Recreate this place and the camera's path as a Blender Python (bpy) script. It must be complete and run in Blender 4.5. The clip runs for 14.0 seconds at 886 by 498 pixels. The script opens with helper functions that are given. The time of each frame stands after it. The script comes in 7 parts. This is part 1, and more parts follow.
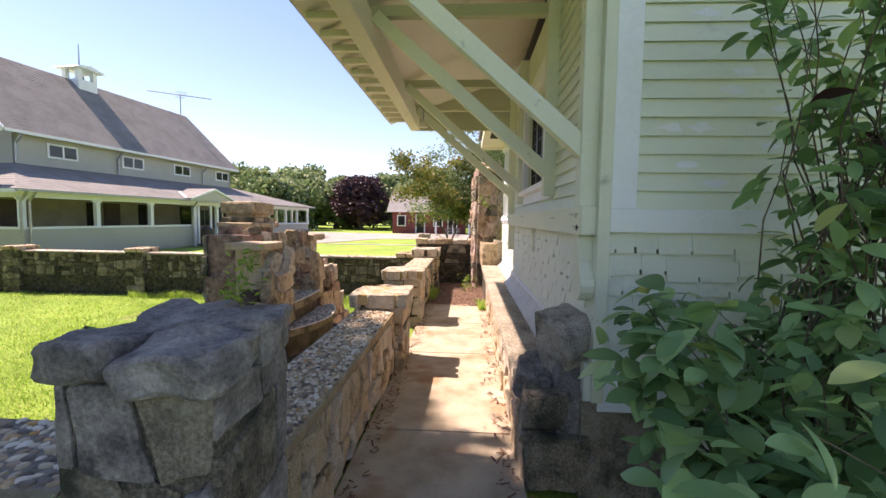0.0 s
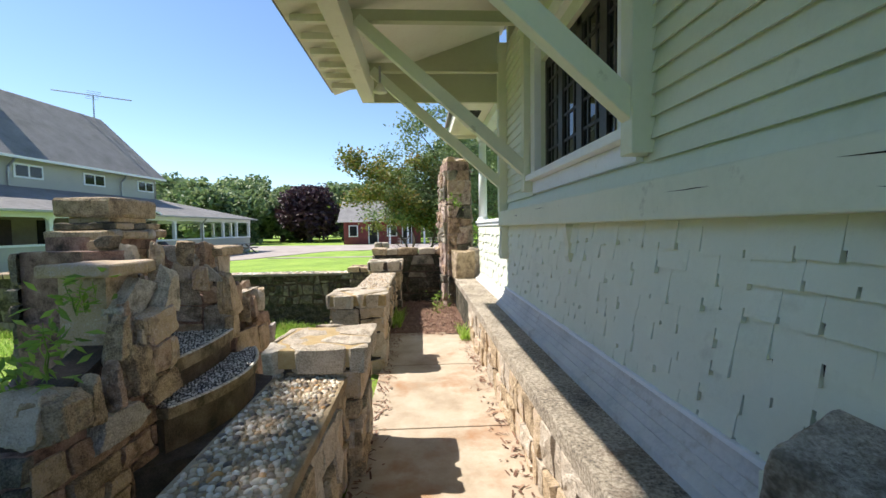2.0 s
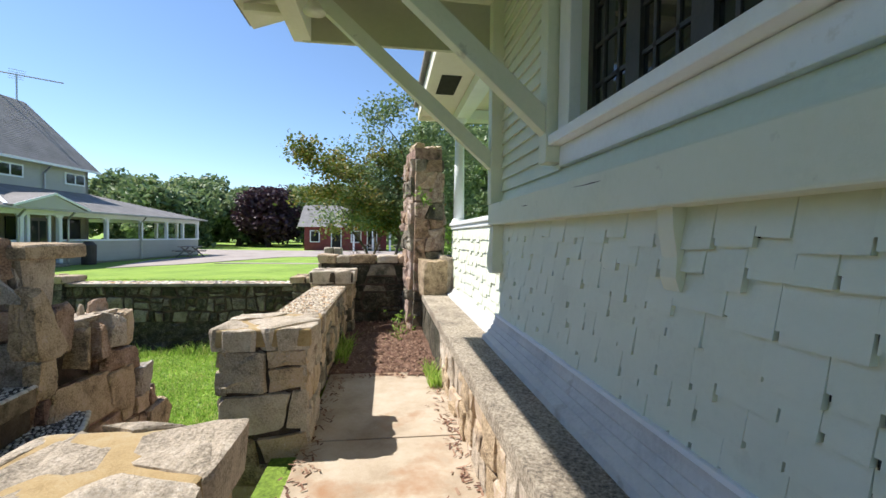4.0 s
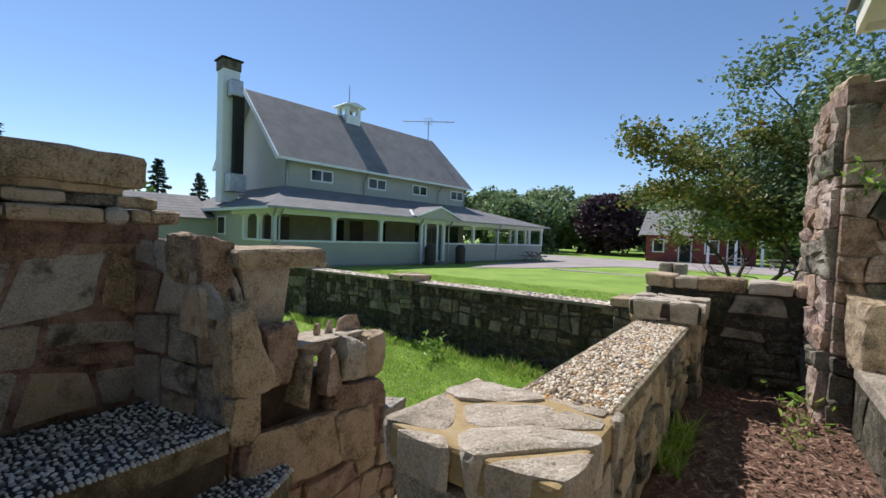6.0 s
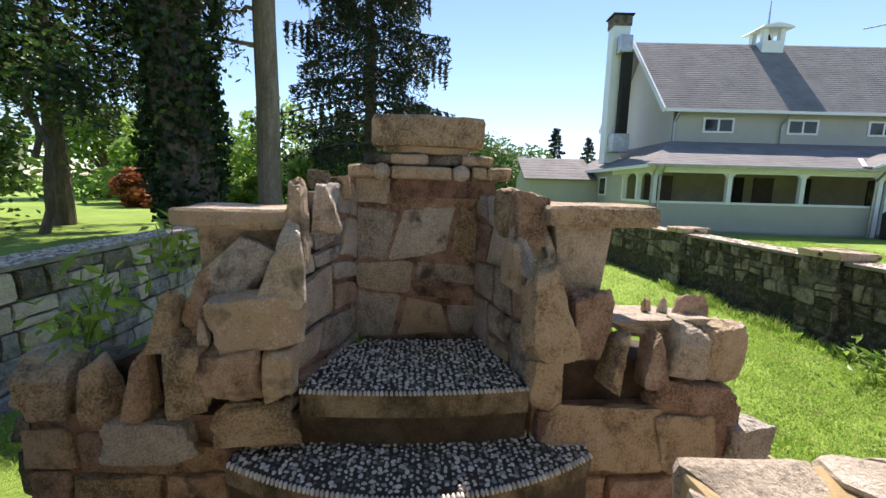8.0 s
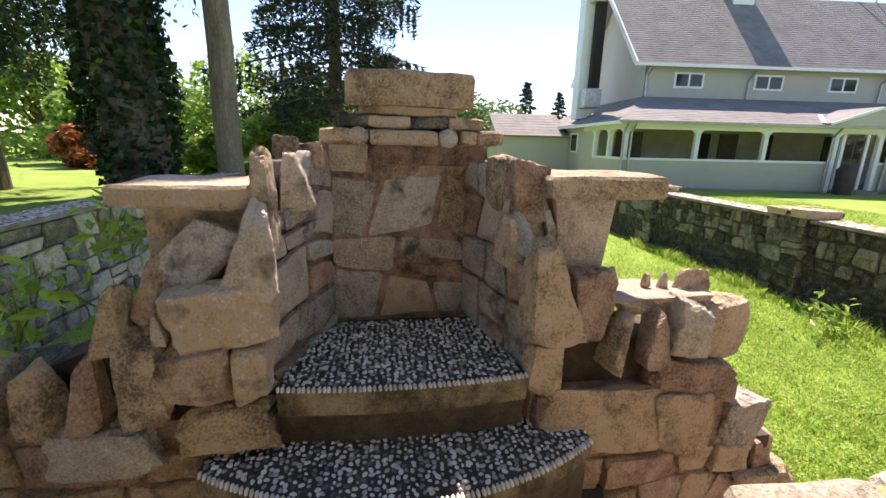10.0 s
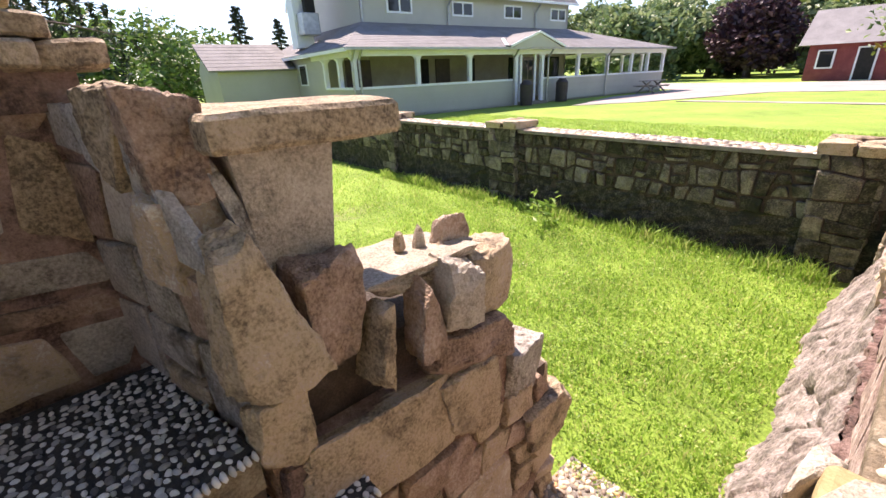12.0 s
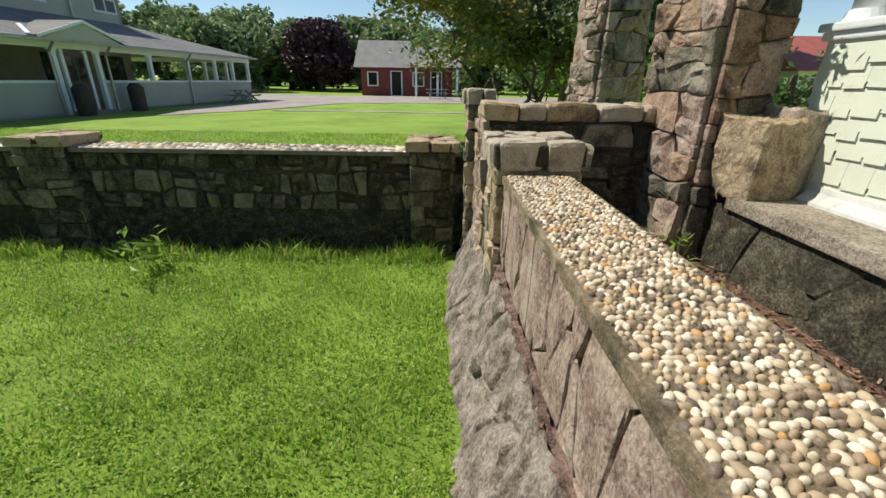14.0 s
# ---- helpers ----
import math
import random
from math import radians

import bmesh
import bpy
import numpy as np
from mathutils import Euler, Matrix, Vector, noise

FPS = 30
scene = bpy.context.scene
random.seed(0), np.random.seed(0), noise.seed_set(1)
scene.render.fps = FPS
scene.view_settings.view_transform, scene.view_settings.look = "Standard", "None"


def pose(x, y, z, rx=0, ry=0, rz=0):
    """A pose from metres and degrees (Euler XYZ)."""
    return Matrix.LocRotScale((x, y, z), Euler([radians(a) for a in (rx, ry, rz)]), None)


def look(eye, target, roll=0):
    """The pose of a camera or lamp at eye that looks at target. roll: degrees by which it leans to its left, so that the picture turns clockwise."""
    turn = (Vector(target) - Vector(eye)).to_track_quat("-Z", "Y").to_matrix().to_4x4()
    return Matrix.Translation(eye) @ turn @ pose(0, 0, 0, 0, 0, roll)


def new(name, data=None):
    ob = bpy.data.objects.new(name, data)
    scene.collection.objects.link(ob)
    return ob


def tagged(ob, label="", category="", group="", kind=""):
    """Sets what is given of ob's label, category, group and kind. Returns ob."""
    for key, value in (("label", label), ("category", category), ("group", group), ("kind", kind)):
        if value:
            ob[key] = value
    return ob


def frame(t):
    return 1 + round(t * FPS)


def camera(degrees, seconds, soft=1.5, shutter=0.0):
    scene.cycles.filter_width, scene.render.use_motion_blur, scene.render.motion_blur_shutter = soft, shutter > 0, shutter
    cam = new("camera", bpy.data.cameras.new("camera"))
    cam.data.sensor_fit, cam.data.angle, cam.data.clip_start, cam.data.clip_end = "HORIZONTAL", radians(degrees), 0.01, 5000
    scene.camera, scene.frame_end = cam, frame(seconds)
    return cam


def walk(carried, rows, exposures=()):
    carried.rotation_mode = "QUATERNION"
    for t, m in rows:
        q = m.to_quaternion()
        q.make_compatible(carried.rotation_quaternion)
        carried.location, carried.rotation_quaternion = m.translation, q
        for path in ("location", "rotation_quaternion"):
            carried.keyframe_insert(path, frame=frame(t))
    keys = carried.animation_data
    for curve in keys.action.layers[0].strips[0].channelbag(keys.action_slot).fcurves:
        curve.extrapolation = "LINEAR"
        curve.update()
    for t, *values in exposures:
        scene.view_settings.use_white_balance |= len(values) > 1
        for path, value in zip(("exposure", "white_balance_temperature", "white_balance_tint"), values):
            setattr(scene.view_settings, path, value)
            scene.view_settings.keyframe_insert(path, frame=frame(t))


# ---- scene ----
cam = camera(93.0, 14.0)
PATH = [
    (0, (0.06, 0.196, 1.422), (-0.055, 2.188, 1.279), 0.8),
    (0.5, (0.003, 0.639, 1.399), (-0.034, 2.636, 1.306), -0.3),
    (1, (-0.055, 1.073, 1.381), (-0.042, 3.072, 1.321), -1.5),
    (1.5, (-0.156, 1.504, 1.371), (-0.082, 3.5, 1.276), -1.7),
    (2, (-0.209, 1.883, 1.325), (-0.104, 3.878, 1.227), -0.8),
    (2.2, (-0.212, 2.045, 1.342), (-0.09, 4.038, 1.22), -0.7),
    (4.3, (-0.096, 3.637, 1.245), (0.172, 5.619, 1.201), 0.8),
    (4.5, (-0.092, 3.827, 1.257), (0.115, 5.816, 1.219), 0.7),
    (5, (-0.073, 4.287, 1.256), (-0.203, 6.282, 1.22), 0.4),
    (5.5, (-0.07, 4.723, 1.276), (-0.746, 6.605, 1.228), 0.7),
    (6, (-0.216, 5.021, 1.266), (-1.41, 6.624, 1.208), 2.0),
    (6.5, (-0.311, 5.193, 1.275), (-1.955, 6.326, 1.156), 2.7),
    (7, (-0.361, 5.334, 1.265), (-2.251, 5.956, 1.06), 2.8),
    (7.5, (-0.373, 5.412, 1.248), (-2.339, 5.668, 0.979), 2.0),
    (7.7, (-0.362, 5.413, 1.243), (-2.335, 5.581, 0.964), 1.7),
    (9.8, (-0.514, 5.374, 1.284), (-2.449, 5.616, 0.843), 1.5),
    (10, (-0.578, 5.354, 1.288), (-2.496, 5.645, 0.8), 1.3),
    (10.5, (-0.745, 5.325, 1.269), (-2.607, 5.748, 0.673), 0.8),
    (11, (-0.893, 5.367, 1.237), (-2.676, 5.945, 0.54), 0.1),
    (11.5, (-1.053, 5.544, 1.232), (-2.736, 6.331, 0.491), -1.4),
    (12, (-1.134, 5.783, 1.228), (-2.533, 6.99, 0.463), -2.5),
    (12.5, (-1.243, 5.942, 1.234), (-2.146, 7.514, 0.389), -2.3),
    (13, (-1.395, 6.127, 1.219), (-1.802, 7.845, 0.279), -0.7),
    (13.5, (-1.429, 6.313, 1.219), (-1.535, 8.086, 0.302), 0.2),
    (14, (-1.449, 6.515, 1.113), (-1.423, 8.371, 0.368), 0.9),
]
walk(cam, [(t, look(eye, target, roll)) for t, eye, target, roll in PATH],
     exposures=[(0, 1.08, 7700, 29), (0.6, 1.13, 7700, 30), (1.2, 0.9, 7300, 25), (1.8, 0.78, 6800, 13), (2.2, 0.7, 6500, 11), (4.6, 0.57, 6400, 12), (5.5, 0.16, 6300, 15), (6.5, 0.1, 6200, 12), (7.0, 0.36, 6400, 13), (7.7, 0.7, 6700, 17),
                (9.8, 1.1, 7300, 24), (10.5, 1.4, 7500, 27), (11.2, 1.62, 7600, 30), (11.8, 1.42, 7300, 30), (12.5, 0.66, 6900, 18), (13.2, 0.17, 6900, 7), (14.0, 0.06, 6900, 6)])

# ---- light ----
SUN_FROM = Vector((-0.555, 0.155, 0.80)).normalized()
world = bpy.data.worlds.new("sky")
scene.world = world
world.use_nodes = True
wn = world.node_tree
sky = wn.nodes.new("ShaderNodeTexSky")
sky.sky_type = "NISHITA"
sky.sun_disc = False
sky.sun_elevation = math.asin(SUN_FROM.z)
sky.sun_rotation = math.atan2(SUN_FROM.x, SUN_FROM.y) % (2 * math.pi)
sky.air_density, sky.dust_density, sky.ozone_density = 1.0, 0.0, 4.5
wn.links.new(sky.outputs["Color"], wn.nodes["Background"].inputs["Color"])
wn.nodes["Background"].inputs["Strength"].default_value = 0.125
sun = new("sun", bpy.data.lights.new("sun", "SUN"))
sun.data.energy, sun.data.angle, sun.data.color = 4.8, radians(0.55), (1.0, 0.95, 0.86)
sun.matrix_world = look(SUN_FROM * 30, (0, 0, 0))

# ---- materials ----
def ramp_node(nt, stops):
    r = nt.nodes.new("ShaderNodeValToRGB")
    el = r.color_ramp.elements
    while len(el) < len(stops):
        el.new(0.5)
    for e, (p, c) in zip(el, stops):
        e.position, e.color = p, (*c, 1)
    return r


def material(name, stops, scale=6.0, detail=6.0, fine=60.0, fine_mix=0.35, rough=0.85, bump=0.3, bump_scale=None,
             per_object=0.0, stain=None, stain_scale=1.5, stain_at=0.58, metal=0.0, stretch=(1, 1, 1), contrast=1.9, island=False):
    """A rough natural surface: colour from two scales of noise, shifted piece by piece, with stains and fine relief."""
    m = bpy.data.materials.new(name)
    m.use_nodes = True
    nt = m.node_tree
    b = nt.nodes["Principled BSDF"]
    mp = nt.nodes.new("ShaderNodeMapping")
    mp.inputs["Scale"].default_value = stretch
    geo = nt.nodes.new("ShaderNodeNewGeometry")
    nt.links.new(geo.outputs["Position"], mp.inputs["Vector"])

    def noise_tex(s, d):
        n = nt.nodes.new("ShaderNodeTexNoise")
        n.inputs["Scale"].default_value, n.inputs["Detail"].default_value = s, d
        n.inputs["Roughness"].default_value = 0.65
        nt.links.new(mp.outputs["Vector"], n.inputs["Vector"])
        return n

    def op(kind, a, c):
        q = nt.nodes.new("ShaderNodeMath")
        q.operation = kind
        for i, v in enumerate((a, c)):
            if isinstance(v, (int, float)):
                q.inputs[i].default_value = v
            else:
                nt.links.new(v, q.inputs[i])
        return q.outputs[0]

    n1, n2 = noise_tex(scale, detail), noise_tex(fine, 4.0)
    f = op("ADD", op("MULTIPLY", n1.outputs["Fac"], 1 - fine_mix), op("MULTIPLY", n2.outputs["Fac"], fine_mix))
    f = op("ADD", op("MULTIPLY", op("SUBTRACT", f, 0.5), contrast), 0.5)
    if per_object:
        if island:
            rnd = geo.outputs["Random Per Island"]
        else:
            oi = nt.nodes.new("ShaderNodeObjectInfo")
            rnd = oi.outputs["Random"]
        f = op("ADD", f, op("MULTIPLY", op("SUBTRACT", rnd, 0.5), per_object))
    r = ramp_node(nt, stops)
    nt.links.new(f, r.inputs["Fac"])
    col = r.outputs["Color"]
    if stain:
        n3 = noise_tex(stain_scale, 5.0)
        sr = ramp_node(nt, [(stain_at, (0, 0, 0)), (stain_at + 0.14, (1, 1, 1))])
        nt.links.new(n3.outputs["Fac"], sr.inputs["Fac"])
        mx = nt.nodes.new("ShaderNodeMix")
        mx.data_type = "RGBA"
        nt.links.new(sr.outputs["Color"], mx.inputs["Factor"])
        nt.links.new(col, mx.inputs[6])
        mx.inputs[7].default_value = (*stain, 1)
        col = mx.outputs[2]
    nt.links.new(col, b.inputs["Base Color"])
    b.inputs["Roughness"].default_value = rough
    b.inputs["Metallic"].default_value = metal
    if bump:
        n4 = noise_tex(bump_scale or fine, 8.0)
        bp = nt.nodes.new("ShaderNodeBump")
        bp.inputs["Strength"].default_value = bump
        bp.inputs["Distance"].default_value = 0.02
        height = n4.outputs["Fac"]
        if bump >= 0.7:
            n5 = noise_tex((bump_scale or fine) * 4.5, 3.0)
            height = op("ADD", height, op("MULTIPLY", n5.outputs["Fac"], 0.28))
        nt.links.new(height, bp.inputs["Height"])
        nt.links.new(bp.outputs["Normal"], b.inputs["Normal"])
    return m


def leaf_material(name, stops, through_light=0.35, rough=0.5, island=True):
    """Leaves: colour differs leaf by leaf, and light shines through them."""
    m = bpy.data.materials.new(name)
    m.use_nodes = True
    nt = m.node_tree
    b = nt.nodes["Principled BSDF"]
    if island:
        src = nt.nodes.new("ShaderNodeNewGeometry").outputs["Random Per Island"]
    else:
        src = nt.nodes.new("ShaderNodeObjectInfo").outputs["Random"]
    r = ramp_node(nt, stops)
    nt.links.new(src, r.inputs["Fac"])
    nt.links.new(r.outputs["Color"], b.inputs["Base Color"])
    b.inputs["Roughness"].default_value = rough
    tr = nt.nodes.new("ShaderNodeBsdfTranslucent")
    nt.links.new(r.outputs["Color"], tr.inputs["Color"])
    mx = nt.nodes.new("ShaderNodeMixShader")
    mx.inputs[0].default_value = through_light
    nt.links.new(b.outputs[0], mx.inputs[1])
    nt.links.new(tr.outputs[0], mx.inputs[2])
    nt.links.new(mx.outputs[0], nt.nodes["Material Output"].inputs["Surface"])
    return m


STONE = material("fieldstone", [(0.0, (0.17, 0.125, 0.08)), (0.25, (0.37, 0.275, 0.175)), (0.46, (0.53, 0.405, 0.265)), (0.62, (0.58, 0.45, 0.31)), (0.8, (0.56, 0.43, 0.34)), (1.0, (0.70, 0.63, 0.53))],
                 scale=10, fine=95, fine_mix=0.5, per_object=0.5, contrast=3.1, bump=1.0, bump_scale=30, stain=(0.12, 0.085, 0.055), stain_scale=4.5, stain_at=0.575)
STONE_GREY = material("grey_granite", [(0.0, (0.16, 0.135, 0.11)), (0.3, (0.36, 0.32, 0.275)), (0.55, (0.49, 0.445, 0.39)), (0.85, (0.66, 0.61, 0.55))], scale=9, fine=100, fine_mix=0.55, contrast=3.0, per_object=0.3, bump=1.0, bump_scale=35,
                      stain=(0.11, 0.09, 0.065), stain_scale=5, stain_at=0.55)
STONE_RUST = material("reddish_fieldstone", [(0.0, (0.15, 0.09, 0.06)), (0.3, (0.34, 0.225, 0.155)), (0.55, (0.47, 0.325, 0.235)), (0.85, (0.58, 0.45, 0.36))], scale=9, fine=95, fine_mix=0.5, contrast=3.0, per_object=0.35, bump=1.0, bump_scale=32,
                      stain=(0.09, 0.06, 0.04), stain_scale=5, stain_at=0.545)
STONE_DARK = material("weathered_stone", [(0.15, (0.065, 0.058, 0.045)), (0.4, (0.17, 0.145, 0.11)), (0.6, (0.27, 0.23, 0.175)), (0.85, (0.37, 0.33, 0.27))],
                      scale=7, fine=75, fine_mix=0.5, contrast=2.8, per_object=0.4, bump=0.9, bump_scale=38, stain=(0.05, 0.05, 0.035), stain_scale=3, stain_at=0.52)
STONE_PALE = material("pale_granite", [(0.05, (0.25, 0.21, 0.16)), (0.35, (0.46, 0.385, 0.30)), (0.6, (0.58, 0.49, 0.39)), (0.85, (0.67, 0.60, 0.51))],
                      scale=9, fine=110, fine_mix=0.55, contrast=3.2, per_object=0.3, bump=0.9, bump_scale=45, stain=(0.20, 0.17, 0.13), stain_scale=5, stain_at=0.57)
# Dark moss tones; also stand in for shade on south-facing end walls.
MOSS_SHADE = material("mossy_shaded_stone", [(0.2, (0.016, 0.015, 0.010)), (0.42, (0.05, 0.044, 0.028)), (0.62, (0.115, 0.10, 0.07)), (0.85, (0.22, 0.20, 0.15))], scale=11, fine=60, fine_mix=0.5, contrast=2.8, bump=1.0, bump_scale=30, per_object=0.2,
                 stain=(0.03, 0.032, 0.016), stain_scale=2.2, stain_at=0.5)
GREY_ROCK = material("grey_split_rock", [(0.15, (0.09, 0.082, 0.082)), (0.45, (0.22, 0.20, 0.195)), (0.65, (0.33, 0.30, 0.285)), (0.85, (0.47, 0.43, 0.41))], scale=8, fine=70, contrast=2.6, bump=1.0,
                     bump_scale=25, per_object=0.2, stain=(0.12, 0.09, 0.07), stain_scale=4)
MORTAR = material("mortar", [(0.2, (0.03, 0.022, 0.016)), (0.5, (0.085, 0.06, 0.044)), (0.8, (0.18, 0.125, 0.095))], scale=8, fine=120, bump=0.8, bump_scale=70,
                  stain=(0.09, 0.07, 0.05), stain_scale=3)
MORTAR_PINK = material("pink_mortar", [(0.15, (0.11, 0.065, 0.05)), (0.42, (0.30, 0.19, 0.15)), (0.68, (0.44, 0.29, 0.235)), (0.9, (0.55, 0.40, 0.33))], scale=9, fine=120, contrast=2.8, bump=0.9, bump_scale=60,
                       stain=(0.06, 0.045, 0.03), stain_scale=6, stain_at=0.55)
SEAT_EDGE = material("worn_tan_cement", [(0.2, (0.10, 0.075, 0.045)), (0.5, (0.26, 0.20, 0.13)), (0.8, (0.42, 0.35, 0.25))], scale=7, fine=110, contrast=2.6, bump=0.8, bump_scale=60, stain=(0.06, 0.055, 0.028), stain_scale=5, stain_at=0.52)
RED_RIDGE = material("red_mortar_ridge", [(0.2, (0.07, 0.045, 0.037)), (0.5, (0.22, 0.135, 0.11)), (0.8, (0.34, 0.235, 0.20))], scale=12, fine=90, contrast=2.8, bump=1.0, bump_scale=40)
# Near-black colour for the shade inside shingle gaps, cracks and the knot hole.
GAP_SHADE = material("painted_gap_shade", [(0.2, (0.012, 0.011, 0.010)), (0.8, (0.03, 0.027, 0.024))], scale=9, rough=0.95, bump=0)
CREVICE = material("grey_rock_footing", [(0.1, (0.06, 0.048, 0.042)), (0.35, (0.20, 0.165, 0.14)), (0.6, (0.34, 0.28, 0.245)), (0.85, (0.46, 0.41, 0.375))], scale=9, fine=70, fine_mix=0.5, contrast=3.0, bump=1.0, bump_scale=22,
                   stain=(0.10, 0.095, 0.07), stain_scale=3.5, stain_at=0.56, stretch=(1, 1, 0.6))
COPING_TAN = material("sandy_cement", [(0.2, (0.24, 0.175, 0.10)), (0.5, (0.40, 0.30, 0.18)), (0.8, (0.50, 0.41, 0.29))], scale=6, fine=150, contrast=2.4, bump=0.7, stain=(0.22, 0.15, 0.085), stain_scale=3)
ROCKFACE = material("rough_rendered_rock", [(0.1, (0.13, 0.09, 0.075)), (0.35, (0.32, 0.225, 0.185)), (0.55, (0.45, 0.34, 0.285)), (0.8, (0.55, 0.45, 0.39))], scale=7, fine=70, fine_mix=0.5, contrast=3.0, bump=1.0,
                    bump_scale=16, stain=(0.20, 0.10, 0.075), stain_scale=4, stain_at=0.58, stretch=(1, 1, 0.7))
MORTAR_TAN = material("ribbon_mortar", [(0.2, (0.26, 0.18, 0.08)), (0.5, (0.42, 0.30, 0.145)), (0.8, (0.46, 0.37, 0.23))], scale=10, fine=140, bump=0.4)
CONCRETE = material("walkway_concrete", [(0.15, (0.30, 0.23, 0.16)), (0.5, (0.45, 0.37, 0.28)), (0.85, (0.56, 0.49, 0.40))], scale=3.2, fine=150, fine_mix=0.25, bump=0.25, bump_scale=160,
                    stain=(0.36, 0.21, 0.12), stain_scale=1.7, stain_at=0.53)
COPING = material("coping_cement", [(0.2, (0.14, 0.125, 0.10)), (0.5, (0.27, 0.24, 0.20)), (0.8, (0.38, 0.35, 0.30))], scale=6, fine=130, bump=0.6, stain=(0.10, 0.09, 0.07), stain_scale=3)
BENCH = material("exposed_aggregate", [(0.2, (0.16, 0.135, 0.11)), (0.42, (0.37, 0.31, 0.24)), (0.6, (0.53, 0.45, 0.35)), (0.8, (0.70, 0.63, 0.52))], contrast=2.6, scale=3, fine=75, fine_mix=0.65, bump=1.0, bump_scale=95,
                 stain=(0.24, 0.15, 0.10), stain_scale=1.6, stain_at=0.58)
PEBBLE = material("river_pebble", [(0.03, (0.14, 0.11, 0.09)), (0.15, (0.34, 0.25, 0.17)), (0.36, (0.50, 0.38, 0.25)), (0.55, (0.62, 0.53, 0.40)), (0.75, (0.72, 0.63, 0.50)), (0.88, (0.79, 0.74, 0.65)), (1.0, (0.55, 0.31, 0.12))],
                  scale=8, fine=200, per_object=1.05, contrast=0.5, rough=0.6, bump=0.1, island=False)
PEBBLE_I = material("river_pebble_field", [(0.03, (0.14, 0.11, 0.09)), (0.15, (0.34, 0.25, 0.17)), (0.36, (0.50, 0.38, 0.25)), (0.55, (0.62, 0.53, 0.40)), (0.75, (0.72, 0.63, 0.50)), (0.88, (0.79, 0.74, 0.65)), (1.0, (0.55, 0.31, 0.12))],
                    scale=8, fine=200, per_object=1.05, contrast=0.5, rough=0.6, bump=0.1, island=True)
PEBBLE_DARK = material("slate_pebble", [(0.05, (0.12, 0.115, 0.11)), (0.25, (0.36, 0.345, 0.32)), (0.5, (0.58, 0.56, 0.52)), (0.75, (0.72, 0.70, 0.66)), (0.95, (0.82, 0.80, 0.76))],
                       scale=8, fine=200, per_object=1.0, contrast=0.5, rough=0.55, bump=0.1, island=True)
PEBBLE_EDGE = material("pale_edge_pebble", [(0.1, (0.52, 0.48, 0.42)), (0.5, (0.70, 0.66, 0.60)), (0.9, (0.82, 0.79, 0.73))], scale=8, fine=200, per_object=0.9, contrast=0.6, rough=0.6, bump=0.1, island=True)
SEAT_BED = material("dark_pebble_bed", [(0.2, (0.025, 0.022, 0.02)), (0.5, (0.06, 0.052, 0.045)), (0.8, (0.11, 0.095, 0.08))], scale=9, fine=100, bump=0.7)
DARK_BROWN = material("dark_brown_cement", [(0.2, (0.045, 0.035, 0.025)), (0.5, (0.12, 0.09, 0.06)), (0.8, (0.21, 0.17, 0.12))], scale=5, fine=90, bump=0.8, stain=(0.03, 0.03, 0.018), stain_scale=3)
MULCH = material("mulch", [(0.2, (0.055, 0.028, 0.018)), (0.45, (0.16, 0.085, 0.055)), (0.65, (0.26, 0.15, 0.10)), (0.85, (0.36, 0.25, 0.18))], scale=25, fine=130, fine_mix=0.6, bump=1.0, bump_scale=70)
CHIP = material("bark_chip", [(0.2, (0.10, 0.045, 0.03)), (0.5, (0.24, 0.13, 0.085)), (0.8, (0.36, 0.24, 0.17))], per_object=0.8, island=True, scale=20, bump=0.3)
GREEN = material("sage_green_paint", [(0.2, (0.62, 0.665, 0.555)), (0.5, (0.71, 0.755, 0.635)), (0.8, (0.755, 0.795, 0.68))], scale=2.5, fine=45, fine_mix=0.3, contrast=1.1, rough=0.6, bump=0.15, bump_scale=60,
                 per_object=0.16, stain=(0.60, 0.63, 0.52), stain_scale=5, stain_at=0.62)
GREEN_TRIM = material("sage_trim_paint", [(0.2, (0.60, 0.64, 0.50)), (0.5, (0.69, 0.725, 0.585)), (0.8, (0.73, 0.76, 0.64))], scale=3, fine=35, contrast=1.1, rough=0.55, bump=0.12, bump_scale=40,
                      stain=(0.36, 0.37, 0.29), stain_scale=7, stain_at=0.64, stretch=(1, 1, 1))
OLIVE = material("olive_soffit_paint", [(0.2, (0.44, 0.44, 0.29)), (0.5, (0.50, 0.50, 0.345)), (0.8, (0.54, 0.54, 0.39))], scale=2, fine=30, contrast=1.1, rough=0.6, bump=0.1)
WHITE = material("white_paint", [(0.2, (0.72, 0.75, 0.78)), (0.5, (0.82, 0.86, 0.90)), (0.8, (0.86, 0.89, 0.91))], scale=3, fine=40, contrast=1.1, rough=0.5, bump=0.12, stain=(0.52, 0.52, 0.49), stain_scale=6, stain_at=0.66)
PEELED = material("peeled_white", [(0.2, (0.70, 0.73, 0.74)), (0.8, (0.84, 0.86, 0.87))], scale=6, fine=60, rough=0.7, bump=0.3)
CREAM = material("cream_soffit", [(0.2, (0.66, 0.62, 0.52)), (0.5, (0.76, 0.72, 0.62)), (0.8, (0.82, 0.79, 0.70))], scale=2, fine=30, contrast=1.1, rough=0.65, bump=0.1, stain=(0.52, 0.46, 0.36), stain_scale=3, stain_at=0.62)
FLARE = material("grey_flared_base", [(0.2, (0.46, 0.47, 0.47)), (0.5, (0.60, 0.60, 0.59)), (0.8, (0.68, 0.68, 0.66))], scale=4, fine=60, rough=0.6, bump=0.2, stain=(0.40, 0.37, 0.33), stain_scale=6)
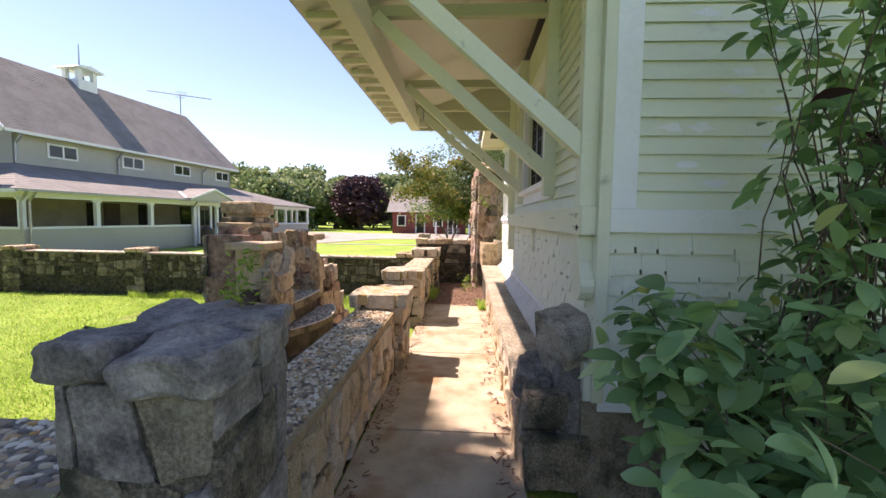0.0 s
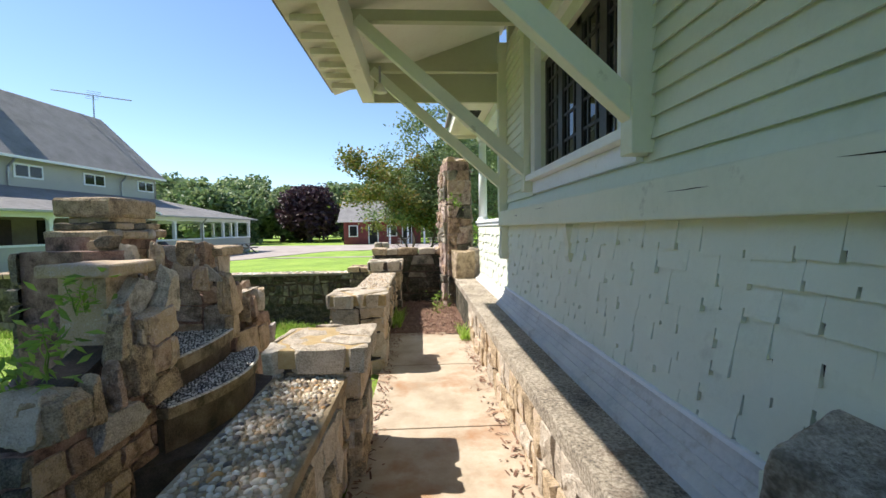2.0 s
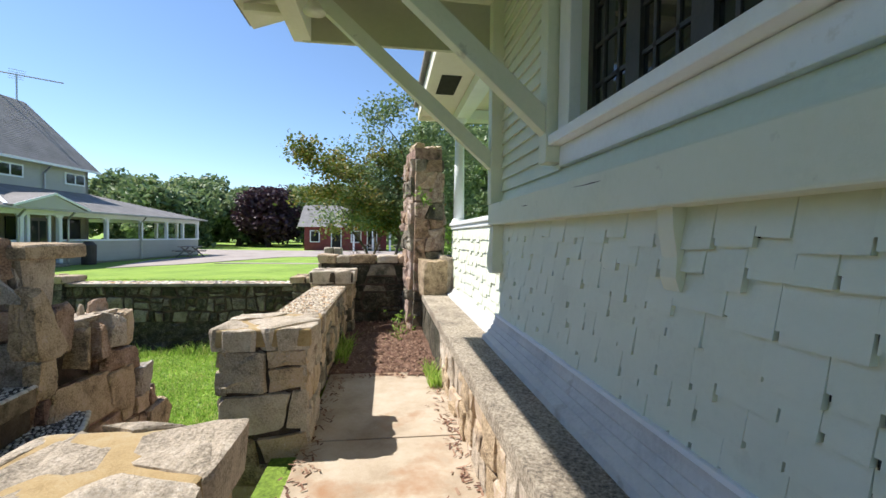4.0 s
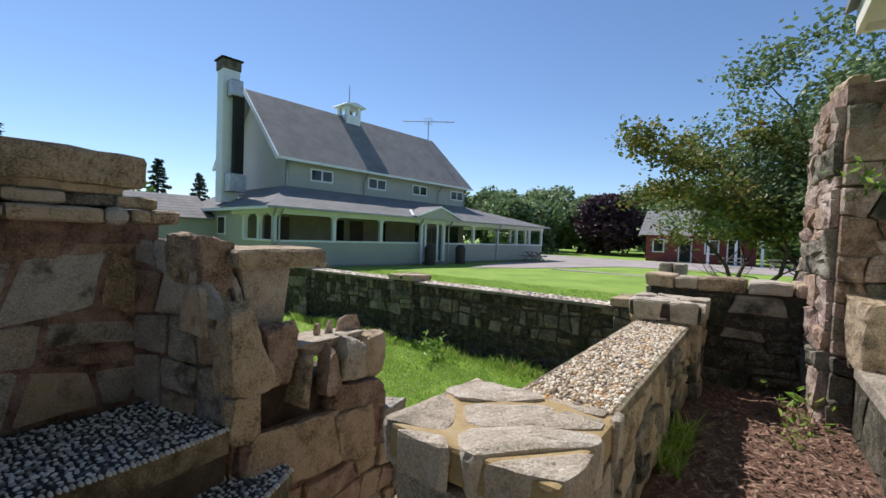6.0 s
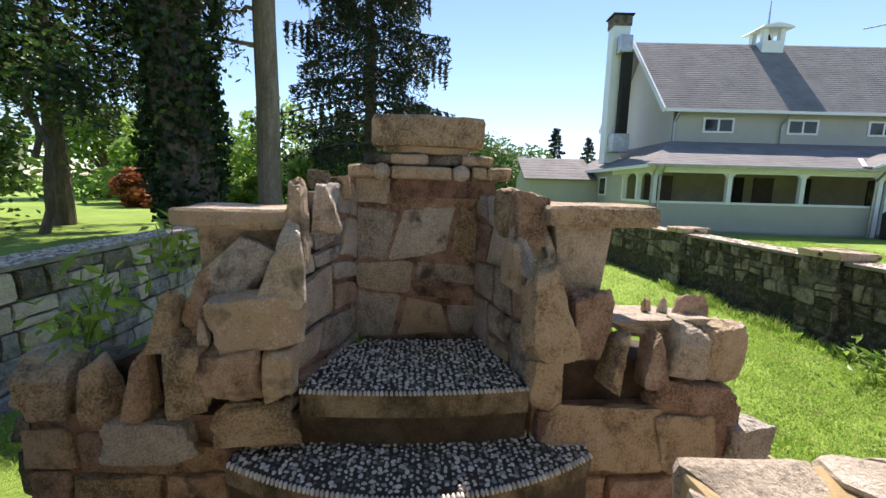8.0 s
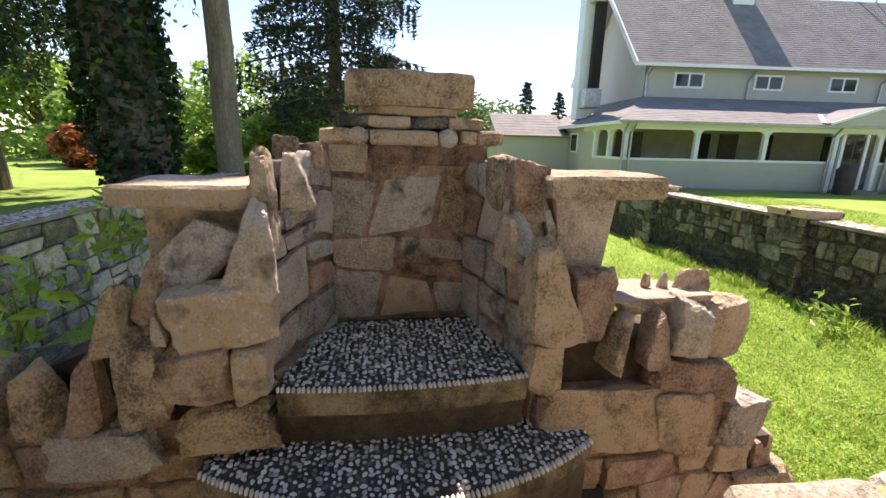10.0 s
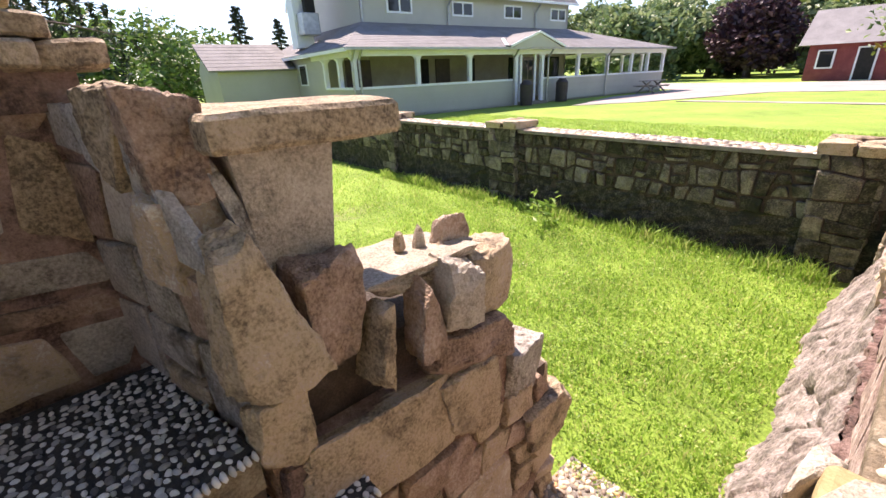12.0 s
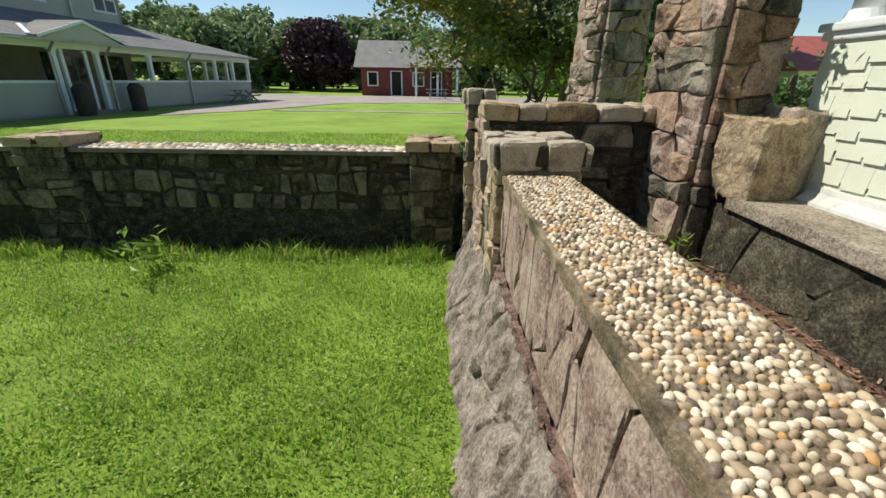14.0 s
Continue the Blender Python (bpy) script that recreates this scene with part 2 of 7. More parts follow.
DARKWOOD = material("dark_sash", [(0.2, (0.02, 0.018, 0.017)), (0.8, (0.05, 0.045, 0.04))], scale=6, rough=0.45, bump=0.1)
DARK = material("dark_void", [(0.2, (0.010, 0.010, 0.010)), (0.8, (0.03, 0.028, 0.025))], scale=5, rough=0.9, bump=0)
SLATE = material("roof_shingle_grey", [(0.2, (0.15, 0.145, 0.14)), (0.5, (0.23, 0.22, 0.215)), (0.8, (0.30, 0.29, 0.28))], scale=1.2, fine=26, fine_mix=0.5, rough=0.9, bump=0.4, bump_scale=30, per_object=0.12)
BARN = material("barn_green_siding", [(0.2, (0.40, 0.40, 0.365)), (0.5, (0.465, 0.465, 0.425)), (0.8, (0.51, 0.51, 0.47))], scale=1.0, fine=20, contrast=1.1, rough=0.65, bump=0.1, per_object=0.08)
PORCHIN = material("porch_inner_wall", [(0.2, (0.30, 0.28, 0.21)), (0.8, (0.42, 0.40, 0.31))], scale=1.5, fine=20, rough=0.7, bump=0.1)
DOORBROWN = material("brown_door_paint", [(0.2, (0.05, 0.035, 0.03)), (0.8, (0.10, 0.07, 0.06))], scale=4, rough=0.5, bump=0.1)
# Red is darkened to hold the trees' shade over the cottage.
RED = material("barn_red_siding", [(0.2, (0.14, 0.025, 0.027)), (0.5, (0.20, 0.04, 0.04)), (0.8, (0.26, 0.07, 0.065))], scale=1.5, fine=15, rough=0.7, bump=0.2)
ASPHALT = material("pale_drive", [(0.2, (0.26, 0.22, 0.20)), (0.5, (0.36, 0.31, 0.28)), (0.8, (0.44, 0.39, 0.36))], scale=0.6, fine=14, rough=0.95, bump=0.2)
METAL = material("galvanised_metal", [(0.2, (0.32, 0.33, 0.34)), (0.8, (0.55, 0.56, 0.57))], scale=5, rough=0.4, metal=0.8, bump=0.05)
BIN = material("brown_bin", [(0.2, (0.035, 0.028, 0.025)), (0.8, (0.07, 0.055, 0.05))], scale=5, rough=0.6, bump=0.1)
TABLEWOOD = material("grey_table_wood", [(0.2, (0.22, 0.20, 0.18)), (0.8, (0.40, 0.37, 0.33))], scale=5, rough=0.8, bump=0.2)
BARK = material("bark", [(0.2, (0.055, 0.04, 0.03)), (0.5, (0.135, 0.10, 0.075)), (0.8, (0.23, 0.18, 0.14))], scale=6, fine=40, bump=1.0, bump_scale=22, stretch=(1, 1, 0.25))
BARK_PALE = material("pale_bark", [(0.2, (0.13, 0.095, 0.07)), (0.5, (0.24, 0.185, 0.145)), (0.8, (0.34, 0.28, 0.23))], scale=5, fine=40, bump=0.9, bump_scale=18, stretch=(1, 1, 0.3))
GRASS_BED = material("grass_ground", [(0.2, (0.10, 0.16, 0.022)), (0.42, (0.20, 0.32, 0.04)), (0.6, (0.28, 0.42, 0.055)), (0.85, (0.38, 0.45, 0.10))], scale=0.55, fine=38, fine_mix=0.55, bump=1.0,
                     bump_scale=60, rough=0.9, stain=(0.24, 0.21, 0.10), stain_scale=0.9, stain_at=0.63)
BLADE = leaf_material("grass_blade", [(0.0, (0.13, 0.25, 0.035)), (0.35, (0.32, 0.51, 0.08)), (0.75, (0.44, 0.62, 0.125)), (1.0, (0.58, 0.55, 0.23))], 0.5, 0.5)
LEAF = leaf_material("broad_leaf", [(0.0, (0.04, 0.09, 0.025)), (0.45, (0.085, 0.17, 0.04)), (0.8, (0.14, 0.23, 0.055)), (1.0, (0.20, 0.27, 0.07))])
LEAF_WARM = leaf_material("turning_leaf", [(0.0, (0.09, 0.13, 0.03)), (0.5, (0.18, 0.22, 0.05)), (0.82, (0.28, 0.26, 0.065)), (1.0, (0.38, 0.22, 0.06))])
LEAF_BRIGHT = leaf_material("bright_leaf", [(0.0, (0.13, 0.24, 0.04)), (0.5, (0.25, 0.41, 0.07)), (1.0, (0.38, 0.53, 0.11))], 0.5)
LEAF_PURPLE = leaf_material("copper_beech_leaf", [(0.0, (0.035, 0.018, 0.026)), (0.5, (0.065, 0.03, 0.042)), (1.0, (0.11, 0.055, 0.065))], 0.2)
NEEDLE = leaf_material("spruce_needle", [(0.0, (0.010, 0.020, 0.010)), (0.5, (0.022, 0.042, 0.018)), (1.0, (0.05, 0.07, 0.03))], 0.2)
IVY = leaf_material("ivy_leaf", [(0.0, (0.012, 0.028, 0.010)), (0.6, (0.025, 0.055, 0.016)), (1.0, (0.05, 0.09, 0.025))], 0.2)
# Paler greens: the haze of distance is put into the leaf colour.
LEAF_HAZED = leaf_material("hazed_leaf", [(0.0, (0.10, 0.16, 0.07)), (0.45, (0.18, 0.26, 0.11)), (0.8, (0.26, 0.34, 0.15)), (1.0, (0.34, 0.39, 0.19))])
SHRUB = leaf_material("shrub_leaf", [(0.0, (0.10, 0.22, 0.09)), (0.45, (0.20, 0.38, 0.16)), (0.8, (0.30, 0.50, 0.21)), (0.95, (0.38, 0.57, 0.26)), (1.0, (0.46, 0.48, 0.14))], 0.3, 0.4, island=False)
SHRUB_FIELD = leaf_material("shrub_foliage", [(0.0, (0.10, 0.22, 0.09)), (0.45, (0.20, 0.38, 0.16)), (0.8, (0.30, 0.50, 0.21)), (0.95, (0.38, 0.57, 0.26)), (1.0, (0.46, 0.48, 0.14))], 0.3, 0.4)
SHRUB_RED = leaf_material("shrub_leaf_red", [(0.0, (0.07, 0.02, 0.03)), (1.0, (0.13, 0.04, 0.04))], 0.25, 0.4, island=False)
ORANGE_LEAF = leaf_material("orange_leaf", [(0.0, (0.25, 0.07, 0.03)), (1.0, (0.45, 0.16, 0.06))])
GLASS = bpy.data.materials.new("window_glass")
GLASS.use_nodes = True
_g = GLASS.node_tree.nodes["Principled BSDF"]
_g.inputs["Base Color"].default_value = (0.02, 0.022, 0.025, 1)
_g.inputs["Roughness"].default_value = 0.04
_g.inputs["IOR"].default_value = 1.5

# ---- mesh helpers ----
WORLD = {}


def thing(name, loc, label="", category="", group="", kind="", rz=0.0):
    ob = new(name)
    ob.empty_display_size = 0.2
    ob.matrix_basis = pose(*loc, 0, 0, rz)
    WORLD[ob] = pose(*loc, 0, 0, rz)
    return tagged(ob, label, category, group, kind)


def finish(name, bm, mat, smooth=False):
    me = bpy.data.meshes.new(name)
    bm.to_mesh(me)
    bm.free()
    me.materials.append(mat)
    if smooth:
        me.polygons.foreach_set("use_smooth", [True] * len(me.polygons))
    return me


def part(name, bm, mat, parent, label="", local=False, smooth=False):
    """Links a bmesh as one mesh object under a thing. World coordinates unless local."""
    if not local:
        bmesh.ops.transform(bm, matrix=WORLD[parent].inverted(), verts=bm.verts)
    ob = new(name, finish(name, bm, mat, smooth))
    ob.parent = parent
    WORLD[ob] = WORLD[parent]
    return tagged(ob, label)


def solo(name, bm, mat, label="", category="", kind="", group="", smooth=False):
    """A thing that is one mesh."""
    ob = new(name, finish(name, bm, mat, smooth))
    WORLD[ob] = Matrix.Identity(4)
    return tagged(ob, label, category, group, kind)


def box(x0, x1, y0, y1, z0, z1, bevel=0.0, bm=None, rot=None):
    bm2 = bmesh.new()
    bmesh.ops.create_cube(bm2, size=1)
    bmesh.ops.transform(bm2, matrix=Matrix.Translation(((x0 + x1) / 2, (y0 + y1) / 2, (z0 + z1) / 2)) @ Matrix.Diagonal((x1 - x0, y1 - y0, z1 - z0, 1)), verts=bm2.verts)
    if bevel:
        bmesh.ops.bevel(bm2, geom=bm2.edges[:], offset=bevel, segments=2, affect="EDGES", profile=0.6)
    if rot:
        bmesh.ops.transform(bm2, matrix=rot, verts=bm2.verts)
    return join(bm, bm2)


def join(bm, other):
    if bm is None:
        return other
    me = bpy.data.meshes.new("t")
    other.to_mesh(me)
    other.free()
    bm.from_mesh(me)
    bpy.data.meshes.remove(me)
    return bm


def cyl(p0, p1, r0, r1=None, n=12, bm=None):
    p0, p1 = Vector(p0), Vector(p1)
    r1 = r0 if r1 is None else r1
    bm2 = bmesh.new()
    d = p1 - p0
    bmesh.ops.create_cone(bm2, cap_ends=True, segments=n, radius1=r0, radius2=r1, depth=d.length)
    m = Matrix.Translation((p0 + p1) / 2) @ d.to_track_quat("Z", "Y").to_matrix().to_4x4()
    bmesh.ops.transform(bm2, matrix=m, verts=bm2.verts)
    return join(bm, bm2)


def prism(points, axis, a, b, bm=None):
    """A profile (list of 2D points) pushed along an axis from a to b. Axis x: points are (y, z); y: (x, z); z: (x, y)."""
    bm2 = bmesh.new()
    rings = []
    for t in (a, b):
        ring = []
        for p, q in points:
            co = {"x": (t, p, q), "y": (p, t, q), "z": (p, q, t)}[axis]
            ring.append(bm2.verts.new(co))
        rings.append(ring)
    n = len(points)
    for i in range(n):
        bm2.faces.new((rings[0][i], rings[0][(i + 1) % n], rings[1][(i + 1) % n], rings[1][i]))
    bm2.faces.new(rings[0][::-1])
    bm2.faces.new(rings[1])
    bmesh.ops.recalc_face_normals(bm2, faces=bm2.faces)
    return join(bm, bm2)


def beam(p0, p1, w, h, bm=None, bevel=0.006):
    """A straight timber of section w by h from p0 to p1."""
    p0, p1 = Vector(p0), Vector(p1)
    d = p1 - p0
    up = Vector((0, 0, 1)) if abs(d.normalized().z) < 0.95 else Vector((0, 1, 0))
    xa = d.normalized()
    ya = up.cross(xa).normalized()
    za = xa.cross(ya)
    m = Matrix((xa, ya, za)).transposed().to_4x4()
    m.translation = (p0 + p1) / 2
    return box(-d.length / 2, d.length / 2, -w / 2, w / 2, -h / 2, h / 2, bevel, bm, m)


def roughen(bm, amount, scale, seed=0):
    for v in bm.verts:
        q = v.co * scale + Vector((seed * 7.3, seed * 3.1, seed * 1.7))
        v.co += Vector((noise.noise(q), noise.noise(q + Vector((31, 0, 0))), noise.noise(q + Vector((0, 57, 0))))) * amount


# ---- stones ----
def clip(poly, nx, ny, c):
    out = []
    for i in range(len(poly)):
        p, q = poly[i], poly[(i + 1) % len(poly)]
        dp, dq = p[0] * nx + p[1] * ny - c, q[0] * nx + q[1] * ny - c
        if dp <= 0:
            out.append(p)
        if dp * dq < 0:
            t = dp / (dp - dq)
            out.append((p[0] + t * (q[0] - p[0]), p[1] + t * (q[1] - p[1])))
    return out


def cells(outline, cw, ch, rng, joint, jitter=0.36):
    """Breaks a convex outline into irregular stone outlines about cw by ch, with joints between them."""
    xs, ys = [p[0] for p in outline], [p[1] for p in outline]
    nx, ny = max(1, round((max(xs) - min(xs)) / cw)), max(1, round((max(ys) - min(ys)) / ch))
    w, h = (max(xs) - min(xs)) / nx, (max(ys) - min(ys)) / ny
    pts = []
    for j in range(-1, ny + 1):
        sh = rng.uniform(-0.5, 0.5)
        for i in range(-1, nx + 2):
            pts.append((min(xs) + (i + 0.5 + sh + rng.uniform(-jitter, jitter)) * w, min(ys) + (j + 0.5 + rng.uniform(-jitter, jitter)) * h))
    out = []
    for k, (px, py) in enumerate(pts):
        poly = list(outline)
        for m, (qx, qy) in enumerate(pts):
            if m == k or abs(qx - px) > 3.2 * w or abs(qy - py) > 3.2 * h:
                continue
            # distances are scaled so that stones lie longer than high
            ax, ay = (qx - px) / w ** 2, (qy - py) / h ** 2
            ln = math.hypot(ax, ay)
            if ln == 0:
                continue
            c = (ax * (px + qx) / 2 + ay * (py + qy) / 2) / ln
            poly = clip(poly, ax / ln, ay / ln, c - joint / 2)
            if len(poly) < 3:
                break
        if len(poly) >= 3:
            area = abs(sum(poly[i][0] * poly[(i + 1) % len(poly)][1] - poly[(i + 1) % len(poly)][0] * poly[i][1] for i in range(len(poly)))) / 2
            if area > 0.03 * w * h:
                out.append(poly)
    return out


def rounded(poly, cut=0.2):
    out = []
    n = len(poly)
    for i in range(n):
        a, p, b = poly[i - 1], poly[i], poly[(i + 1) % n]
        for q in (a, b):
            out.append((p[0] + cut * (q[0] - p[0]), p[1] + cut * (q[1] - p[1])))
    return out


def courses(outline, cw, ch, rng, joint, jitter=0.3):
    """Breaks a convex outline into rough courses of squared rubble: wavy beds, slanting joints, some stones split in two."""
    xs, ys = [p[0] for p in outline], [p[1] for p in outline]
    x0, x1, y0, y1 = min(xs), max(xs), min(ys), max(ys)
    n = max(1, round((y1 - y0) / ch))
    wts = [rng.uniform(0.7, 1.35) for _ in range(n)]
    beds = [y0]
    for w in wts:
        beds.append(beds[-1] + (y1 - y0) * w / sum(wts))
    ph = rng.uniform(0, 60)

    def bed(k, x):
        if k in (0, n):
            return beds[k]
        return beds[k] + 0.42 * ch * jitter * noise.noise(Vector((x * 1.1 / cw, k * 7.3 + ph, 0.3))) * 1.8

    out = []
    for k in range(n):
        xl = x0 - rng.uniform(0.0, 0.5) * cw
        sl = 0.0
        while xl < x1:
            xr = xl + cw * rng.uniform(0.55, 1.5)
            if x1 - xr < 0.3 * cw:
                xr = x1 + 0.01
            sr = rng.uniform(-1, 1) * jitter * 0.35 * cw
            lo = (bed(k, xl - sl), bed(k, xr - sr))
            hi = (bed(k + 1, xl + sl), bed(k + 1, xr + sr))
            bands = [(0.0, 1.0)]
            if rng.random() < 0.24 and (hi[0] - lo[0]) > 0.85 * ch:
                f = rng.uniform(0.35, 0.65)
                bands = [(0.0, f), (f, 1.0)]
            for f0, f1 in bands:
                bl, br = lo[0] + (hi[0] - lo[0]) * f0, lo[1] + (hi[1] - lo[1]) * f0
                tl, tr = lo[0] + (hi[0] - lo[0]) * f1, lo[1] + (hi[1] - lo[1]) * f1
                xm, e = (xl + xr) / 2, 0.05 * ch
                poly = [(xl - sl, bl), (xm + rng.uniform(-e, e) * 2, (bl + br) / 2 + rng.uniform(-e, e)), (xr - sr, br), (xr + rng.uniform(-e, e), (br + tr) / 2),
                        (xr + sr, tr), (xm + rng.uniform(-e, e) * 2, (tl + tr) / 2 + rng.uniform(-e, e)), (xl + sl, tl), (xl + rng.uniform(-e, e), (bl + tl) / 2)]
                cx, cy = (xl + xr) / 2, (bl + br + tl + tr) / 4
                fx, fy = max(0.4, 1 - joint / max(0.02, xr - xl)), max(0.4, 1 - joint / max(0.02, (tl + tr - bl - br) / 2))
                poly = [(cx + (p - cx) * fx, cy + (q - cy) * fy) for p, q in poly]
                m = len(outline)
                for i in range(m):
                    (ax, ay), (bx, by) = outline[i], outline[(i + 1) % m]
                    ln = math.hypot(bx - ax, by - ay)
                    nx, ny = (by - ay) / ln, -(bx - ax) / ln
                    poly = clip(poly, nx, ny, nx * ax + ny * ay)
                    if len(poly) < 3:
                        break
                if len(poly) >= 3 and max(p[0] for p in poly) - min(p[0] for p in poly) > 0.12 * cw and max(p[1] for p in poly) - min(p[1] for p in poly) > 0.15 * ch:
                    out.append(poly)
            xl, sl = xr, sr
    return out


def stone_mesh(poly, depth, rng, to3d, back=0.02, rough=1.0):
    """One stone: a rounded, ragged outline pushed out from the wall, with a broken, uneven face."""
    poly = rounded(poly, rng.uniform(0.07, 0.16))
    cx, cy = sum(p[0] for p in poly) / len(poly), sum(p[1] for p in poly) / len(poly)
    size = max(0.03, max(math.hypot(p[0] - cx, p[1] - cy) for p in poly))
    pts = []
    for i, p in enumerate(poly):
        q = poly[(i + 1) % len(poly)]
        ln = math.hypot(q[0] - p[0], q[1] - p[1])
        if ln < 0.06 * size and len(poly) > 9:
            continue
        cuts = 2 if ln > 0.75 * size else 1
        for k in range(cuts):
            pts.append((p[0] + (q[0] - p[0]) * k / cuts, p[1] + (q[1] - p[1]) * k / cuts))
    if len(pts) < 5:
        pts = poly
    tx, ty = rough * rng.uniform(-0.3, 0.3), rough * rng.uniform(-0.3, 0.3)
    sx, sy = rng.uniform(0, 90), rng.uniform(0, 90)
    verts, faces = [], []
    n = len(pts)
    for k, (s, z) in enumerate(((1.0, -back), (1.0, depth * 0.5), (0.95, depth * 0.9), (0.72, depth * 1.0), (0.38, depth * 1.05))):
        for p in pts:
            jit = rng.uniform(-0.03, 0.03) if k else 0
            a, b = cx + (p[0] - cx) * (s + jit), cy + (p[1] - cy) * (s + jit)
            zz = z
            if k > 1:
                q = Vector((a + sx, b + sy, 0.5))
                zz += depth * ((tx * (a - cx) + ty * (b - cy)) / size + rough * (0.55 * noise.noise(q * 7) + 0.45 * noise.noise(q * 19)))
            verts.append(to3d(a, b, zz))
    q = Vector((cx + sx, cy + sy, 0.5))
    verts.append(to3d(cx, cy, depth * (1.05 + rough * (0.55 * noise.noise(q * 7) + 0.3 * noise.noise(q * 19)))))
    for k in range(4):
        for i in range(n):
            j = (i + 1) % n
            faces.append((k * n + i, k * n + j, (k + 1) * n + j, (k + 1) * n + i))
    for i in range(n):
        faces.append((4 * n + i, 4 * n + (i + 1) % n, 5 * n))
    return verts, faces


def masonry(parent, origin, u, n, outline, cw, ch, depth, mats, seed, joint=0.02, v=(0, 0, 1), jitter=0.36, name="stone", mosaic=False):
    """Covers a flat outline (in metres along u and v from origin) with separate stones that stand proud along n."""
    rng = random.Random(seed)
    o, u, v, n = Vector(origin), Vector(u).normalized(), Vector(v).normalized(), Vector(n).normalized()
    flip = u.cross(v).dot(n) < 0
    inv = WORLD[parent].inverted()
    for poly in (cells if mosaic else courses)(outline, cw, ch, rng, joint, jitter):
        cx, cy = sum(p[0] for p in poly) / len(poly), sum(p[1] for p in poly) / len(poly)
        centre = o + u * cx + v * cy
        d = depth * rng.uniform(0.65, 1.35)
        verts, faces = stone_mesh(poly, d, rng, lambda a, b, c: o + u * a + v * b + n * c - centre)
        if flip:
            faces = [f[::-1] for f in faces]
        me = bpy.data.meshes.new(name)
        me.from_pydata([tuple(q) for q in verts], [], faces)
        me.materials.append(rng.choice(mats))
        ob = new(name, me)
        ob.parent = parent
        ob.matrix_basis = inv @ Matrix.Translation(centre)


def rock(name, parent, centre, size, mat, seed, rot=(0, 0, 0), label="", wild=0.17, cuts=5, rough=1.0):
    """A broken fieldstone: a block with skewed corners, split faces and chipped edges."""
    rng = random.Random(seed)
    bm = bmesh.new()
    bmesh.ops.create_cube(bm, size=1)
    for w in bm.verts:
        w.co += Vector((rng.uniform(-wild, wild), rng.uniform(-wild, wild), rng.uniform(-wild, wild)))
    tall = size[2] > 1.7 * max(size[0] * 0.8, size[1])
    if tall:
        lean = rng.uniform(-0.25, 0.25)
        for w in bm.verts:
            if w.co.z > 0:
                w.co.y = w.co.y * rng.uniform(0.3, 0.6) + lean
                w.co.x *= 0.8
                w.co.z += rng.uniform(-0.12, 0.06)
    for _ in range(cuts):
        d = Vector((rng.gauss(0, 1), rng.gauss(0, 1), rng.gauss(0, 0.8))).normalized()
        reach = max(v.co.dot(d) for v in bm.verts)
        cut = bmesh.ops.bisect_plane(bm, geom=bm.verts[:] + bm.edges[:] + bm.faces[:], plane_co=d * reach * (rng.uniform(0.72, 0.90) if cuts < 8 else rng.uniform(0.66, 0.86)), plane_no=d, clear_outer=True)
        bmesh.ops.contextual_create(bm, geom=[e for e in cut["geom_cut"] if isinstance(e, bmesh.types.BMEdge)])
    bmesh.ops.recalc_face_normals(bm, faces=bm.faces[:])
    bmesh.ops.bevel(bm, geom=bm.edges[:], offset=0.028, segments=1, affect="EDGES")
    bmesh.ops.triangulate(bm, faces=bm.faces[:])
    for _ in range(4):
        long = [e for e in bm.edges if e.calc_length() > 0.13]
        if not long:
            break
        bmesh.ops.subdivide_edges(bm, edges=long, cuts=1)
        bmesh.ops.triangulate(bm, faces=[f for f in bm.faces if len(f.verts) > 3])
    roughen(bm, 0.03 * rough, 2.2, seed)
    roughen(bm, 0.035 * rough, 7.0, seed + 5)
    roughen(bm, 0.03 * rough, 19.0, seed + 9)
    m = pose(*centre, *rot) @ Matrix.Diagonal((*(0.91 * q for q in size), 1))
    bmesh.ops.transform(bm, matrix=m, verts=bm.verts)
    if parent is None:
        return solo(name, bm, mat, label, "stone")
    return part(name, bm, mat, parent, label)


def slab(name, parent, x0, x1, y0, y1, z0, z1, mat, seed, label="", rough_by=0.012):
    """A rough flagstone with chipped edges."""
    bm = box(x0, x1, y0, y1, z0, z1)
    bmesh.ops.subdivide_edges(bm, edges=bm.edges[:], cuts=5, use_grid_fill=True)
    c = Vector(((x0 + x1) / 2, (y0 + y1) / 2, (z0 + z1) / 2))
    for w in bm.verts:
        e = sum(1 for a, b, d in ((w.co.x, x0, x1), (w.co.y, y0, y1), (w.co.z, z0, z1)) if min(abs(a - b), abs(a - d)) < 1e-4)
        if e >= 2:
            w.co += (c - w.co).normalized() * 0.012 * (e - 1)
    roughen(bm, rough_by, 9.0, seed)
    roughen(bm, rough_by * 1.3, 3.0, seed + 3)
    return part(name, bm, mat, parent, label)


def pebble_shape(rng):
    """A low dome, unit size."""
    verts, faces = [], []
    n = 7
    ph = rng.uniform(0, 6)
    rad = [rng.uniform(0.82, 1.12) for _ in range(n)]
    for s, z in ((1.0, -0.25), (0.86, 0.45), (0.45, 0.8)):
        for i in range(n):
            a = ph + 2 * math.pi * i / n
            verts.append((s * rad[i] * math.cos(a) * 1.15, s * rad[i] * math.sin(a) * 0.78, z))
    verts.append((0, 0, 0.88))
    for k in range(2):
        for i in range(n):
            j = (i + 1) % n
            faces.append((k * n + i, k * n + j, (k + 1) * n + j, (k + 1) * n + i))
    for i in range(n):
        faces.append((2 * n + i, 2 * n + (i + 1) % n, 3 * n))
    return np.array(verts), faces


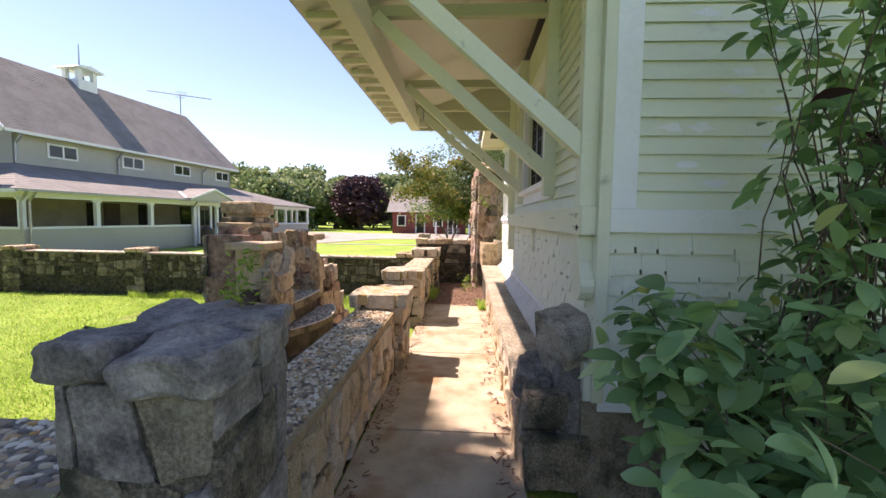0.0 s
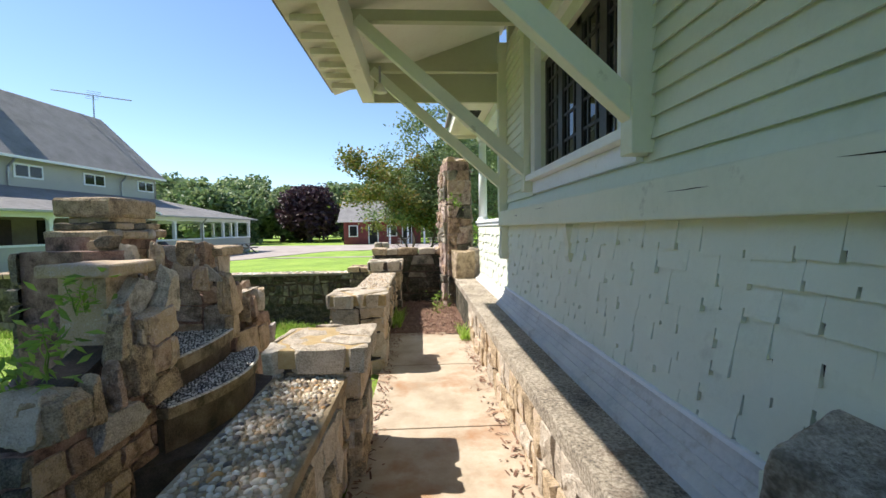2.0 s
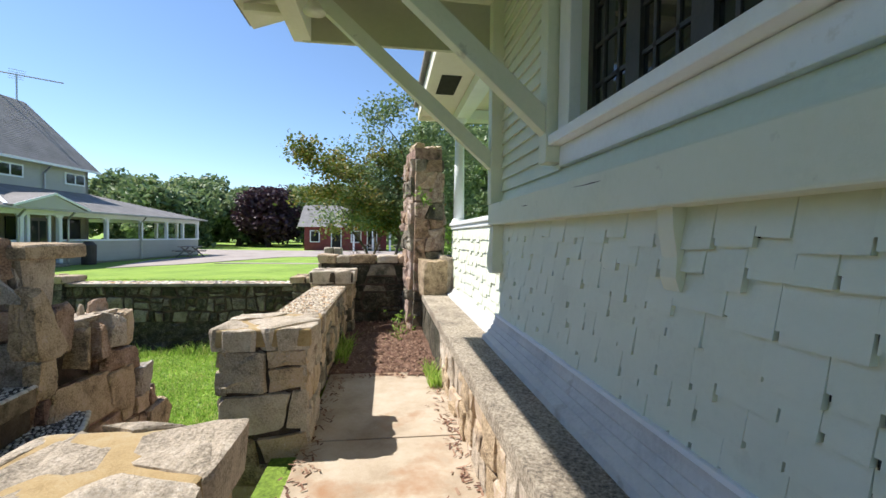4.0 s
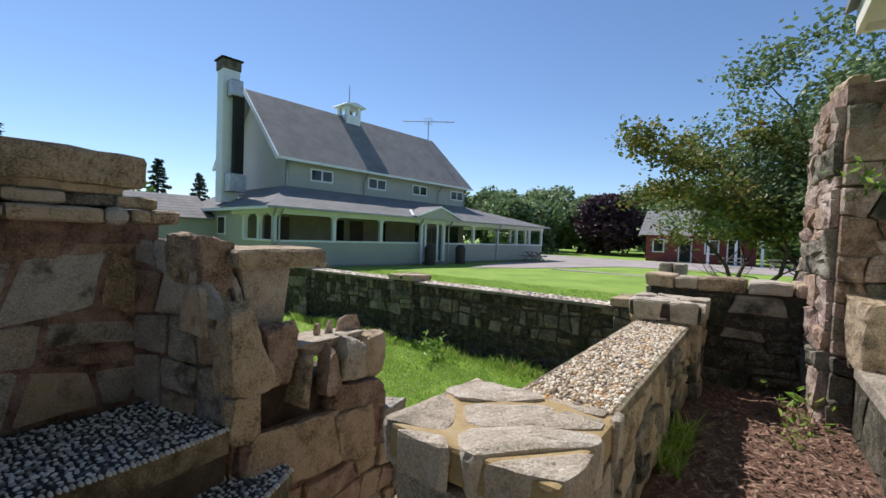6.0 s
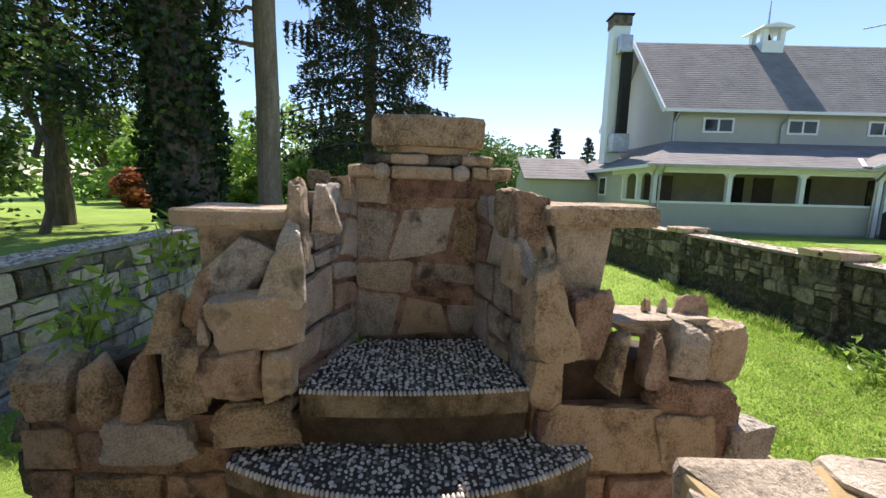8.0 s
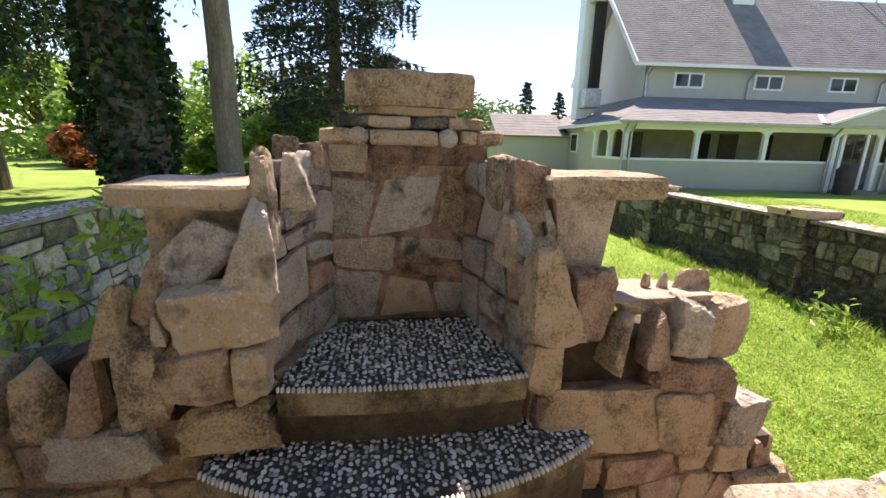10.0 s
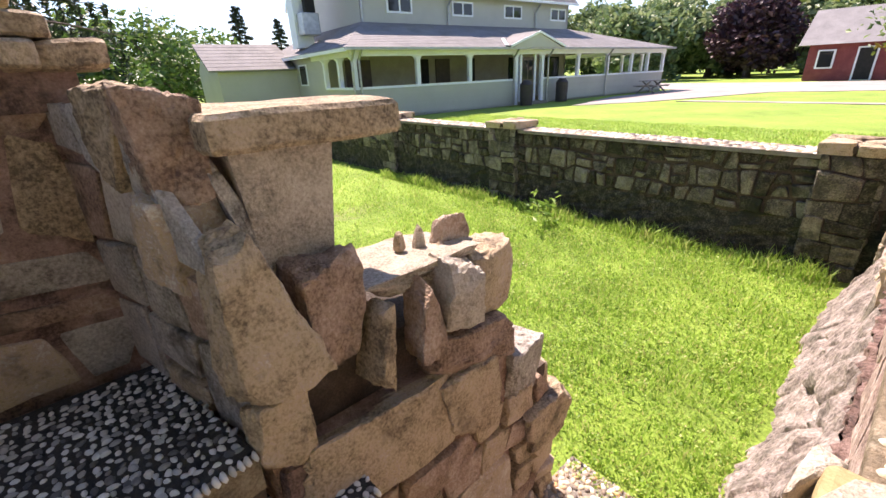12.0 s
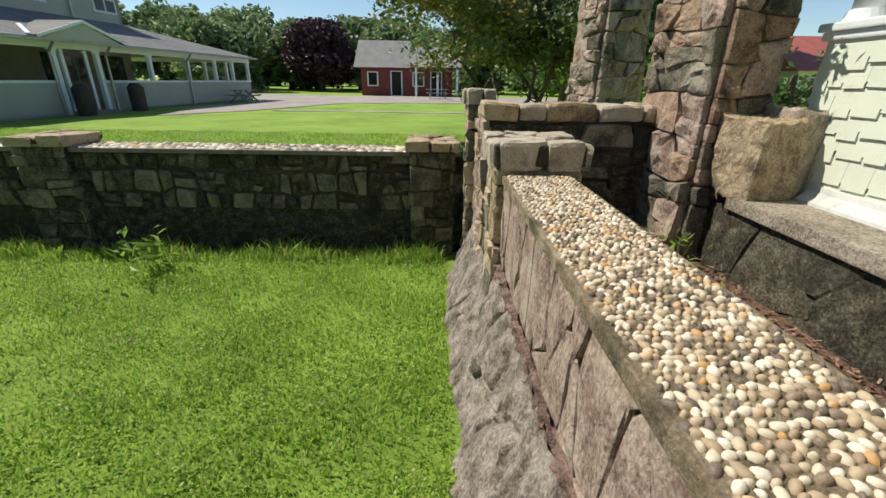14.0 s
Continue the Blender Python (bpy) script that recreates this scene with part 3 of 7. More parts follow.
def pebbles(parent, spots, size, height, mat_piece, mat_field, seed, pieces=0, pick=None, stuff_label=""):
    """Pebbles set in cement: those picked are parts, the rest one mesh. spots: (x, y, z)."""
    rng = random.Random(seed)
    shapes = [pebble_shape(rng) for _ in range(6)]
    meshes = []
    for vs, fs in shapes:
        me = bpy.data.meshes.new("pebble")
        me.from_pydata([tuple(q) for q in vs], [], fs)
        me.polygons.foreach_set("use_smooth", [True] * len(me.polygons))
        me.materials.append(mat_piece)
        meshes.append(me)
    av, af, base, made = [], [], 0, 0
    inv = WORLD[parent].inverted()
    for x, y, z in spots:
        s = size * rng.uniform(0.62, 1.38)
        a = rng.uniform(0, math.pi)
        k = rng.randrange(6)
        h = height * rng.uniform(0.7, 1.3)
        if made < pieces and pick(x, y):
            ob = new("pebble", meshes[k])
            ob.parent = parent
            ob.matrix_basis = inv @ Matrix.Translation((x, y, z)) @ Matrix.Rotation(a, 4, "Z") @ Matrix.Diagonal((s, s, h, 1))
            made += 1
            continue
        vs, fs = shapes[k]
        ca, sa = math.cos(a), math.sin(a)
        q = np.empty_like(vs)
        q[:, 0] = x + s * (vs[:, 0] * ca - vs[:, 1] * sa)
        q[:, 1] = y + s * (vs[:, 0] * sa + vs[:, 1] * ca)
        q[:, 2] = z + h * vs[:, 2]
        av.append(q)
        af += [tuple(i + base for i in f) for f in fs]
        base += len(vs)
    if av:
        me = bpy.data.meshes.new("pebble_field")
        me.from_pydata(np.concatenate(av).tolist(), [], af)
        me.polygons.foreach_set("use_smooth", [True] * len(me.polygons))
        me.materials.append(mat_field)
        ob = new("pebble_field", me)
        ob.parent = parent
        ob.matrix_basis = inv
        tagged(ob, stuff_label, kind="stuff")


def spread(x0, x1, y0, y1, z, step, seed, inside=None):
    """Close-set spots over a rectangle."""
    rng = random.Random(seed)
    out = []
    ny = int((y1 - y0) / step)
    nx = int((x1 - x0) / step)
    for j in range(ny):
        for i in range(nx):
            x = x0 + (i + 0.5 + 0.5 * (j % 2) - 0.25 + rng.uniform(-0.28, 0.28)) * (x1 - x0) / nx
            y = y0 + (j + 0.5 + rng.uniform(-0.28, 0.28)) * (y1 - y0) / ny
            x = min(max(x, x0 + step * 0.3), x1 - step * 0.3)
            if inside is None or inside(x, y):
                out.append((x, y, z))
    return out

# ---- ground ----
def ground_height(x, y):
    if y > 11.4:
        return -0.36 if x < -1.2 else -0.12 - 0.24 * min(1, (y - 11.4) / 4)
    if x > -0.80:
        return -0.10
    if y < 1.75:
        return 0.05
    return -0.80


def axis_lines(fixed, fine, far):
    vals = set(fixed)
    a, b, s = fine
    k = a
    while k <= b:
        vals.add(round(k, 3))
        k += s
    for f in far:
        vals.add(f)
    return sorted(vals)


gx = axis_lines((-0.81, -0.79, -1.21, -1.19), (-16, 8, 0.4), (-900, -400, -200, -120, -80, -55, -40, -30, -22, 12, 18, 26, 40, 60, 100, 200, 400, 900))
gy = axis_lines((1.74, 1.76, 11.39, 11.41), (-6, 18, 0.4), (-900, -400, -200, -100, -60, -35, -20, -12, 22, 28, 36, 46, 60, 80, 110, 160, 250, 450, 900))
bm = bmesh.new()
grid = [[bm.verts.new((x, y, ground_height(x, y) + (0.02 * noise.noise(Vector((x * 0.7, y * 0.7, 0))) if abs(x) < 30 else 0))) for x in gx] for y in gy]
for j in range(len(gy) - 1):
    for i in range(len(gx) - 1):
        bm.faces.new((grid[j][i], grid[j][i + 1], grid[j + 1][i + 1], grid[j + 1][i]))
solo("ground", bm, GRASS_BED, "mown green lawn with worn dry patches", "ground", "structure")


def flat_sheet(name, pts, z, mat, label, cat):
    b2 = bmesh.new()
    lo = [b2.verts.new((x, y, z - 0.05)) for x, y in pts]
    hi = [b2.verts.new((x, y, z)) for x, y in pts]
    b2.faces.new(hi)
    n = len(pts)
    for i in range(n):
        b2.faces.new((lo[i], lo[(i + 1) % n], hi[(i + 1) % n], hi[i]))
    bmesh.ops.recalc_face_normals(b2, faces=b2.faces)
    return solo(name, b2, mat, label, cat, "structure")


flat_sheet("road", [(-12.6, 24), (-10.5, 27), (-7.5, 35), (-1.5, 37), (14, 36), (14, 50), (2, 49), (-10, 48), (-22, 50), (-24, 42), (-13.5, 38), (-13.9, 30)], -0.335, ASPHALT,
           "pale worn drive between lawn and barn", "drive")
flat_sheet("path", [(-9.4, 27.6), (4, 27.4), (4, 28.1), (-9.1, 28.3)], -0.338, ASPHALT, "narrow pale path crossing the lawn", "path")

# ---- walkway ----
walkway = thing("walkway", (0, 4, -0.1), "sunlit worn concrete footpath beside the house", "path", kind="structure")
ends = [-2.2, -0.4, 1.35, 3.0, 4.705, 6.05, 7.36]
for k in range(len(ends) - 1):
    b2 = box(-0.62, 0.40, ends[k] + 0.006, ends[k + 1] - 0.006, -0.16, -0.04, 0.008)
    part("slab", b2, CONCRETE, walkway)
mulch = thing("mulch_bed", (0, 8.6, -0.1), "reddish brown bark mulch bed beside the stone pillar", "mulch", kind="structure")
b2 = bmesh.new()
bmesh.ops.create_grid(b2, x_segments=30, y_segments=60, size=0.5)
bmesh.ops.transform(b2, matrix=Matrix.Translation((-0.1, 8.55, -0.045)) @ Matrix.Diagonal((1.1, 2.6, 1, 1)), verts=b2.verts)
roughen(b2, 0.03, 5, 2)
roughen(b2, 0.015, 19, 3)
part("soil", b2, MULCH, mulch)
rng = random.Random(5)
vv, ff = [], []
for k in range(2600):
    x, y = rng.uniform(-0.6, 0.36), rng.uniform(7.2, 9.7)
    if k > 1900:
        x, y = rng.choice((rng.gauss(0.33, 0.05), rng.gauss(-0.55, 0.04))), rng.uniform(2.0, 7.4)
    z = -0.03 + rng.uniform(0, 0.03) if y > 7.3 else -0.037
    a, l, w = rng.uniform(0, 6.3), rng.uniform(0.008, 0.028), rng.uniform(0.003, 0.008)
    t = rng.uniform(-0.5, 0.5)
    c, s = math.cos(a), math.sin(a)
    b0 = len(vv)
    for p, q in ((-l, -w), (l, -w), (l, w), (-l, w)):
        vv.append((x + p * c - q * s, y + p * s + q * c, z + 0.006 + p * t))
    ff.append((b0, b0 + 1, b0 + 2, b0 + 3))
me = bpy.data.meshes.new("bark_chips")
me.from_pydata(vv, [], ff)
me.materials.append(CHIP)
ob = new("bark_chips", me)
tagged(ob, "scattered brown bark chips and dry debris on the path", "debris", kind="stuff")

# ---- low stone walls ----
def wall_core(name, x0, x1, y0, y1, z0, z1, label, mat=None, core=MORTAR):
    t = thing(name, ((x0 + x1) / 2, (y0 + y1) / 2, z0), label, "wall", kind="structure")
    part("core", box(x0, x1, y0, y1, z0, z1), core, t)
    return t


def coping(t, x0, x1, y0, y1, z, seed, pieces, pick, step=0.034, label="cream and grey river pebbles set in cement", bed=COPING):
    part("coping_bed", box(x0, x1, y0, y1, z - 0.05, z, 0.008), bed, t, "worn cement bed")
    pebbles(t, spread(x0 + 0.02, x1 - 0.02, y0 + 0.01, y1 - 0.01, z + 0.001, step, seed), step * 0.53, 0.010, PEBBLE, PEBBLE_I, seed, pieces, pick, label)


MIX = [STONE, STONE, STONE_DARK, STONE_PALE]
# wall beside the path, first stretch
par1 = wall_core("wall_parapet_1", -0.985, -0.655, 1.5, 4.2, -0.85, 0.48, "low rubble wall with a pebble-set top beside the path")
coping(par1, -1.02, -0.62, 1.55, 4.18, 0.53, 11, 160, lambda x, y: y > 3.0, 0.027, bed=COPING_TAN)
masonry(par1, (-0.655, 1.5, -0.05), (0, 1, 0), (1, 0, 0), [(0, 0), (2.7, 0), (2.7, 0.53), (0, 0.53)], 0.15, 0.24, 0.035, [STONE, STONE_PALE, STONE], 21, 0.016)
masonry(par1, (-0.985, 1.5, -0.8), (0, 1, 0), (-1, 0, 0), [(0, 0), (2.7, 0), (2.7, 1.28), (0, 1.28)], 0.28, 0.26, 0.035, MIX, 22, 0.02)
# second stretch, beyond the gap
par2 = wall_core("wall_parapet_2", -1.02, -0.66, 6.35, 9.1, -0.85, 0.53, "low rubble wall topped with cream river pebbles beside the path")
coping(par2, -1.06, -0.63, 6.45, 9.05, 0.58, 12, 300, lambda x, y: y < 7.35, 0.0225, bed=SEAT_EDGE)
masonry(par2, (-0.66, 6.4, -0.05), (0, 1, 0), (1, 0, 0), [(0, 0), (2.7, 0), (2.7, 0.58), (0, 0.58)], 0.2, 0.2, 0.03, [STONE, STONE_DARK], 23, 0.018)
masonry(par2, (-1.02, 6.4, 0.0), (0, 1, 0), (-1, 0, 0), [(0, 0), (2.7, 0), (2.7, 0.53), (0, 0.53)], 0.2, 0.36, 0.018, [ROCKFACE], 24, 0.007, jitter=0.46, mosaic=True)
# battered rock face at the foot of the second stretch
bm = bmesh.new()
rows_n, cols_n = 80, 330
g = []
for j in range(rows_n + 1):
    z = -0.03 - 0.83 * j / rows_n
    row = []
    for i in range(cols_n + 1):
        y = 6.0 + 4.5 * i / cols_n
        x = -1.035 - 0.34 * (j / rows_n) ** 1.2
        q = Vector((y * 1.6, z * 1.2, 3))
        x -= 0.05 * noise.noise(q) + 0.04 * abs(noise.noise(q * 3.3)) + 0.02 * noise.noise(q * 9)
        warp = Vector((y * 3.6 + 0.5 * noise.noise(q * 2), z * 1.9 + 0.4 * noise.noise(q * 2.3), 0.5))
        near = noise.voronoi(warp)
        gap = near[0][1] - near[0][0]
        crack = min(1.0, gap / 0.12)
        x += 0.03 * (1 - crack) - 0.06 * min(1.0, gap / 0.35) * noise.noise(near[1][0] * 7.1)
        row.append(bm.verts.new((x, y, z)))
    g.append(row)
for j in range(rows_n):
    for i in range(cols_n):
        bm.faces.new((g[j][i], g[j + 1][i], g[j + 1][i + 1], g[j][i + 1]))
part("rock_footing", bm, CREVICE, par2, "rough sloping grey cracked rock face")
bm = bmesh.new()
limb_rings = []
for i in range(401):
    y = 6.45 + 3.0 * i / 400
    c = Vector((-1.035 - 0.012 * noise.noise(Vector((y * 5, 0, 0))), y, -0.04 + 0.025 * noise.noise(Vector((y * 2.5, 4, 0)))))
    ring = []
    for k in range(8):
        a = math.pi * 2 * k / 8
        r = 0.03 + 0.03 * noise.noise(Vector((y * 11, k * 1.3, 2))) + 0.02 * noise.noise(Vector((y * 31, k * 2.7, 5)))
        ring.append(bm.verts.new(c + Vector((math.cos(a) * r, 0, math.sin(a) * r))))
    limb_rings.append(ring)
for i in range(400):
    for k in range(8):
        bm.faces.new((limb_rings[i][k], limb_rings[i][(k + 1) % 8], limb_rings[i + 1][(k + 1) % 8], limb_rings[i + 1][k]))
part("mortar_ridge", bm, RED_RIDGE, par2, "crumbling red-brown mortar ridge")


def pier(name, x0, x1, y0, y1, z0, ztop, seed, label, mats=MIX, cap_mats=None, cell=(0.22, 0.2), cap_h=0.13, ribbon=False, cap_mat=STONE_PALE, deep=0.028, cap_split=1.9):
    """A square rubble pier with a cap of split stones bound by ribbons of mortar."""
    t = thing(name, ((x0 + x1) / 2, (y0 + y1) / 2, z0), label, "stone pier", group="stone piers along the walls")
    part("core", box(x0 + 0.03, x1 - 0.03, y0 + 0.03, y1 - 0.03, z0, ztop - 0.03), MORTAR, t)
    zc = ztop - cap_h
    for o, u, n, w in (((x0 + 0.008, y0 + 0.03, z0), (1, 0, 0), (0, -1, 0), x1 - x0 - 0.016), ((x1 - 0.03, y0 + 0.012, z0), (0, 1, 0), (1, 0, 0), y1 - y0 - 0.024),
                       ((x0 + 0.03, y0 + 0.012, z0), (0, 1, 0), (-1, 0, 0), y1 - y0 - 0.024), ((x0 + 0.008, y1 - 0.03, z0), (1, 0, 0), (0, 1, 0), x1 - x0 - 0.016)):
        masonry(t, o, u, n, [(0, 0), (w, 0), (w, zc - z0), (0, zc - z0)], *cell, deep, mats, seed + int(10 * (o[0] + o[1])), 0.012, jitter=0.34)
    # cap stones
    rg = random.Random(seed)
    over = 0.035
    for poly in cells([(x0 - over, y0 - over), (x1 + over, y0 - over), (x1 + over, y1 + over), (x0 - over, y1 + over)], (x1 - x0) / cap_split, (y1 - y0) / cap_split, rg, 0.02 if ribbon else 0.012, 0.48):
        cx, cy = sum(p[0] for p in poly) / len(poly), sum(p[1] for p in poly) / len(poly)
        vs, fs = stone_mesh(poly, 0.05 * rg.uniform(0.8, 1.2), rg, lambda a, b, c: (a - cx, b - cy, c), back=cap_h - 0.045, rough=0.4)
        # sides of the cap bulge and taper under
        vs = [(a * (1 - 0.10 * max(0.0, (0.03 - c) / cap_h)) + 0.012 * noise.noise(Vector((a * 14 + cx * 9, b * 14, c * 20))),
               b * (1 - 0.10 * max(0.0, (0.03 - c) / cap_h)) + 0.012 * noise.noise(Vector((b * 14, a * 14 + cy * 9, c * 20 + 5))), c) for a, b, c in vs]
        me = bpy.data.meshes.new("cap_stone")
        me.from_pydata(vs, [], fs)
        me.materials.append(cap_mat)
        o = new("cap_stone", me)
        o.parent = t
        o.matrix_basis = WORLD[t].inverted() @ Matrix.Translation((cx, cy, ztop - 0.045))
    part("cap_mortar", box(x0 - 0.012, x1 + 0.012, y0 - 0.012, y1 + 0.012, zc + 0.02, ztop + (-0.004 if ribbon else -0.012), 0.015), MORTAR_TAN if ribbon else MORTAR, t, "ribbons of mortar between the cap stones")
    return t


entry = thing("stone_pier", (-0.76, 1.37, -0.1), "shaded grey rubble stone pier with a rough split-stone cap", "stone pier", group="stone piers along the walls")
part("core", box(-0.965, -0.56, 1.17, 1.57, -0.1, 1.0, 0.01), STONE_DARK, entry, "grey cement between the stones")
for k, (o, u, n, w) in enumerate((((-0.965, 1.17, -0.1), (1, 0, 0), (0, -1, 0), 0.405), ((-0.56, 1.17, -0.1), (0, 1, 0), (1, 0, 0), 0.40), ((-0.965, 1.17, -0.1), (0, 1, 0), (-1, 0, 0), 0.40), ((-0.965, 1.57, -0.1), (1, 0, 0), (0, 1, 0), 0.405))):
    masonry(entry, o, u, n, [(0, 0), (w, 0), (w, 1.1), (0, 1.1)], 0.22, 0.2, 0.013, [GREY_ROCK, STONE_DARK, GREY_ROCK], 310 + k, 0.012, jitter=0.5)
for k, (a, b, c, d, h) in enumerate(((-1.01, -0.79, 1.13, 1.42, 1.105), (-0.792, -0.52, 1.12, 1.36, 1.095), (-0.99, -0.70, 1.41, 1.62, 1.115), (-0.71, -0.515, 1.35, 1.61, 1.12))):
    slab("cap_stone", entry, a, b, c, d, 0.985, h, GREY_ROCK, 320 + k, rough_by=0.028)

pier("stone_pier", -1.03, -0.54, 4.15, 4.66, -0.85, 0.69, 32, "sunlit rubble stone pier with mortar-ribboned cap ending the wall", [STONE, STONE, STONE_PALE], cell=(0.3, 0.25), ribbon=True)
pier("stone_pier", -1.10, -0.57, 5.98, 6.48, -0.85, 0.69, 33, "sunlit rubble stone pier with tan mortar ribbons on its cap", [STONE, STONE, STONE_PALE], ribbon=True, cell=(0.3, 0.23))
pier("stone_pier", -1.10, -0.56, 9.08, 9.62, -0.85, 0.77, 34, "stone pier with a thick rough cap beside the mulch bed", [STONE, STONE_DARK], cell=(0.24, 0.24), cap_h=0.16)

# wall closing the path at its far end
endw = wall_core("wall_end", -1.07, 0.24, 9.78, 10.12, -0.85, 0.86, "taller rubble wall closing the path")
# South face: its deep shade is put into near-black stone colour.
masonry(endw, (-1.07, 9.78, -0.1), (1, 0, 0), (0, -1, 0), [(0, 0), (1.3, 0), (1.3, 0.93), (0, 0.93)], 0.3, 0.22, 0.03, [MOSS_SHADE, MOSS_SHADE, STONE_DARK], 41, 0.022)
masonry(endw, (-1.07, 9.78, -0.85), (0, 1, 0), (-1, 0, 0), [(0, 0), (0.34, 0), (0.34, 1.7), (0, 1.7)], 0.2, 0.25, 0.04, [STONE, ROCKFACE], 42, 0.02)
for k, (a, b) in enumerate(((-1.12, -0.86), (-0.85, -0.66), (-0.65, -0.27), (-0.26, 0.06), (0.07, 0.26))):
    slab("cap_stone", endw, a, b, 9.74, 10.16, 0.84, 0.965 - 0.01 * (k % 2), STONE_PALE if k % 2 else STONE, 60 + k)
pier("stone_pier", -1.17, -0.93, 10.83, 11.15, -0.85, 1.03, 35, "slim stone pier behind the end wall", [STONE, STONE_DARK], cell=(0.2, 0.2))
masonry(endw, (-1.05, 10.1, -0.85), (0, 1, 0), (-1, 0, 0), [(0, 0), (0.7, 0), (0.7, 1.75), (0, 1.75)], 0.22, 0.25, 0.03, [STONE, ROCKFACE], 43, 0.02)
part("return_wall", box(-1.05, -0.85, 10.1, 10.8, -0.85, 0.9), MORTAR, endw)

# far wall of the sunken court
fwall = wall_core("wall_court_north", -16.2, -1.1, 11.22, 11.56, -0.85, 0.33, "long shaded rubble wall with a pebble top below the lawn")
masonry(fwall, (-9.6, 11.22, -0.30), (1, 0, 0), (0, -1, 0), [(0, 0), (8.5, 0), (8.5, 0.64), (0, 0.64)], 0.19, 0.2, 0.028, [STONE_DARK, MOSS_SHADE, MOSS_SHADE, STONE_DARK], 51, 0.034, jitter=0.5)
masonry(fwall, (-16.2, 11.22, -0.30), (1, 0, 0), (0, -1, 0), [(0, 0), (6.6, 0), (6.6, 0.64), (0, 0.64)], 0.21, 0.21, 0.028, [STONE_DARK, MOSS_SHADE, STONE_DARK], 52, 0.034, jitter=0.5)
bm = bmesh.new()
g = []
for j in range(17):
    g.append([])
    for i in range(141):
        x, z = -16.2 + 15.1 * i / 140, -0.86 + 0.58 * j / 16
        q = Vector((x * 2.2, z * 2.6, 9))
        g[-1].append(bm.verts.new((x, 11.20 - 0.05 * noise.noise(q) - 0.035 * noise.noise(q * 3.1) - 0.02 * noise.noise(q * 8) - 0.05 * (1 - j / 16), z)))
for j in range(16):
    for i in range(140):
        bm.faces.new((g[j][i], g[j][i + 1], g[j + 1][i + 1], g[j + 1][i]))
part("rough_footing", bm, MOSS_SHADE, fwall, "dark mossy rough stone footing")
coping(fwall, -16.2, -1.2, 11.15, 11.62, 0.385, 13, 0, None, 0.075, "weathered pebbles along the wall top")
for k, (x, w) in enumerate(((-1.52, 0.5), (-5.72, 0.56), (-9.0, 0.5), (-12.6, 0.5))):
    pier("stone_pier", x - w / 2, x + w / 2, 11.08, 11.66, -0.85, 0.50, 70 + k, "weathered stone pier of the court wall, half in shade", [STONE_DARK, STONE_DARK, MOSS_SHADE], cell=(0.25, 0.22), cap_h=0.1, cap_mat=STONE)

# near wall of the sunken court
nwall = wall_core("wall_court_south", -12, -1.0, 1.56, 1.92, -0.85, 0.42, "grey shaded rubble wall of the sunken court")
masonry(nwall, (-9, 1.92, -0.85), (1, 0, 0), (0, 1, 0), [(0, 0), (8, 0), (8, 1.27), (0, 1.27)], 0.34, 0.27, 0.035, [GREY_ROCK, STONE_DARK, STONE_PALE], 53, 0.025)
coping(nwall, -12, -1.0, 1.5, 1.97, 0.47, 14, 0, None, 0.045, "grey pebbles along the shaded wall top")

# ---- stone exedra with its seat ----
exedra = thing("stone_exedra", (-2.3, 5.4, -0.85), "curved rubble stone exedra with a pebble-set bench and step", "stone bench")
SEATMIX = [STONE, STONE_PALE, STONE_GREY, STONE_GREY, STONE_RUST]
YC, XB = 5.44, -2.02
# niche wall: three flats round the seat
part("core", prism([(-2.0, 4.93), (-2.62, 5.12), (-2.66, 5.78), (-2.0, 5.97), (-2.02, 6.90), (-2.42, 6.92), (-2.6, 6.3), (-3.0, 6.1), (-3.1, 4.8), (-2.6, 4.6), (-2.32, 3.88), (-2.05, 3.88)], "z", -0.85, 0.30), MORTAR_PINK, exedra)
part("end_core", box(-2.42, -2.03, 6.89, 7.14, -0.85, 0.0), MORTAR, exedra)
part("back_core", prism([(-2.10, 4.93), (-2.62, 5.12), (-2.66, 5.78), (-2.10, 5.97), (-2.3, 6.12), (-2.95, 6.0), (-2.95, 4.85), (-2.3, 4.75)], "z", 0.29, 0.72), MORTAR_PINK, exedra)
part("niche_core", prism([(-2.30, 5.00), (-2.62, 5.12), (-2.66, 5.78), (-2.36, 5.90), (-2.55, 6.05), (-2.95, 5.98), (-2.95, 4.9), (-2.5, 4.85)], "z", 0.71, 1.2), MORTAR_PINK, exedra)
# back panel
masonry(exedra, (-2.62, 5.12, 0.40), (-0.04, 0.66, 0), (1, 0, 0), [(0, 0), (0.66, 0), (0.66, 0.9), (0, 0.9)], 0.26, 0.23, 0.010, SEATMIX, 81, 0.03, jitter=0.6)
# cheeks
masonry(exedra, (-2.0, 4.93, 0.16), (-0.62, 0.19, 0), (0.3, 1, 0), [(0, 0), (0.65, 0), (0.65, 1.1), (0.4, 1.1), (0, 0.66)], 0.21, 0.2, 0.010, SEATMIX, 82, 0.026, jitter=0.6)
masonry(exedra, (-2.66, 5.78, 0.16), (0.66, 0.19, 0), (0.3, -1, 0), [(0, 0), (0.66, 0), (0.66, 0.66), (0.3, 1.05), (0, 1.05)], 0.21, 0.22, 0.010, SEATMIX, 83, 0.026, jitter=0.6)
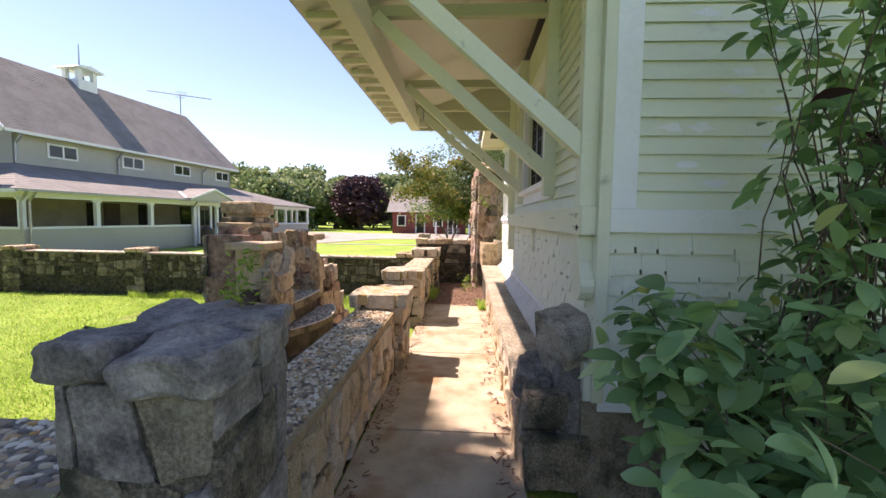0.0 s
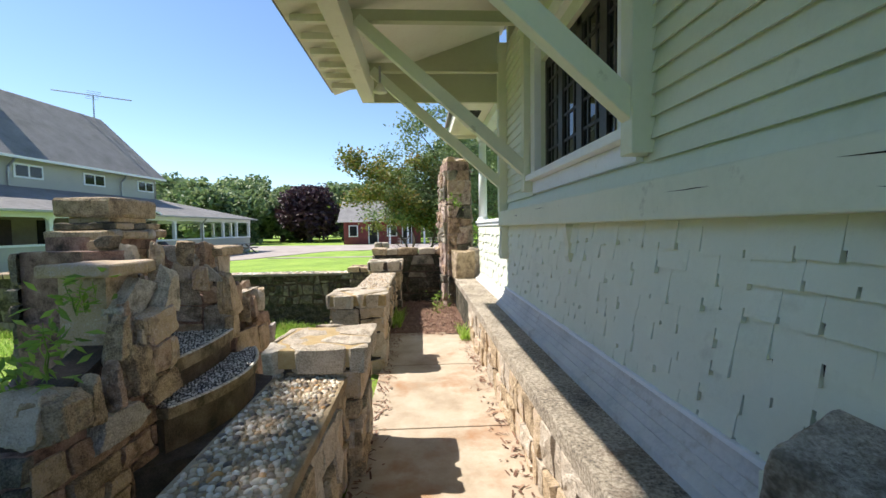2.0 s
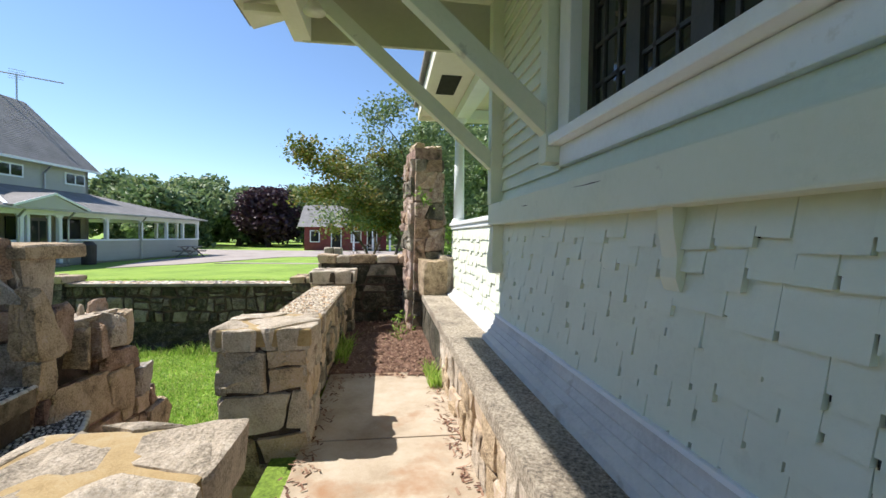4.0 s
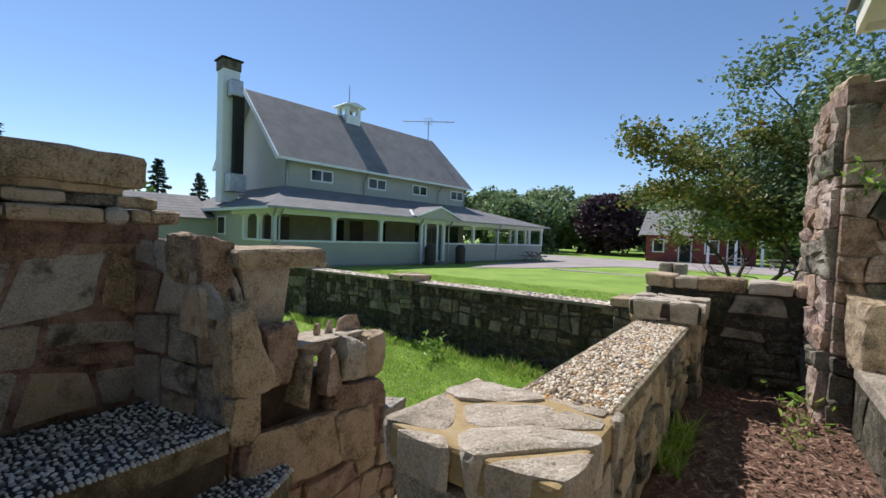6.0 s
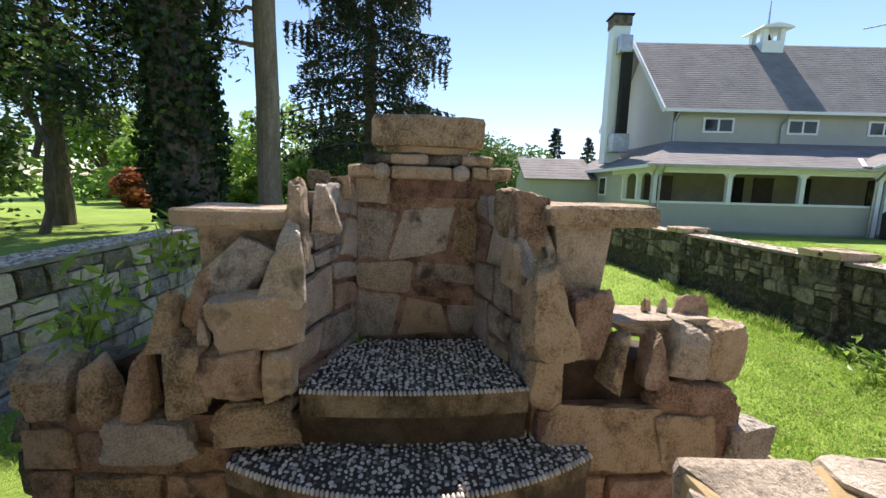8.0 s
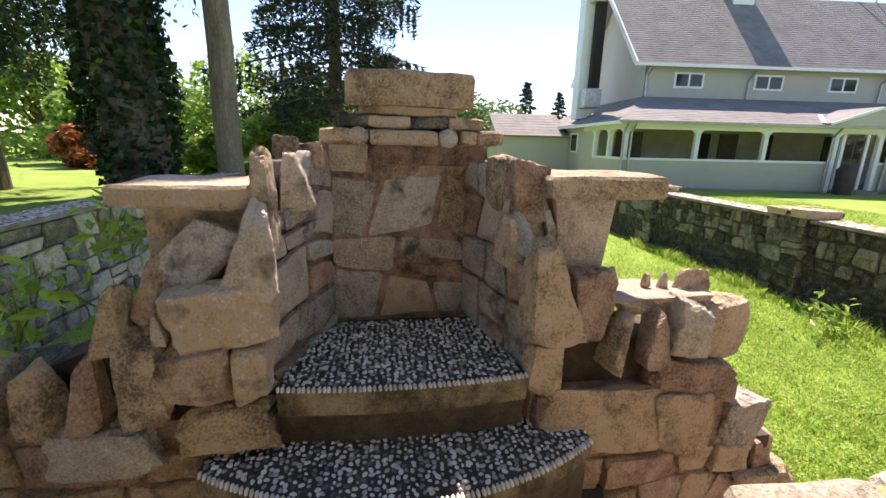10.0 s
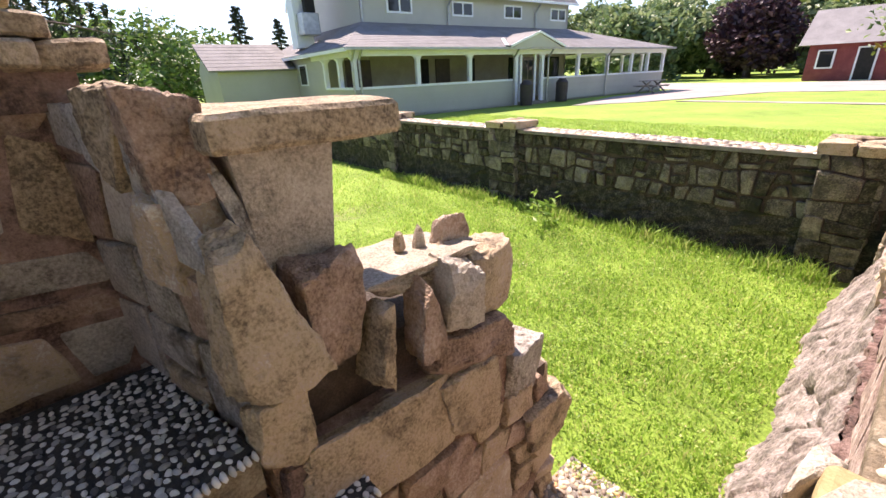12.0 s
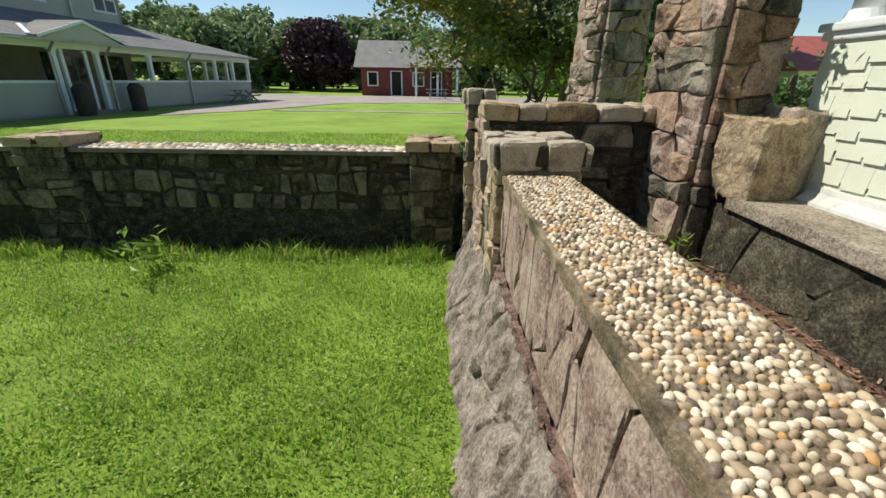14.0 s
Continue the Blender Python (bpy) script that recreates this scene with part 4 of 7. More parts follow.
# front faces of both wings
masonry(exedra, (-2.0, 5.97, -0.85), (-0.02, 1.21, 0), (1, 0, 0), [(0, 0), (1.24, 0), (1.24, 0.6), (1.1, 0.85), (0, 0.85)], 0.25, 0.22, 0.028, [STONE, STONE_RUST, STONE], 84, 0.02, jitter=0.24)
masonry(exedra, (-2.05, 3.87, -0.85), (0.05, 1.06, 0), (1, 0, 0), [(0, 0), (1.06, 0), (1.06, 1.0), (0, 1.1)], 0.3, 0.2, 0.03, [STONE, STONE_RUST, STONE], 85, 0.02, jitter=0.24)
# end faces and back
# South end: darker stones carry the self-shadow of this face.
masonry(exedra, (-2.33, 3.88, -0.85), (1, 0, 0), (0, -1, 0), [(0, 0), (0.30, 0), (0.30, 1.15), (0, 1.15)], 0.2, 0.24, 0.04, [MOSS_SHADE, STONE_DARK], 86, 0.02)
masonry(exedra, (-2.42, 7.14, -0.85), (0.4, 0, 0), (0, 1, 0), [(0, 0), (0.4, 0), (0.4, 0.85), (0, 0.85)], 0.2, 0.22, 0.05, [STONE], 87, 0.02)
masonry(exedra, (-2.95, 4.85, 0.0), (0, 1, 0), (-1, 0, 0), [(0, 0), (1.15, 0), (1.15, 1.2), (0, 1.2)], 0.26, 0.24, 0.05, [STONE_DARK], 88, 0.02)
# upper courses: round stones, thin stones and the cap slab
for k, (a, b, x) in enumerate(((5.09, 5.24, -2.60), (5.31, 5.62, -2.59), (5.72, 5.80, -2.60), (5.79, 5.94, -2.62))):
    slab("thin_stone", exedra, x - 0.36, x + 0.06, a, b, 1.275, 1.345, STONE, 90 + k, rough_by=0.006)
for k, y in enumerate((5.262, 5.665)):
    bm = cyl((-2.85, y, 1.31), (-2.53, y, 1.31), 0.04, 0.043, 14)
    roughen(bm, 0.005, 9, k)
    part("round_stone", bm, STONE_PALE, exedra, "round-ended column stone", smooth=True)
for k, (a, b) in enumerate(((5.17, 5.32), (5.30, 5.50), (5.48, 5.68), (5.67, 5.83))):
    slab("thin_stone", exedra, -2.95, -2.58 + 0.02 * (k % 2), a, b, 1.348, 1.405, STONE if k % 2 else STONE_DARK, 95 + k, rough_by=0.008)
slab("thin_stone", exedra, -2.92, -2.60, 5.26, 5.72, 1.40, 1.45, STONE, 99, rough_by=0.008)
slab("cap_slab", exedra, -2.98, -2.56, 5.20, 5.79, 1.445, 1.60, STONE, 100, "thick tan cap stone with tooled grooves", 0.007)
part("niche_top", box(-2.93, -2.625, 5.08, 5.86, 1.18, 1.30), MORTAR_PINK, exedra)
# table slabs on pedestals
slab("table_slab", exedra, -2.52, -2.10, 5.99, 6.50, 1.085, 1.18, STONE, 101, "flat tan slab carried by a pedestal", 0.006)
part("pedestal", prism([(6.10, 0.6), (6.25, 0.6), (6.31, 1.09), (6.05, 1.09)], "x", -2.42, -2.17), STONE_PALE, exedra, "tapered dressed stone pedestal")
slab("table_slab", exedra, -2.50, -2.06, 4.47, 4.93, 1.055, 1.14, STONE, 102, "thick flat slab carried by a pedestal", 0.008)
part("pedestal", prism([(4.55, 0.45), (4.85, 0.45), (4.85, 1.07), (4.55, 1.07)], "x", -2.42, -2.14), STONE, exedra)
# standing and fallen stones on the wings
for k, (c, s, r, m) in enumerate((
        # tall split stones and rubble on the north wing
        ((-2.06, 6.02, 0.75), (0.13, 0.25, 0.46), (0, -6, 0), STONE), ((-2.12, 6.19, 0.67), (0.20, 0.20, 0.31), (3, 0, 6), STONE),
        ((-2.20, 6.05, 0.94), (0.07, 0.07, 0.30), (14, 0, 0), STONE), ((-2.22, 6.12, 0.92), (0.07, 0.06, 0.26), (12, 0, 0), STONE),
        ((-2.05, 6.305, 0.51), (0.16, 0.10, 0.28), (-6, 0, 0), STONE), ((-2.05, 6.465, 0.51), (0.17, 0.15, 0.26), (10, 0, 0), STONE),
        ((-2.06, 6.62, 0.54), (0.20, 0.17, 0.28), (-6, 0, 0), STONE_PALE), ((-2.22, 6.56, 0.63), (0.34, 0.46, 0.10), (0, -5, 0), STONE_PALE),
        ((-2.13, 6.80, 0.54), (0.21, 0.27, 0.29), (-6, 0, 8), STONE), ((-2.2, 6.74, 0.70), (0.07, 0.13, 0.18), (-8, 0, 0), STONE),
        ((-2.24, 6.62, 0.70), (0.035, 0.045, 0.09), (0, 0, 0), STONE_PALE),
        ((-2.05, 7.10, -0.30), (0.24, 0.36, 0.28), (5, 0, 0), STONE), ((-2.08, 6.96, 0.08), (0.22, 0.22, 0.30), (-4, 0, 0), STONE), ((-2.09, 6.68, 0.33), (0.22, 0.44, 0.18), (-3, 0, 0), STONE), ((-2.02, 6.22, 0.18), (0.12, 0.60, 0.30), (0, 0, 0), STONE), ((-2.02, 6.63, 0.13), (0.12, 0.27, 0.36), (0, 0, 0), STONE),
        ((-2.40, 5.91, 1.11), (0.16, 0.16, 0.25), (0, 0, 20), STONE), ((-2.26, 5.95, 1.11), (0.16, 0.15, 0.24), (4, 0, 0), STONE), ((-2.26, 5.95, 0.88), (0.14, 0.17, 0.25), (0, 0, 10), STONE),
        ((-2.04, 6.0, 0.42), (0.12, 0.16, 0.20), (0, 0, 0), STONE),
        # rubble on the south wing
        ((-2.08, 4.965, 1.08), (0.09, 0.13, 0.48), (-3, 0, 0), STONE), ((-2.01, 4.93, 0.92), (0.13, 0.175, 0.31), (-6, 0, 0), STONE_PALE),
        ((-2.12, 4.72, 0.90), (0.16, 0.34, 0.18), (44, 0, 0), STONE), ((-2.01, 4.81, 0.69), (0.13, 0.37, 0.23), (5, 0, 0), STONE),
        ((-2.03, 4.46, 0.70), (0.12, 0.11, 0.26), (-4, 0, 0), STONE), ((-2.08, 4.59, 0.77), (0.11, 0.11, 0.28), (-16, 0, 0), STONE),
        ((-1.99, 4.62, 0.66), (0.05, 0.05, 0.10), (0, 0, 0), STONE_PALE), ((-2.30, 5.04, 1.14), (0.12, 0.14, 0.24), (-5, 0, 0), STONE_PALE),
        ((-1.99, 4.535, 0.49), (0.12, 0.19, 0.29), (2, 0, 0), STONE), ((-1.99, 4.725, 0.49), (0.12, 0.22, 0.23), (0, 0, 0), STONE), ((-1.99, 4.895, 0.49), (0.10, 0.14, 0.21), (0, 0, 0), STONE), ((-1.99, 4.78, 0.28), (0.12, 0.38, 0.22), (0, 0, 0), STONE), ((-1.99, 4.40, 0.23), (0.12, 0.36, 0.22), (0, 0, 0), STONE), ((-2.0, 4.36, 0.46), (0.14, 0.13, 0.30), (3, 0, 0), STONE),
        ((-2.0, 4.2, 0.42), (0.16, 0.13, 0.30), (6, 0, 0), STONE), ((-2.02, 4.02, 0.42), (0.18, 0.22, 0.24), (0, 0, 0), STONE),
        ((-2.08, 3.96, 0.44), (0.2, 0.16, 0.26), (-6, 0, 0), STONE_PALE), ((-2.2, 4.08, 0.42), (0.24, 0.26, 0.16), (0, 0, 0), STONE_DARK),
        ((-2.42, 4.98, 1.25), (0.12, 0.10, 0.10), (0, 0, 0), STONE_DARK), ((-2.5, 5.05, 1.22), (0.14, 0.12, 0.12), (0, 0, 0), STONE), ((-2.26, 6.55, 0.70), (0.035, 0.04, 0.08), (0, 0, 20), STONE))):
    rock("stone", exedra, c, s, (STONE_RUST if k % 4 == 1 else STONE_GREY if k % 5 == 2 else m) if m is STONE else m, 200 + k, r)
part("wing_fill", prism([(3.92, 0.1), (4.9, 0.1), (4.9, 0.74), (4.5, 0.62), (3.92, 0.38)], "x", -2.32, -2.1), MORTAR, exedra)
part("wing_fill", prism([(5.97, 0.1), (6.92, 0.1), (6.86, 0.42), (6.35, 0.50), (5.97, 0.60)], "x", -2.42, -2.1), MORTAR, exedra)


def seat_front(y):
    return -2.0 + 0.03 * (1 - ((y - YC) / 0.47) ** 2)


def step_front(y):
    return -1.90 + 0.22 * (1 - ((y - YC) / 0.73) ** 2)


ys = [4.97 + 0.95 * k / 16 for k in range(17)]
part("seat", prism([(seat_front(y), y) for y in ys] + [(-2.6, 5.80), (-2.6, 5.10)], "z", 0.30, 0.402), SEAT_EDGE, exedra, "mossy tan cement seat set with grey pebbles")
part("pebble_bed", prism([(seat_front(y) - 0.02, y) for y in ys] + [(-2.6, 5.80), (-2.6, 5.10)], "z", 0.39, 0.4065), SEAT_BED, exedra)
# Risers take one dark brown all over, darker than the seat edge.
part("riser", prism([(seat_front(y) - 0.03, y) for y in ys] + [(-2.3, 5.92), (-2.3, 4.97)], "z", -0.2, 0.302), DARK_BROWN, exedra, "dark mossy cement riser")
ys2 = [4.71 + 1.46 * k / 20 for k in range(21)]
part("step", prism([(step_front(y), y) for y in ys2] + [(-2.02, 6.17), (-2.3, 5.9), (-2.3, 4.98), (-2.02, 4.71)], "z", 0.08, 0.157), SEAT_EDGE, exedra, "bowed step set with grey pebbles")
part("pebble_bed", prism([(step_front(y) - 0.02, y) for y in ys2] + [(-2.05, 6.15), (-2.3, 5.88), (-2.3, 5.0), (-2.05, 4.73)], "z", 0.14, 0.1615), SEAT_BED, exedra)
part("riser", prism([(step_front(y) - 0.03, y) for y in ys2] + [(-2.2, 6.1), (-2.2, 4.8)], "z", -0.3, 0.082), DARK_BROWN, exedra)
part("plinth", prism([(step_front(y) + 0.22, y) for y in ys2] + [(-2.0, 6.3), (-2.0, 4.5)], "z", -0.85, -0.15), SEAT_BED, exedra, "dark lower step")
spots = spread(-2.58, -1.98, 4.95, 5.93, 0.406, 0.024, 71, lambda x, y: x < seat_front(y) - 0.03 and x > -2.60 and abs(y - YC) < 0.47 - 0.1 * max(0, (-2.1 - x) / 0.5))
spots += spread(-2.15, -1.66, 4.72, 6.17, 0.161, 0.025, 72, lambda x, y: x < step_front(y) - 0.03 and x > -2.1 + 0.9 * max(0, abs(y - YC) - 0.5) * 0.4)
pebbles(exedra, spots, 0.0105, 0.008, PEBBLE_DARK, PEBBLE_DARK, 73, 0, None, "grey and white pebbles set close in dark cement")
# upright pale pebbles along both front edges
vs0, fs0 = pebble_shape(random.Random(9))
rgp = random.Random(75)
av, af = [], []
for front, y0e, y1e, zz, cnt in ((seat_front, 4.975, 5.915, 0.404, 52), (step_front, 4.725, 6.16, 0.159, 82)):
    for k in range(cnt):
        y = y0e + (y1e - y0e) * (k + rgp.uniform(-0.15, 0.15)) / (cnt - 1)
        w = 0.0085 * rgp.uniform(0.85, 1.1)
        b0 = len(av)
        for p in vs0:
            av.append((front(y) - 0.006 + p[0] * 0.017, y + p[1] * w * 1.2, zz + p[2] * 0.012))
        af += [tuple(i + b0 for i in f) for f in fs0]
me = bpy.data.meshes.new("edge_pebble_row")
me.from_pydata(av, [], af)
me.polygons.foreach_set("use_smooth", [True] * len(me.polygons))
me.materials.append(PEBBLE_EDGE)
ob = new("pebble_edging", me)
ob.parent = exedra
ob.matrix_basis = WORLD[exedra].inverted()
tagged(ob, "close row of pale pebbles along the seat edge", kind="stuff")
cobbles = thing("cobble_path", (-1.7, 7.0, -0.85), "pale pebble paving at the foot of the wing", "paving", kind="structure")
part("bed", box(-2.0, -1.35, 4.4, 7.42, -0.86, -0.775), COPING, cobbles)
pebbles(cobbles, spread(-2.0, -1.35, 6.5, 7.42, -0.774, 0.03, 74), 0.016, 0.01, PEBBLE, PEBBLE_I, 74, 0, None, "pale pebbles")
# dirt and rubble floor between seat and wall
part("floor_soil", box(-1.99, -1.02, 4.6, 6.0, -0.8, -0.30), DARK_BROWN, exedra, "dark earth before the step")

# ---- pillars ----
def pillar(cx, cy, half, deep, angle, z0, z1, seed, label, taper=0.05, mats=None):
    """A tall rubble pillar, turned by an angle, narrowing upwards."""
    t = thing("stone_pillar", (cx, cy, z0), label, "stone pillar", group="tall stone pillars")
    h = z1 - z0
    r = Matrix.Rotation(radians(angle), 4, "Z")
    bm = box(-half, half, -deep, deep, z0, z1 - 0.06)
    for w in bm.verts:
        if w.co.z > z0 + 0.5:
            w.co.x *= 1 - taper / half
            w.co.y *= 1 - taper / deep
    bmesh.ops.transform(bm, matrix=Matrix.Translation((cx, cy, 0)) @ r, verts=bm.verts)
    part("core", bm, MORTAR_PINK, t)
    for k in range(4):
        q = Matrix.Rotation(radians(angle + 90 * k), 4, "Z")
        hu, hn = (half, deep) if k % 2 == 0 else (deep, half)
        o = Vector((cx, cy, z0)) + q @ Vector((-hu, -hn, 0))
        u, n = q @ Vector((1, 0, 0)), q @ Vector((0, -1, 0))
        v = Vector((0, 0, 1)) - n * taper / h
        w = 2 * hu
        masonry(t, o, u, n, [(0, 0), (w, 0), (w - taper, h * 0.92), (taper, h * 0.92)], 0.27, 0.23, 0.05, mats or [ROCKFACE, ROCKFACE, STONE_DARK, STONE_RUST], seed + k, 0.004, v=v, jitter=0.5)
    for q in range(3):
        rock("top_stone", t, (cx + (-0.09, 0.09, 0.0)[q], cy + (-0.07, -0.02, 0.09)[q], z1 - 0.13), (half * 1.0, deep * 0.95, 0.30), STONE, seed + 50 + q, (0, 0, q * 30 + angle))
    return t


pillar(0.42, 9.66, 0.225, 0.34, 9, -0.1, 2.56, 300, "tall tapered rubble stone pillar with weeds in its joints", 0.03)
pillar(0.66, 12.3, 0.32, 0.32, 14, -0.2, 3.0, 330, "second tall stone pillar behind the first", 0.06)

# ---- stone bench along the house ----
bench = thing("stone_bench", (0.56, 5.6, -0.1), "long rubble stone bench with aggregate top along the house", "stone bench")
part("core", box(0.41, 0.76, 2.5, 9.55, -0.12, 0.38), MORTAR, bench)
part("bench_top", box(0.365, 0.76, 2.86, 9.08, 0.385, 0.472, 0.012), BENCH, bench, "speckled exposed aggregate seat with a worn cement edge")
masonry(bench, (0.41, 2.5, -0.08), (0, 1, 0), (-1, 0, 0), [(0, 0), (4.7, 0), (4.7, 0.46), (0, 0.46)], 0.17, 0.2, 0.028, [STONE, STONE_PALE, STONE], 401, 0.014)
masonry(bench, (0.41, 7.2, -0.08), (0, 1, 0), (-1, 0, 0), [(0, 0), (2.35, 0), (2.35, 0.46), (0, 0.46)], 0.5, 0.46, 0.012, [MOSS_SHADE], 402, 0.003, mosaic=True)
masonry(bench, (0.40, 2.5, -0.1), (1, 0, 0), (0, -1, 0), [(0, 0), (0.36, 0), (0.36, 0.6), (0, 0.55)], 0.2, 0.18, 0.03, [STONE_DARK, GREY_ROCK], 403, 0.016)
rock("end_boulder", bench, (0.65, 2.62, 0.70), (0.26, 0.33, 0.40), STONE_GREY, 431, (14, -16, 22), label="large split grey granite boulder ending the bench", wild=0.10, cuts=4, rough=0.35)
rock("end_boulder", bench, (0.66, 2.54, 0.42), (0.24, 0.26, 0.66), GREY_ROCK, 412, (0, 0, 4), wild=0.06, cuts=3, rough=0.4)
rock("end_boulder", bench, (0.48, 2.78, 0.47), (0.22, 0.42, 0.20), GREY_ROCK, 405, (8, 0, -8), wild=0.16)
rock("end_boulder", bench, (0.55, 2.50, 0.12), (0.34, 0.22, 0.34), STONE_DARK, 413, (0, 0, 3), wild=0.1)
rock("end_boulder", bench, (0.50, 2.52, 0.38), (0.26, 0.2, 0.24), STONE_DARK, 414, (0, 0, -5), wild=0.1)
rock("end_block", bench, (0.52, 9.14, 0.70), (0.36, 0.40, 0.54), STONE, 406, (0, 0, 8), label="large tan boulder set on the bench end", wild=0.06)
rock("end_block", bench, (0.72, 9.18, 0.72), (0.22, 0.36, 0.56), STONE_PALE, 407, wild=0.06)

# ---- green house ----
house = thing("house", (2.2, 5.0, -0.1), "sage green shingled cottage with bracketed eave and white trim", "house")
WX = 0.755
WIN = (3.80, 5.20, 1.75, 2.62)
y0w, y1w, z0w, z1w = WIN
core = box(WX, WX + 0.16, 2.47, y0w, -0.1, 3.3)
core = box(WX, WX + 0.16, y1w, 6.50, -0.1, 3.3, bm=core)
core = box(WX, WX + 0.16, y0w, y1w, -0.1, z0w, bm=core)
core = box(WX, WX + 0.16, y0w, y1w, z1w, 3.3, bm=core)
core = prism([(WX, 0.1), (4.2, 0.1), (4.2, 3.55), (2.4, 4.2), (WX, 3.6)], "y", 2.47, 2.60, bm=core)
core = prism([(WX, -0.1), (4.2, -0.1), (4.2, 3.55), (2.4, 4.2), (WX, 3.6)], "y", 6.40, 6.50, bm=core)
core = box(4.1, 4.2, 2.60, 6.40, -0.1, 3.55, bm=core)
part("wall", core, GREEN, house)
part("room_floor", box(WX + 0.16, 4.1, 2.6, 6.4, 0.4, 0.5), DARKWOOD, house)
part("room_ceiling", box(WX + 0.16, 4.1, 2.6, 6.4, 3.2, 3.3), CREAM, house)


def shingles(parent, origin, u, n, width, rows, exposure, seed, mat, wmin=0.10, wmax=0.24, thick=0.015):
    """Courses of wooden shingles with uneven widths and butts; each shingle a piece."""
    rg = random.Random(seed)
    o, u, n = Vector(origin), Vector(u).normalized(), Vector(n).normalized()
    inv = WORLD[parent].inverted()
    up = Vector((0, 0, 1))
    flip = u.cross(up).dot(n) < 0
    for r in range(rows):
        a = -rg.uniform(0, 0.1)
        while a < width:
            w = rg.uniform(wmin, wmax)
            b, a0 = min(a + w - 0.0012, width), max(a, 0)
            if b - a0 > 0.02:
                drop = rg.choice((0, 0, 0.004, 0.026, 0.034))
                t = thick * rg.uniform(0.85, 1.3)
                zb, zt = r * exposure - drop, r * exposure + exposure * 1.04
                c = o + u * ((a0 + b) / 2) + up * ((zb + zt) / 2)
                # one lower corner is open; a dark quad paints the shade in the gap
                nw = rg.uniform(0.008, 0.013)
                nh = rg.uniform(0.018, 0.034)
                if rg.random() < 0.07:
                    nw, nh = rg.uniform(0.002, 0.0035), (zt - zb) * rg.uniform(0.5, 0.9)
                skew = rg.uniform(-0.004, 0.004)
                outline = ((a0, zt), (a0, zb), (b - nw, zb + skew), (b - nw, zb + nh), (b, zb + nh), (b, zt))

                def face_depth(zz):
                    return 0.004 + t * min(1.0, (zt - zz) / (zt - zb))

                vs = [tuple(o + u * p + up * q - c) for p, q in outline] + [tuple(o + u * p + up * q + n * face_depth(q) - c) for p, q in outline]
                fs = [tuple(range(6, 12))] + [(i, (i + 1) % 6, 6 + (i + 1) % 6, 6 + i) for i in range(6)]
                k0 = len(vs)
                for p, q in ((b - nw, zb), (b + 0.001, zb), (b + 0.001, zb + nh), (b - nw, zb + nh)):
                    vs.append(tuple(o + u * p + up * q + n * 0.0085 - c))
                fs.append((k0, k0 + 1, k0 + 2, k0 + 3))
                if flip:
                    fs = [f[::-1] for f in fs]
                me = bpy.data.meshes.new("shingle")
                me.from_pydata(vs, [], fs)
                me.materials.append(mat)
                me.materials.append(GAP_SHADE)
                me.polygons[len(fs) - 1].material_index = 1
                ob = new("shingle", me)
                ob.parent = parent
                ob.matrix_basis = inv @ Matrix.Translation(c)
            a += w


def clapboards(parent, origin, u, n, spans, z0, z1, exposure, mat):
    """Lapped boards. spans: a function that gives the runs along u at a height."""
    o, u, n = Vector(origin), Vector(u).normalized(), Vector(n).normalized()
    z = z0
    while z < z1 - 0.02:
        for a, b in spans(z + exposure / 2):
            bm = bmesh.new()
            q = []
            for uu in (a, b):
                for zz, dd in ((z + 0.012, 0.0), (z, 0.017), (z, 0.026), (z + exposure * 1.12, 0.004), (z + exposure * 1.12, 0.0)):
                    q.append(bm.verts.new(o + u * uu + Vector((0, 0, zz)) + n * dd))
            for f in ((0, 1, 2, 3, 4), (9, 8, 7, 6, 5), (0, 5, 6, 1), (1, 6, 7, 2), (2, 7, 8, 3), (3, 8, 9, 4), (4, 9, 5, 0)):
                bm.faces.new([q[i] for i in f])
            bmesh.ops.recalc_face_normals(bm, faces=bm.faces)
            part("clapboard", bm, mat, parent)
        z += exposure


# west wall: shingles below the belt timber, clapboards above
shingles(house, (WX, 2.60, 0.655), (0, 1, 0), (-1, 0, 0), 3.86, 7, 0.101, 501, GREEN, 0.085, 0.20, 0.019)
clapboards(house, (WX, 0, 0), (0, 1, 0), (-1, 0, 0), lambda z: ((2.62, 3.58), (5.36, 6.46)) if z > 1.6 else ((2.62, 6.46),), 1.50, 3.25, 0.088, GREEN)
part("belt_timber", box(0.655, WX, 2.46, 6.52, 1.345, 1.50, 0.008), GREEN_TRIM, house, "cracked sage green timber running under the window")
# flared base
prof = [(0.755, 0.66), (0.725, 0.655), (0.722, 0.625), (0.71, 0.60), (0.715, 0.59), (0.69, 0.565), (0.695, 0.555), (0.665, 0.535), (0.67, 0.525), (0.63, 0.505), (0.625, 0.47), (0.755, 0.47)]
part("flared_base", prism(prof, "y", 2.9, 6.53), FLARE, house, "ribbed grey-white flared base board")
part("flared_base", prism([(0.80, 0.57), (0.775, 0.565), (0.765, 0.535), (0.74, 0.51), (0.70, 0.49), (0.695, 0.47), (0.80, 0.47)], "y", 6.53, 8.97), FLARE, house)
part("base_strip", box(0.718, 0.757, 2.9, 6.52, 0.648, 0.668, 0.004), WHITE, house)


